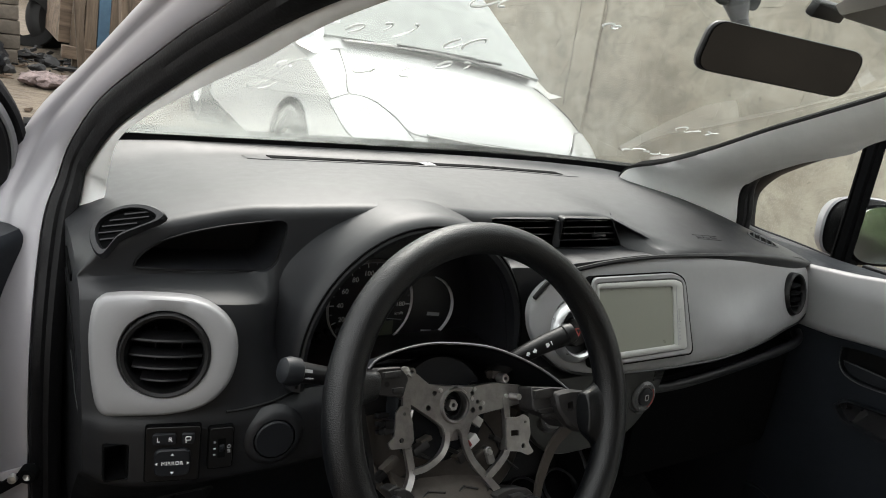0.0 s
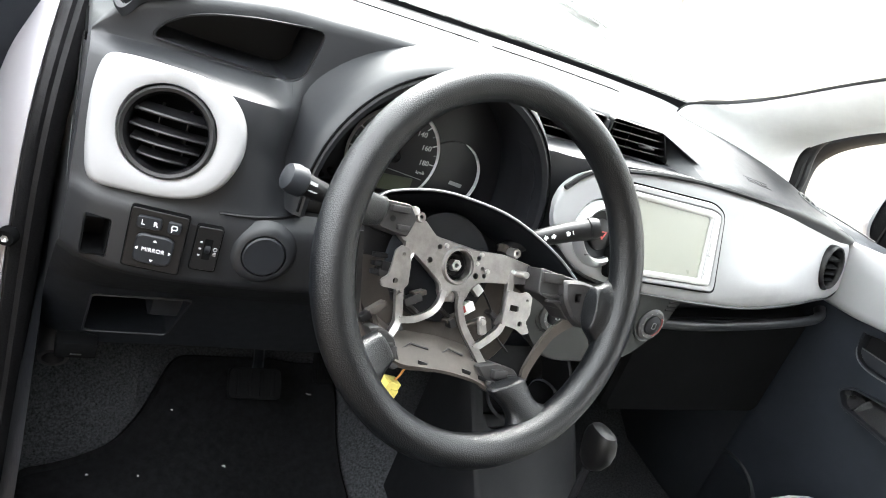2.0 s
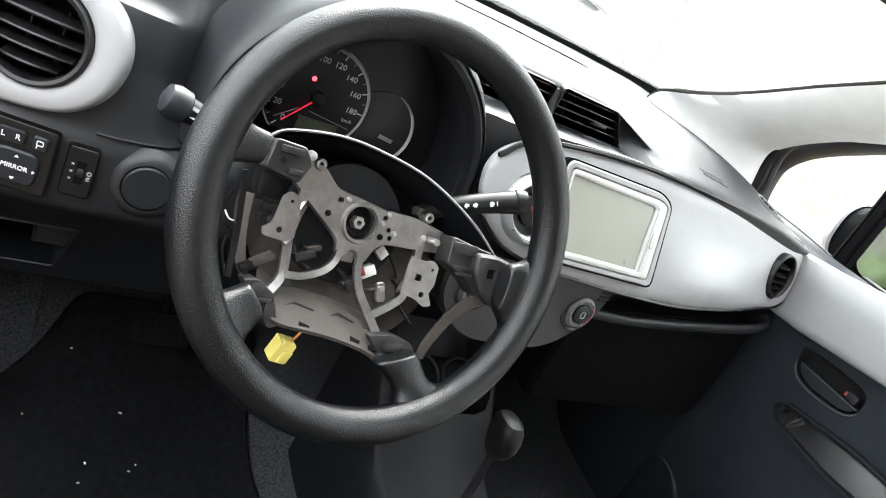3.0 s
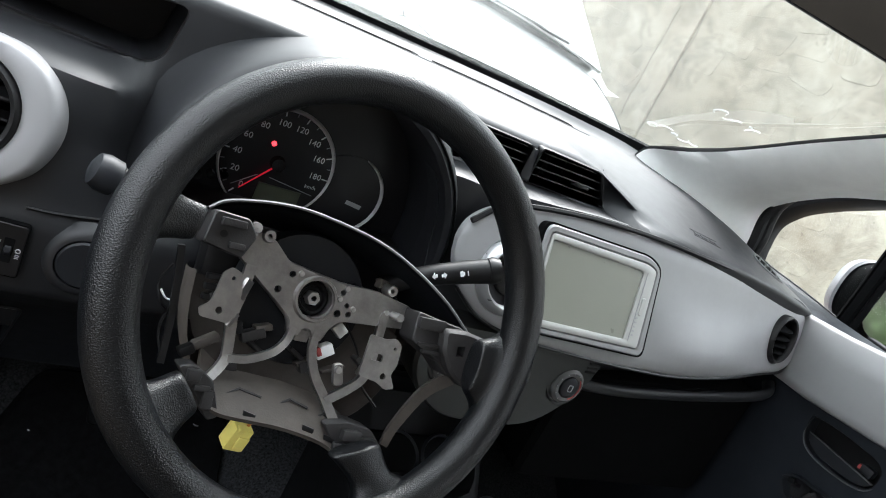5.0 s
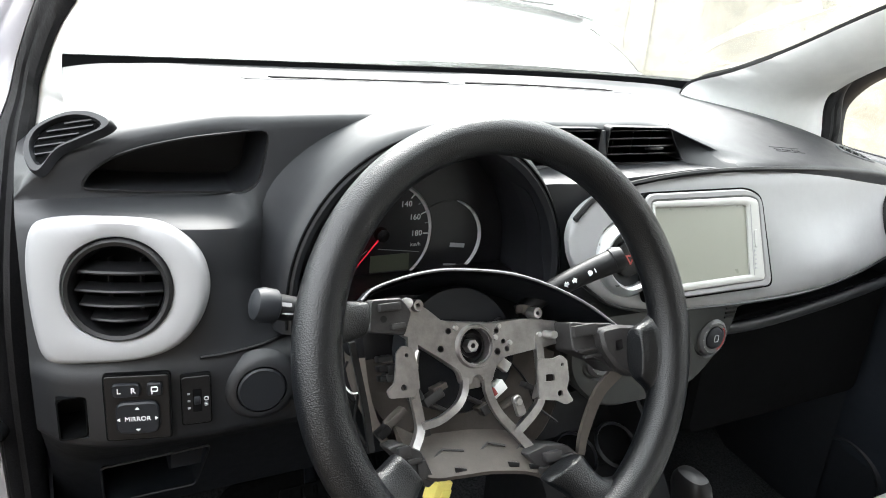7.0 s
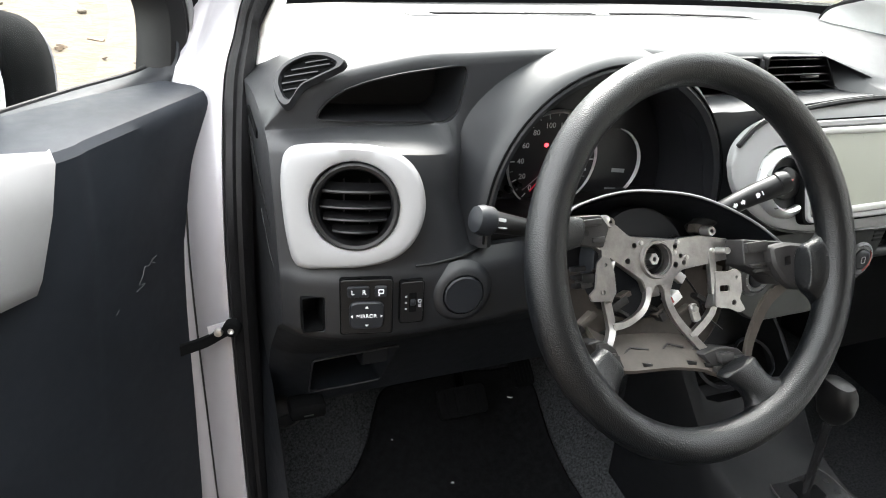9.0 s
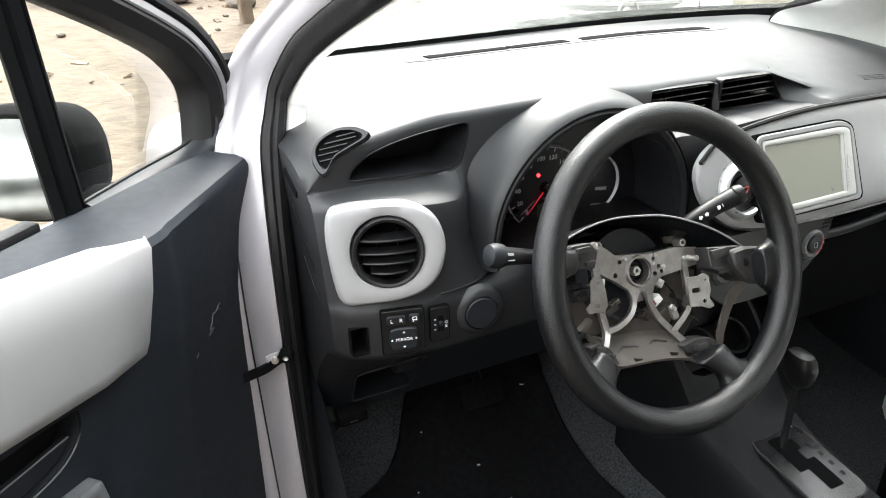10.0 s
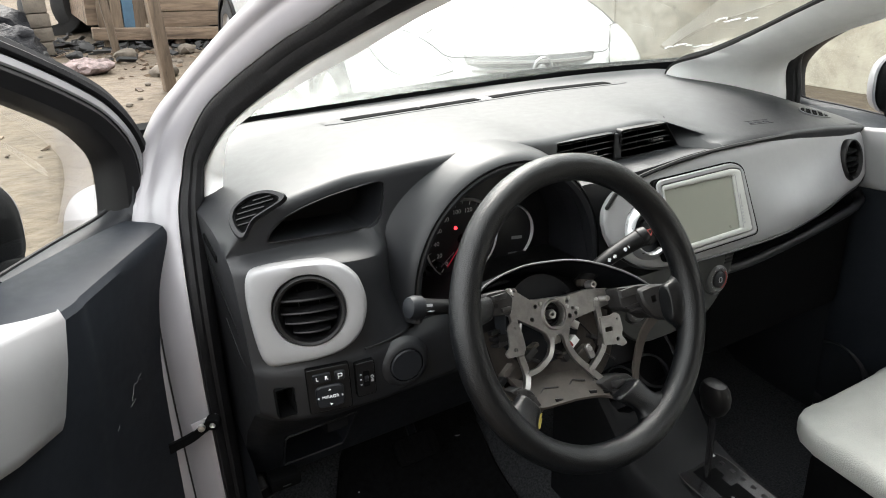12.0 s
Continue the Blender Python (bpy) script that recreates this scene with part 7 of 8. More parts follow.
part("bolt_socket", lathe([(0.0, -0.0035), (0.0042, -0.0062)], 6, pose(-0.642, 0.221, 0.811, 0, 0, -20), caps=False), ZINC, strap)
part("rivet", lathe([(0.0, -0.004), (0.0045, -0.003), (0.0055, 0.002)], 12, pose(-0.657, 0.2225, 0.808, 0, 0, -20), caps=False), ZINC, strap)
part("bracket", box((-0.651, 0.2265, 0.810), (0.034, 0.003, 0.016), pose(0, 0, 0, 0, -8), 0.0012), PAINT, strap, "painted strap bracket")

# ---- outside: yard, wall, white car, shed ----
SAND = material("sandy_ground", (0.070, 0.052, 0.034), 0.95, vary=0.22, scale=6.5, bump=0.7, bump_scale=16, second=(0.105, 0.082, 0.056))
CONCRETE = material("stained_lime_plaster", (0.40, 0.352, 0.275), 0.92, vary=0.22, scale=1.1, bump=0.25, bump_scale=26, second=(0.545, 0.512, 0.43))


def weathered(m, lo, hi, soot=(0.15, 0.14, 0.115)):
    """Blotches of damp and dirt over the plaster, and a random shade for each piece."""
    n, l = m.node_tree.nodes, m.node_tree.links
    b = n["Principled BSDF"]
    src = b.inputs["Base Color"].links[0].from_socket
    tc = n.new("ShaderNodeTexCoord")
    geo = n.new("ShaderNodeNewGeometry")
    for nd in list(n):
        if nd.bl_idname == "ShaderNodeTexNoise":
            l.new(geo.outputs["Position"], nd.inputs["Vector"])
    st = n.new("ShaderNodeTexNoise")
    st.inputs["Scale"].default_value = 2.6
    st.inputs["Detail"].default_value = 9
    st.inputs["Roughness"].default_value = 0.72
    st.inputs["Distortion"].default_value = 0.8
    l.new(geo.outputs["Position"], st.inputs["Vector"])
    mr = n.new("ShaderNodeMapRange")
    mr.inputs["From Min"].default_value, mr.inputs["From Max"].default_value = 0.44, 0.70
    mr.inputs["To Max"].default_value = 0.55
    l.new(st.outputs["Fac"], mr.inputs["Value"])
    mx = n.new("ShaderNodeMixRGB")
    mx.inputs[2].default_value = (*soot, 1)
    l.new(mr.outputs[0], mx.inputs[0])
    l.new(src, mx.inputs[1])
    # small dark pits and chips
    vo = n.new("ShaderNodeTexVoronoi")
    vo.inputs["Scale"].default_value = 9.0
    vo.inputs["Randomness"].default_value = 1.0
    wob = n.new("ShaderNodeMixRGB")
    wob.blend_type = 'ADD'
    wob.inputs[0].default_value = 0.35
    wn2 = n.new("ShaderNodeTexNoise")
    wn2.inputs["Scale"].default_value, wn2.inputs["Detail"].default_value = 5.0, 6
    l.new(geo.outputs["Position"], wn2.inputs["Vector"])
    l.new(geo.outputs["Position"], wob.inputs[1])
    l.new(wn2.outputs["Color"], wob.inputs[2])
    l.new(wob.outputs[0], vo.inputs["Vector"])
    pm = n.new("ShaderNodeMapRange")
    pm.inputs["From Min"].default_value, pm.inputs["From Max"].default_value = 0.16, 0.08
    pm.inputs["To Max"].default_value = 0.32
    l.new(vo.outputs["Distance"], pm.inputs["Value"])
    mx2 = n.new("ShaderNodeMixRGB")
    mx2.inputs[2].default_value = (0.10, 0.09, 0.07, 1)
    l.new(pm.outputs[0], mx2.inputs[0])
    l.new(mx.outputs[0], mx2.inputs[1])
    mx = mx2
    info = n.new("ShaderNodeObjectInfo")
    hsv = n.new("ShaderNodeHueSaturation")
    rv = n.new("ShaderNodeMapRange")
    rv.inputs["To Min"].default_value, rv.inputs["To Max"].default_value = lo, hi
    l.new(info.outputs["Random"], rv.inputs["Value"])
    l.new(rv.outputs[0], hsv.inputs["Value"])
    l.new(mx.outputs[0], hsv.inputs["Color"])
    l.new(hsv.outputs[0], b.inputs["Base Color"])
    return m


weathered(CONCRETE, 0.95, 0.95)
BLOCK = weathered(material("plastered_rubble_block", (0.40, 0.352, 0.275), 0.92, vary=0.22, scale=1.1, bump=0.25, bump_scale=26, second=(0.545, 0.512, 0.43)), 0.92, 1.04)
WHITEPAINT = material("white_car_paint", (0.55, 0.56, 0.55), 0.25, vary=0.03, coat=0.5)
WOOD = material("weathered_wood", (0.085, 0.056, 0.036), 0.85, vary=0.55, scale=14, bump=0.7, bump_scale=45, second=(0.20, 0.145, 0.10), grain=(0.12, 1, 1))
POSTWOOD = material("weathered_post_wood", (0.085, 0.058, 0.038), 0.85, vary=0.5, scale=16, bump=0.7, bump_scale=50, second=(0.18, 0.135, 0.095), grain=(1, 1, 0.1))
BLUEPAINT = material("faded_blue_paint", (0.05, 0.10, 0.15), 0.7, vary=0.2, scale=8)
STONE = material("rubble_stone", (0.095, 0.080, 0.063), 0.9, vary=0.3, scale=7, bump=0.5, bump_scale=40)
CLOTH = material("crumpled_rag_cloth", (0.15, 0.115, 0.11), 0.9, vary=0.6, scale=18, bump=0.8, bump_scale=25)
SACK = material("black_plastic_sack", (0.006, 0.0065, 0.008), 0.55, vary=0.4, scale=20, bump=0.8, bump_scale=30, spec=0.15)
TYRE = material("tyre_rubber", (0.02, 0.02, 0.02), 0.8, vary=0.3)
# pale base colour adds to the sky reflected in the car glass
SKYGLASS = material("sky_reflection_pale_glass", (0.20, 0.22, 0.205), 0.10, vary=0.2, spec=1.0)
MESH = material("grey_grille_mesh", (0.20, 0.205, 0.20), 0.5, vary=0.3, scale=60)
HEADLAMP = material("headlamp_glass", (0.6, 0.61, 0.6), 0.15, metal=0.3, vary=0.1, scale=20)

gb_ = bmesh.new()


def ground_z(x, y):
    """The yard falls gently to the right and rises ahead."""
    d = max(0.0, math.hypot(x, y) - 2.5)
    sx, sy = max(-12, min(12, x)), max(-6, min(14, y))
    return 0.04 - 0.064 * sx + 0.073 * sy + 0.04 * min(1, d / 3) * noise.noise(Vector((x * 0.5, y * 0.5, 0))) + 0.012 * noise.noise(Vector((x * 3, y * 3, 4)))


coords = [-400, -120, -50, -25] + [-14 + 0.45 * i for i in range(80)] + [26, 50, 120, 400]
add_loft(gb_, [[Vector((x, y, ground_z(x, y))) for x in coords] for y in coords])
tagged(link_mesh("ground", gb_, SAND), "sandy dirt yard with scattered rubble", "ground", kind="structure")

# block wall: courses with recessed joints
wall = tagged(link_mesh("wall_east", box((0, 0, 1.3), (0.2, 34.0, 4.2)), CONCRETE), "stained concrete block wall", "wall", kind="structure")
wall.matrix_basis = pose(6.15, 4.6, 0, 0, 0, 20)


# rubble blocks of uneven size, bedded almost flush in the plaster
random.seed(8)
SHAPES = []
for k in range(10):
    bmv = bmesh.new()
    w_, h_ = random.uniform(0.13, 0.27), random.uniform(0.07, 0.13)
    ol = rounded([(-w_ + random.uniform(-0.04, 0.04), -h_ + random.uniform(-0.03, 0.03)), (w_ + random.uniform(-0.04, 0.04), -h_ + random.uniform(-0.03, 0.03)), (w_ + random.uniform(-0.05, 0.05), h_ + random.uniform(-0.03, 0.03)), (-w_ + random.uniform(-0.05, 0.05), h_ + random.uniform(-0.03, 0.03))], random.uniform(0.03, 0.08), 3)
    add_prism(bmv, ol, 0.0, 0.05, 0.0025, at=pose(0, 0, 0, 0, 0, -90))
    SHAPES.append(bmv)
first = [part("wall_block", b, BLOCK, wall, sharp=15) for b in SHAPES]
count = 0
for row_ in range(12):
    for col_ in range(23):
        y_, z_ = -0.6 + 0.46 * col_ + 0.23 * (row_ % 2) + random.uniform(-0.11, 0.11), -0.08 + 0.235 * row_ + random.uniform(-0.06, 0.06)
        if abs(y_ - 1.75) < 0.36:
            continue
        if count < len(first):
            o = first[count]
        else:
            o = bpy.data.objects.new("wall_block", first[random.randrange(len(first))].data)
            scene.collection.objects.link(o)
            o.parent = wall
        count += 1
        o.matrix_basis = pose(-0.1012 - 0.00018 * ((count * 11) % 29), y_, z_, random.uniform(-14, 14), 0, 0)
part("wall_pier", box((-0.115, 1.75, 1.3), (0.06, 0.30, 4.2), bevel=0.012), CONCRETE, wall, "pale plastered pier")
for k, (y_, r_) in enumerate(((1.59, 0.0018), (1.915, 0.0022))):
    part("crack", tube([Vector((-0.118 + 0.004 * random.random(), y_ + 0.05 * noise.noise(Vector((k * 5.0, z * 2.3, 0))), z)) for z in [-0.4 + 0.07 * i for i in range(50)]], r_, 5), STONE, wall, "rough crack beside the pier")


def stone(name, c, r, seed, label, mat=None, flat=0.7):
    bm = bmesh.new()
    bmesh.ops.create_icosphere(bm, subdivisions=3 if mat is not None else 2, radius=1.0)
    for v in bm.verts:
        k = 1 + 0.35 * noise.noise(v.co * 1.3 + Vector((seed * 3.1, 0, 0)))
        v.co = Vector((v.co.x * r * k * 1.2, v.co.y * r * k, v.co.z * r * k * flat)) + Vector(c)
    if mat is not None:
        for v in bm.verts:
            v.co += Vector((noise.noise(v.co * 22), noise.noise(v.co * 22 + Vector((9, 0, 0))), noise.noise(v.co * 22 + Vector((0, 9, 0))))) * r * 0.22
    return tagged(link_mesh(name, bm, mat or STONE, sharp=40), label, name.replace("_", " "))


# ---- white car in front ----
WC = pose(1.591, 2.556, 0.133, 4.2, 3.65, -2.75)
white_car = thing("parked_car", "white hatchback parked nose on, with marker on its bonnet", "car", at=WC)
# local: y runs from the nose back, x across
hull = []
for y, zb, zt, w, crown in ((-0.02, 0.34, 0.52, 0.62, 0.01), (0.02, 0.26, 0.64, 0.74, 0.02), (0.12, 0.22, 0.74, 0.83, 0.03), (0.30, 0.22, 0.82, 0.87, 0.05), (0.5, 0.24, 0.90, 0.885, 0.06), (0.80, 0.25, 0.985, 0.89, 0.06), (1.6, 0.25, 1.04, 0.89, 0.05), (2.6, 0.25, 1.06, 0.89, 0.05), (3.6, 0.25, 1.05, 0.88, 0.05), (4.1, 0.30, 1.00, 0.84, 0.04), (4.25, 0.40, 0.90, 0.78, 0.03)):
    row = []
    for j in range(17):
        u = -1 + 2 * j / 16
        row.append(Vector((w * u * (1.0 if abs(u) < 0.99 else 0.97), y, zt + crown * (1 - u * u) - 0.06 * abs(u) ** 8)))
    row += [Vector((w, y, (zb + zt) / 2)), Vector((w * 0.97, y, zb)), Vector((-w * 0.97, y, zb)), Vector((-w, y, (zb + zt) / 2))]
    hull.append(row)
part("body", loft(hull, ring=True, caps=True), WHITEPAINT, white_car, sharp=50)
cab = []
for y, zt, w in ((0.78, 1.00, 0.83), (0.90, 1.08, 0.80), (1.60, 1.50, 0.68), (2.0, 1.59, 0.66), (2.9, 1.60, 0.64), (3.6, 1.52, 0.64), (4.0, 1.05, 0.72)):
    cab.append([Vector((-w - 0.1, y, 0.98)), Vector((-w, y, zt - 0.05)), Vector((-w * 0.85, y, zt)), Vector((0, y, zt + 0.03)), Vector((w * 0.85, y, zt)), Vector((w, y, zt - 0.05)), Vector((w + 0.1, y, 0.98))])
part("cabin", loft(cab), WHITEPAINT, white_car, sharp=30)
wsc = []
for f in (0.0, 0.5, 1.0):
    wsc.append([Vector((u * (0.76 - 0.15 * f), 0.83 + 0.75 * f + 0.03 * u * u - 0.05 * (1 - u * u), 1.055 + 0.45 * f + 0.03 * (1 - u * u))) for u in [-1 + i / 6 for i in range(13)]])
cowl = [[Vector((u * 0.74, 0.800 + dy - 0.05 * (1 - u * u), 1.036 + dz * (1 - 0.7 * u * u) + 0.045 * (1 - u * u))) for dy, dz in ((-0.01, 0.0), (0.0, 0.008), (0.05, 0.014), (0.07, 0.0))] for u in [-0.9 + 0.9 * i / 8 for i in range(17)]]
part("cowl_grille", loft(cowl, ring=True, caps=True), GREYBLOCK, white_car, "dark cowl grille below the windscreen")
part("windscreen", loft(wsc + [[p + Vector((0, 0.02, -0.02)) for p in r] for r in reversed(wsc)], loop=True), SKYGLASS, white_car, "windscreen with the sky's reflection in its pale colour")
for sx in (-1, 1):
    part("side_window", loft([[Vector((sx * 0.815, 1.35, 1.06)), Vector((sx * 0.90, 3.5, 1.06))], [Vector((sx * 0.70, 1.95, 1.46)), Vector((sx * 0.70, 3.4, 1.46))], [Vector((sx * 0.68, 1.95, 1.46)), Vector((sx * 0.68, 3.4, 1.46))], [Vector((sx * 0.79, 1.35, 1.06)), Vector((sx * 0.87, 3.5, 1.06))]], loop=True), SKYGLASS, white_car)
    hl = []
    top_ = spline([Vector((sx * x, y, z)) for x, y, z in ((0.50, 0.03, 0.685), (0.58, 0.13, 0.765), (0.67, 0.25, 0.815), (0.77, 0.31, 0.818), (0.852, 0.36, 0.765))], 5)
    low_ = spline([Vector((sx * x, y, z)) for x, y, z in ((0.50, 0.015, 0.650), (0.60, 0.025, 0.625), (0.71, 0.055, 0.620), (0.815, 0.12, 0.655), (0.850, 0.33, 0.745))], 5)
    out_ = Vector((sx * 0.004, -0.007, 0.006))
    for a, b in zip(top_, low_):
        wide = (a - b).length
        hl.append([a + out_] + [a.lerp(b, f) + out_ + Vector((sx * 0.06, -0.22, 0.16)) * wide * f * (1 - f) for f in (0.25, 0.5, 0.75)] + [b + out_, b - out_ * 4, a - out_ * 4])
    part("headlight_edge", tube([p + out_ for p in top_ + list(reversed(low_))], 0.0032, 5, closed=True), CHIN, white_car, "dark shut line round the headlight")
    part("headlight", loft(hl, ring=True, caps=True), HEADLAMP, white_car, "clear swept headlight")
    for wy in (0.78, 3.45):
        wh = part("wheel", lathe([(0.20, -0.10), (0.29, -0.10), (0.315, -0.06), (0.315, 0.08), (0.28, 0.10), (0.20, 0.10)], 32, caps=False), TYRE, white_car, matrix=pose(sx * 0.80, wy, 0.315, 0, 0, 90))
        part("rim", lathe([(0.0, -0.06), (0.06, -0.085), (0.19, -0.07), (0.205, -0.10), (0.205, 0.10), (0.19, 0.07), (0.06, 0.085), (0.0, 0.06)], 28, caps=False), SATIN, wh)
        part("wheel_arch", lathe([(0.33, -0.105), (0.375, -0.105), (0.375, 0.105), (0.33, 0.105)], 36, pose(sx * 0.80, wy, 0.315, 0, 0, 90), caps=False), BLACK, white_car)
    if sx < 0:
        part("door_mirror", box((sx * 0.98, 1.25, 1.08), (0.20, 0.12, 0.15), bevel=0.04), WHITEPAINT, white_car)
    part("wiper", tube([(sx * 0.10 - 0.25, 0.775, 1.085), (sx * 0.10 + 0.30, 0.80, 1.10)], 0.008, 6), BLACK, white_car)
for k in range(3):
    rw = [[Vector((u * (0.40 - 0.01 * k), -0.045 + 0.06 * u * u, 0.605 + 0.042 * k + dz)) for dz in (-0.006, 0.006)] + [Vector((u * 0.40, -0.01 + 0.06 * u * u, 0.605 + 0.042 * k + dz)) for dz in (0.006, -0.006)] for u in [-1 + i / 6 for i in range(13)]]
    part("grille_bar", loft(rw, ring=True, caps=True), SATIN, white_car, "silver grille bar")
part("grille", loft([[Vector((u * 0.41, -0.02 + 0.06 * u * u, z)) for z in (0.575, 0.72)] + [Vector((u * 0.41, 0.03 + 0.06 * u * u, z)) for z in (0.72, 0.575)] for u in [-1 + i / 6 for i in range(13)]], ring=True, caps=True), MESH, white_car, "grey mesh grille")
part("emblem", frame_ring(circle(0.062, 28, 0, 0.655), circle(0.053, 28, 0, 0.655), -0.066, -0.05), SATIN, white_car, "round silver emblem")
part("emblem_disc", lathe([(0.0, -0.06), (0.02, -0.058), (0.025, -0.045)], 16, pose(0, 0, 0.655), caps=False), SATIN, white_car)
part("lower_intake", box((0, 0.01, 0.38), (0.9, 0.06, 0.12), bevel=0.02), DARK, white_car)
part("plate", box((0, -0.03, 0.48), (0.50, 0.02, 0.11), bevel=0.004), WHITE, white_car)
half = [(0.69, 0.80, 1.004), (0.735, 0.51, 0.916), (0.768, 0.33, 0.828), (0.67, 0.252, 0.822), (0.58, 0.13, 0.772), (0.50, 0.055, 0.715), (0.30, 0.028, 0.715)]
part("bonnet_seam", tube(spline([(-x, y, z) for x, y, z in half] + [(0.0, 0.022, 0.72)] + list(reversed(half)), 6), 0.0032, 5), GREYBLOCK, white_car)

# own bonnet
bon = []
for y, z in ((0.60, 1.045), (0.75, 1.04), (0.95, 1.00), (1.15, 0.93), (1.3, 0.83), (1.38, 0.70)):
    bon.append([Vector((x * (1 - 0.10 * max(0, y - 0.7)), y - 0.10 * (x / 0.7) ** 2, z - 0.07 * (x / 0.7) ** 2)) for x in [-0.72 + 1.44 * i / 20 for i in range(21)]])
tagged(link_mesh("bonnet", loft(bon + [[p + Vector((0, 0, -0.03)) for p in r] for r in reversed(bon)], loop=True), PAINT), "silver bonnet of the car", "bonnet", kind="structure")
for sx in (-1, 1):
    fe = []
    ctl = [[Vector((sx * (x + dx), y, zt + dz)) for dx, dz in ((-0.13, 0.028), (-0.06, 0.018), (-0.02, -0.012), (0.0, -0.09), (0.004, -0.22), (-0.01, -0.45), (-0.03, -0.66))] for y, zt, x in ((0.33, 1.02, 0.735), (0.6, 1.005, 0.755), (0.9, 0.955, 0.760), (1.15, 0.88, 0.73), (1.32, 0.74, 0.63))]
    cols = [spline([row[k] for row in ctl], 6) for k in range(7)]
    for r in range(len(cols[0])):
        fe.append(spline([c[r] for c in cols], 4))
    tagged(link_mesh("front_wing", loft(fe + [[p + Vector((-sx * 0.02, 0, -0.02)) for p in r] for r in reversed(fe)], loop=True), PAINT), "silver front wing", "car body", kind="structure")

# outer rear panels and wheels of the silver car
for sx in (-1, 1):
    y1 = -1.25 if sx < 0 else -0.97
    qp = []
    for y, bulge in ((y1, 0.0), ((y1 - 2.0) / 2, 0.03), (-1.8, 0.03), (-2.12, -0.02)):
        qp.append([Vector((sx * (x + bulge), y, z)) for x, z in ((0.60, 1.46), (0.645, 1.25), (0.70, 1.03), (0.735, 0.80), (0.72, 0.45), (0.66, 0.33))])
    tagged(link_mesh("rear_wing", loft(qp + [[p + Vector((-sx * 0.015, 0, 0)) for p in r] for r in reversed(qp)], loop=True), PAINT), "silver rear wing of the car", "car body", kind="structure")
    for wy in (0.86, -1.62):
        gz = 0.04 - 0.064 * sx * 0.66 + 0.073 * wy
        wt = tagged(link_mesh("road_wheel", lathe([(0.18, -0.09), (0.265, -0.09), (0.285, -0.06), (0.285, 0.06), (0.265, 0.09), (0.18, 0.09)], 28, caps=False), TYRE), "black tyre of the silver car", "wheel", kind="structure")
        wt.matrix_basis = pose(sx * 0.63, wy, gz + 0.28, 0, 0, 90)
        part("rim", lathe([(0.0, -0.05), (0.06, -0.075), (0.17, -0.06), (0.185, -0.088), (0.185, 0.088), (0.17, 0.06), (0.06, 0.075), (0.0, 0.05)], 24, caps=False), SATIN, wt)

# ---- wooden shed, posts and rubble ahead to the left ----
def on_ground(x, y, dz=0.0):
    return (x, y, ground_z(x, y) + dz)


shed = thing("wooden_shed", "weathered plank shed raised on short stilts", "shed", at=pose(*on_ground(0.10, 7.7), 3, 3, 2))
random.seed(3)
for k in range(7):
    part("plank", box((0.98, 0.0, 0.27 + 0.155 * k), (1.10, 0.04, 0.15), pose(0, 0, 0, 0, random.uniform(-1.2, 1.2)), 0.006), WOOD, shed)
for k in range(4):
    part("door_board", box((-0.02 + 0.115 * k, -0.02, 0.75), (0.108, 0.04, 1.15), pose(0, 0, 0, 0, random.uniform(-1, 1)), 0.005), BLUEPAINT if k == 2 else POSTWOOD, shed, "faded blue board" if k == 2 else "")
part("wall", box((0.7, 0.8, 0.85), (1.75, 1.5, 1.25)), WOOD, shed)
part("sill_beam", box((0.72, -0.05, 0.13), (1.75, 0.12, 0.12), pose(0, 0, 0, 0, 1.5), 0.01), WOOD, shed)
for k in range(3):
    part("stilt", box((0.0 + 0.7 * k, 0.0, 0.02), (0.10, 0.10, 0.34), bevel=0.01), POSTWOOD, shed)
tagged(link_mesh("timber_post", box(on_ground(0.22, 5.45, 0.85), (0.095, 0.085, 2.0), pose(0, 0, 0, 4, -3, 10), 0.01), POSTWOOD), "rough upright timber post set in the yard", "post")
tagged(link_mesh("timber_post", box(on_ground(0.06, 7.2, 0.65), (0.07, 0.07, 1.5), pose(0, 0, 0, 3, -4), 0.01), POSTWOOD), "thin leaning timber post beside the shed", "post")
random.seed(21)
for k in range(70):
    x, y = random.uniform(-2.6, 0.6), random.uniform(1.9, 8.5)
    if x > -0.4 and y < 4.2:
        x -= 1.6
    r = random.choice((0.012, 0.018, 0.022, 0.03))
    stone("stone", on_ground(x, y, r * 0.3), r, k, "small stone lying on sandy ground")
stone("boulder", on_ground(0.34, 6.15, 0.04), 0.10, 77, "rounded stone behind the timber post")
stone("boulder", on_ground(0.16, 7.05, 0.04), 0.09, 78, "rounded stone below the shed")
stone("boulder", on_ground(0.75, 7.2, 0.04), 0.08, 79, "rounded stone below the shed")
for k in range(7):
    a = k * 0.9
    stone("rag", on_ground(-0.22 + 0.13 * math.cos(a) * (k > 0), 6.5 + 0.10 * math.sin(a) * (k > 0), 0.05), 0.085, 80 + k, "crumpled pinkish rag on a heap", CLOTH, 0.6)["group"] = "heap of rags"
for k in range(3):
    ty = tagged(link_mesh("old_tyre", lathe([(0.20, -0.09), (0.30, -0.09), (0.33, -0.05), (0.33, 0.05), (0.30, 0.09), (0.20, 0.09)], 28, caps=False), TYRE), "worn black tyre leaning by the shed", "tyre", group="old tyres")
    ty.matrix_basis = pose(*on_ground(-0.30 + 0.28 * k, 8.9 + 0.25 * k, 0.30), 0, 12, 20 + 25 * k)
pier_bm = bmesh.new()
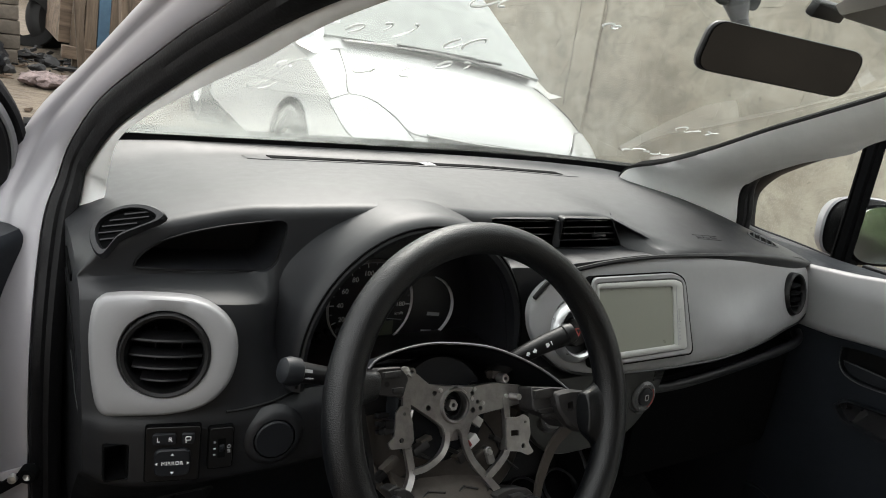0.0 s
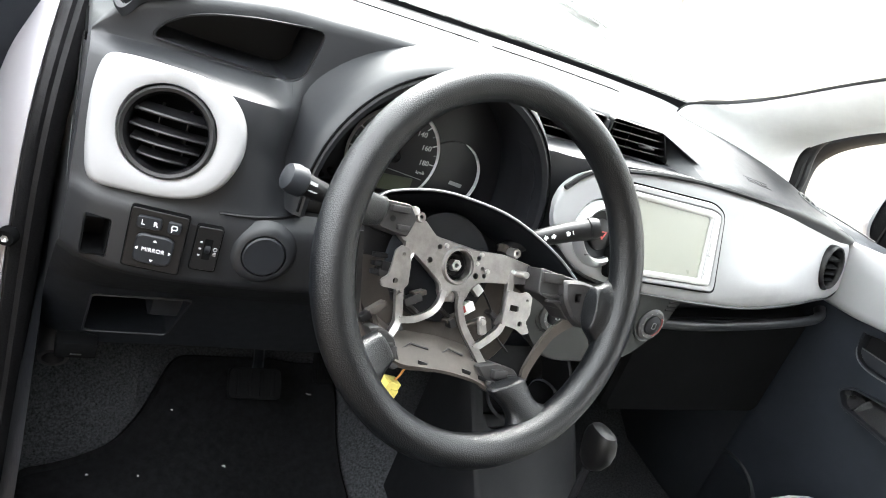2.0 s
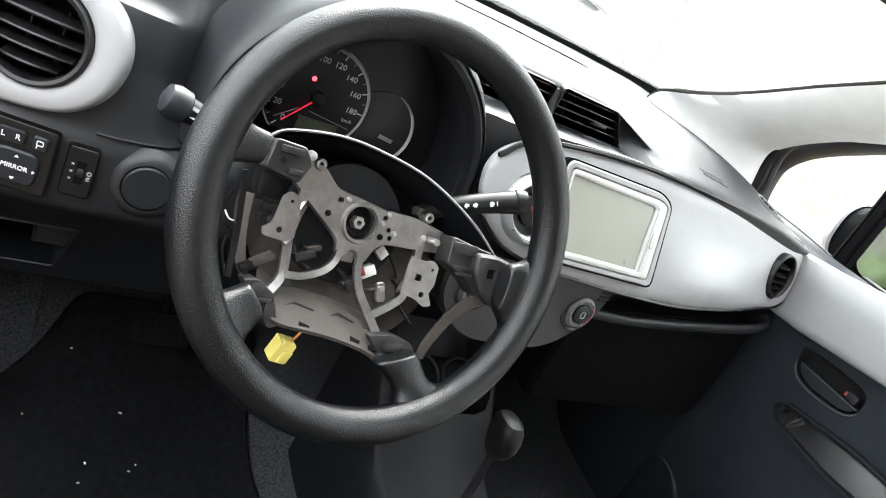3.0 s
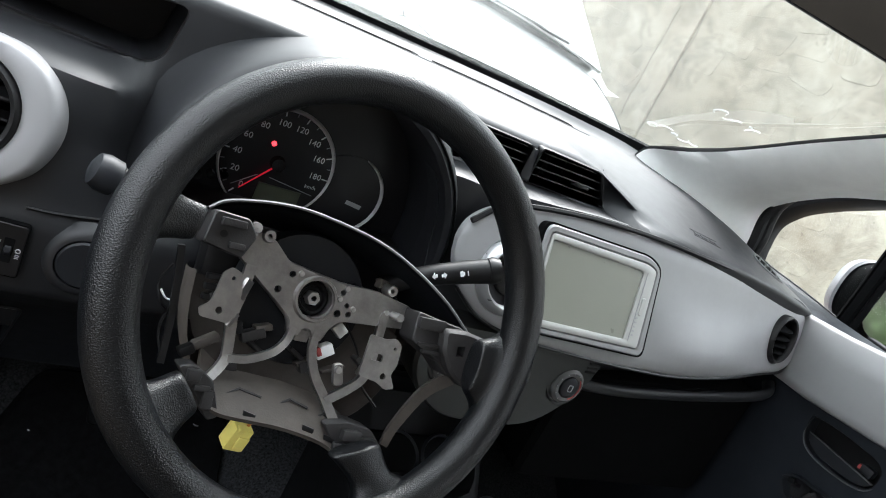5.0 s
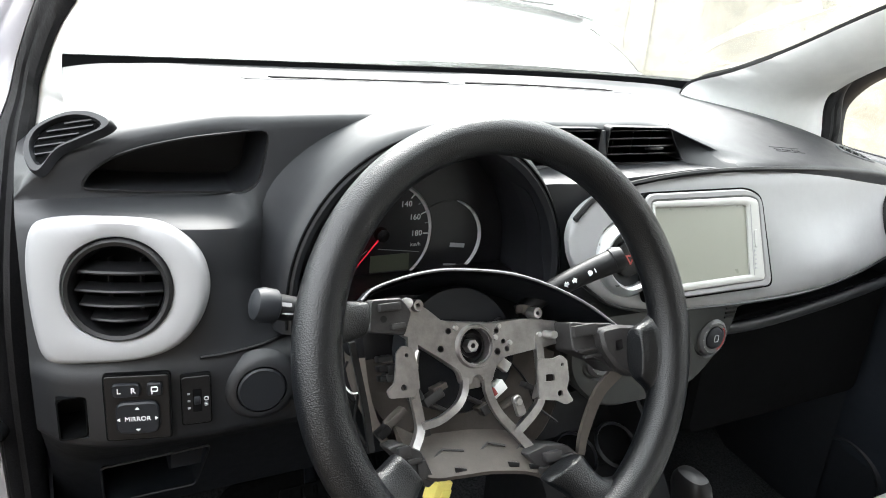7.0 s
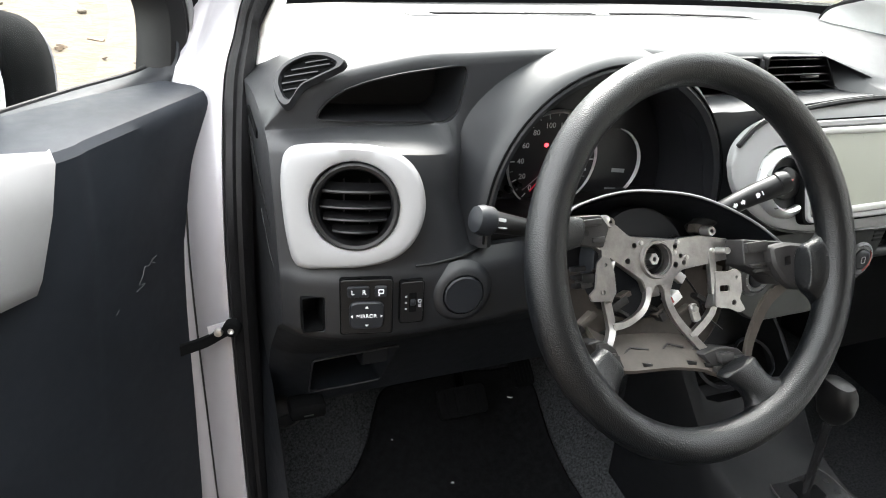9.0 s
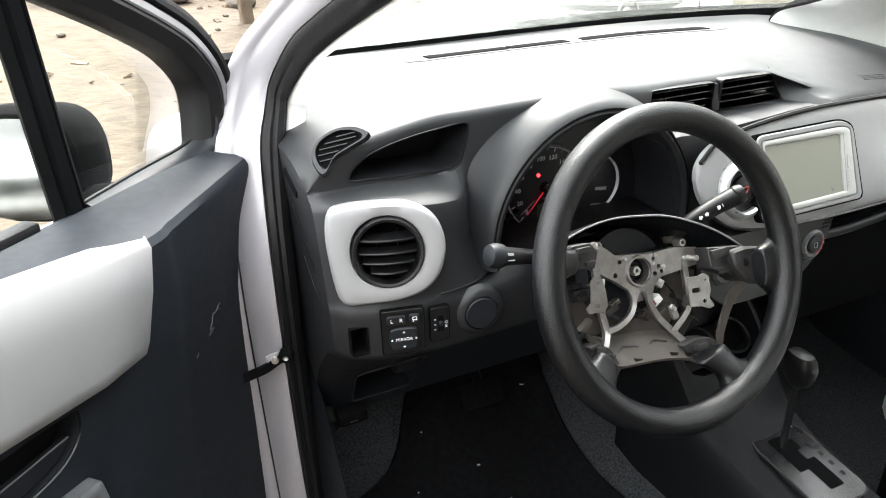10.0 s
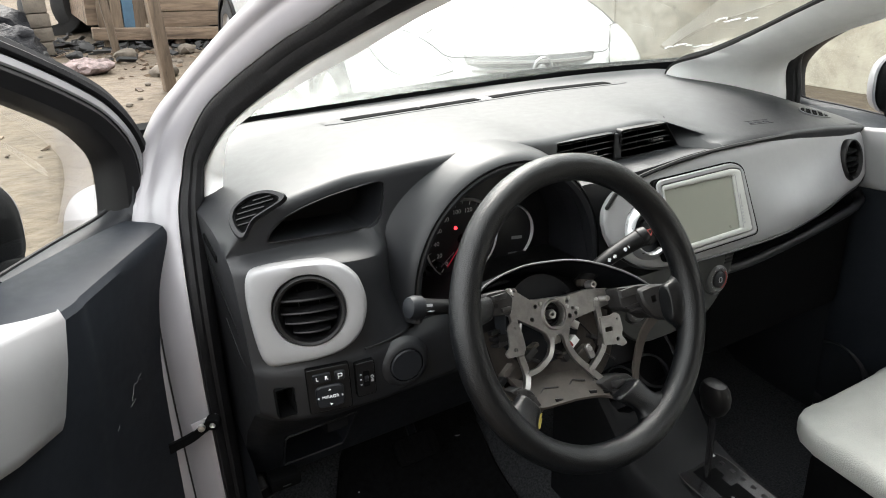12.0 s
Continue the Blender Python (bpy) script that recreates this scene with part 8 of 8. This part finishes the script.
for k in range(5):
    add_box(pier_bm, Vector(on_ground(-0.50, 7.4, 0.06 + 0.13 * k)) + Vector((random.uniform(-0.02, 0.02), 0, 0)), (0.19, 0.18, 0.125), pose(0, 0, 0, 0, 0, random.uniform(-6, 6)), 0.012)
tagged(link_mesh("block_pier", pier_bm, STONE), "crumbling stacked block pier in the yard", "pier")
for k, (x, y, r) in enumerate(((-0.62, 6.9, 0.14), (-0.80, 7.2, 0.18), (-0.70, 7.8, 0.2), (-0.15, 7.5, 0.07), (-0.28, 7.1, 0.06))):
    stone("scrap_lump", on_ground(x, y, 0.03), r, 120 + k, "dark heap of scrap by the pier", TYRE, 0.7)
tagged(link_mesh("wall_back", box((-4, 16, 2.2), (30, 0.3, 4.4)), CONCRETE), "long concrete boundary wall", "wall", kind="structure")
# unseen walls added behind and beside the car to hold back sky light
BLOCKER = material("dark_light_blocker", (0.085, 0.077, 0.066), 0.85, vary=0.3, scale=3, bump=0.3, bump_scale=12)
tagged(link_mesh("wall_south", box((-1, -6.0, 2.2), (18, 0.25, 5.0)), BLOCKER), "unseen dark wall added behind the car to block sky light", "wall", kind="structure")
tagged(link_mesh("wall_west", box((-8.0, -2.5, 0.9), (0.25, 7.0, 2.4)), CONCRETE), "unseen low side wall added to cut sky light", "wall", kind="structure")
# a second white car, which the driver's mirror shows
tagged(copy_thing(white_car, pose(2.6, -4.5, ground_z(4.2, -4.5) - 0.05, 0, 0, -80)), "white hatchback parked behind, seen in the door mirror", "car")
# a tree behind the car, seen in the door mirror
LEAF = material("green_tree_leaves", (0.05, 0.085, 0.028), 0.6, vary=0.4, scale=9, second=(0.10, 0.14, 0.05))
random.seed(21)
tree = thing("tree", "leafy green tree behind the parked white car", "tree", base=(4.4, -5.45, ground_z(4.4, -5.45)))
gz_ = ground_z(4.4, -5.45)
part("trunk", tube(spline([(4.4, -5.45, gz_ - 0.05), (4.42, -5.46, gz_ + 0.8), (4.36, -5.44, gz_ + 1.7), (4.45, -5.4, gz_ + 2.6)], 5), [0.10 - 0.004 * i for i in range(16)], 10), WOOD, tree, "rough brown trunk")
crown = bmesh.new()
for k in range(26):
    a = 2 * math.pi * random.random()
    rr = random.uniform(0.2, 1.25)
    c = Vector((4.4 + rr * math.cos(a), -5.35 + 0.38 * rr * math.sin(a), gz_ + random.uniform(1.3, 3.2)))
    add_tube(crown, [Vector((4.4, -5.42, c.z - 0.35)), (Vector((4.4, -5.42, c.z)) + c) / 2, c], [0.018, 0.012, 0.006], 5)
    for j in range(95):
        v = Vector((random.gauss(0, 1), random.gauss(0, 0.6), random.gauss(0, 0.8))) * 0.16
        u1 = Vector((random.gauss(0, 1), random.gauss(0, 1), random.gauss(0, 1))).normalized()
        u2 = u1.orthogonal().normalized()
        s_ = random.uniform(0.03, 0.055)
        crown.faces.new([crown.verts.new(c + v + q) for q in (u1 * s_ * 1.6, u2 * s_, -u1 * s_ * 1.6, -u2 * s_)])
part("crown", crown, LEAF, tree, "loose crown of small green leaves")
tagged(copy_thing(white_car, pose(-3.1, -0.9, ground_z(-3.6, -2.0) - 0.05, 0, 0, 140)), "white hatchback parked on the sand beyond the open door", "car")

# white van beyond the shed
van = thing("parked_van", "white van parked beyond the shed", "van", at=pose(*on_ground(2.35, 8.6), 3, 3, -4))
vb = []
for y, zb, zt, w in ((0.0, 0.30, 0.75, 0.80), (0.10, 0.24, 0.95, 0.88), (0.7, 0.24, 1.15, 0.90), (1.5, 0.24, 1.85, 0.90), (4.0, 0.24, 1.90, 0.90), (4.1, 0.34, 1.8, 0.86)):
    vb.append([Vector((-w, y, zb)), Vector((-w, y, (zb + zt) * 0.5)), Vector((-w * 0.94, y, zt - 0.05)), Vector((-w * 0.8, y, zt)), Vector((w * 0.8, y, zt)), Vector((w * 0.94, y, zt - 0.05)), Vector((w, y, (zb + zt) * 0.5)), Vector((w, y, zb))])
part("body", loft(vb, ring=True, caps=True), WHITEPAINT, van, sharp=50)
for sx in (-1, 1):
    for wy in (0.75, 3.2):
        wh = part("wheel", lathe([(0.19, -0.11), (0.29, -0.11), (0.31, -0.07), (0.31, 0.09), (0.28, 0.11), (0.19, 0.11)], 28, caps=False), TYRE, van, matrix=pose(sx * 0.82, wy, 0.31, 0, 0, 90))
        part("rim", lathe([(0.0, -0.07), (0.06, -0.09), (0.17, -0.08), (0.195, -0.105), (0.195, 0.105), (0.17, 0.08), (0.06, 0.09), (0.0, 0.07)], 24, caps=False), SATIN, wh)
        part("wheel_arch", lathe([(0.32, -0.112), (0.37, -0.112), (0.37, 0.112), (0.32, 0.112)], 32, pose(sx * 0.82, wy, 0.31, 0, 0, 90), caps=False), BLACK, van)

# loose debris under and before the shed
random.seed(44)
deb = bmesh.new()
for k in range(170):
    x, y = random.gauss(0.0, 0.55), random.gauss(7.25, 0.45)
    if random.random() < 0.3:
        x, y = random.uniform(-2.2, 0.4), random.uniform(2.5, 6.6)
    sz = random.uniform(0.012, 0.05)
    add_box(deb, on_ground(x, y, sz * 0.15), (sz * random.uniform(0.8, 3.0), sz * random.uniform(0.6, 1.4), sz * random.uniform(0.2, 0.7)), pose(0, 0, 0, random.uniform(-20, 20), random.uniform(-20, 20), random.uniform(0, 180)))
tagged(link_mesh("debris", deb, WOOD), "scattered scraps of wood and rubble on the dirt", "debris", kind="stuff")
scrap = bmesh.new()
for k in range(230):
    x, y = random.gauss(0.25, 0.55), random.gauss(7.75, 0.28)
    sz = random.uniform(0.015, 0.06)
    add_box(scrap, on_ground(x, y, sz * random.uniform(0.1, 0.9)), (sz * random.uniform(0.8, 4.0), sz * random.uniform(0.5, 1.5), sz * random.uniform(0.2, 0.8)), pose(0, 0, 0, random.uniform(-30, 30), random.uniform(-30, 30), random.uniform(0, 180)))
tagged(link_mesh("scrap", scrap, TYRE), "dark scrap and dead leaves heaped below the shed", "scrap", kind="stuff")
# black sacks heaped at the edge of the yard
for k, (x, y, r) in enumerate(((-0.86, 6.4, 0.20), (-0.78, 6.9, 0.24), (-1.05, 6.7, 0.26), (-0.95, 7.3, 0.32))):
    stone("black_sack", on_ground(x, y, r * 0.55), r, 140 + k, "crumpled black plastic sack in a heap", SACK, 0.9)["group"] = "heap of black sacks"
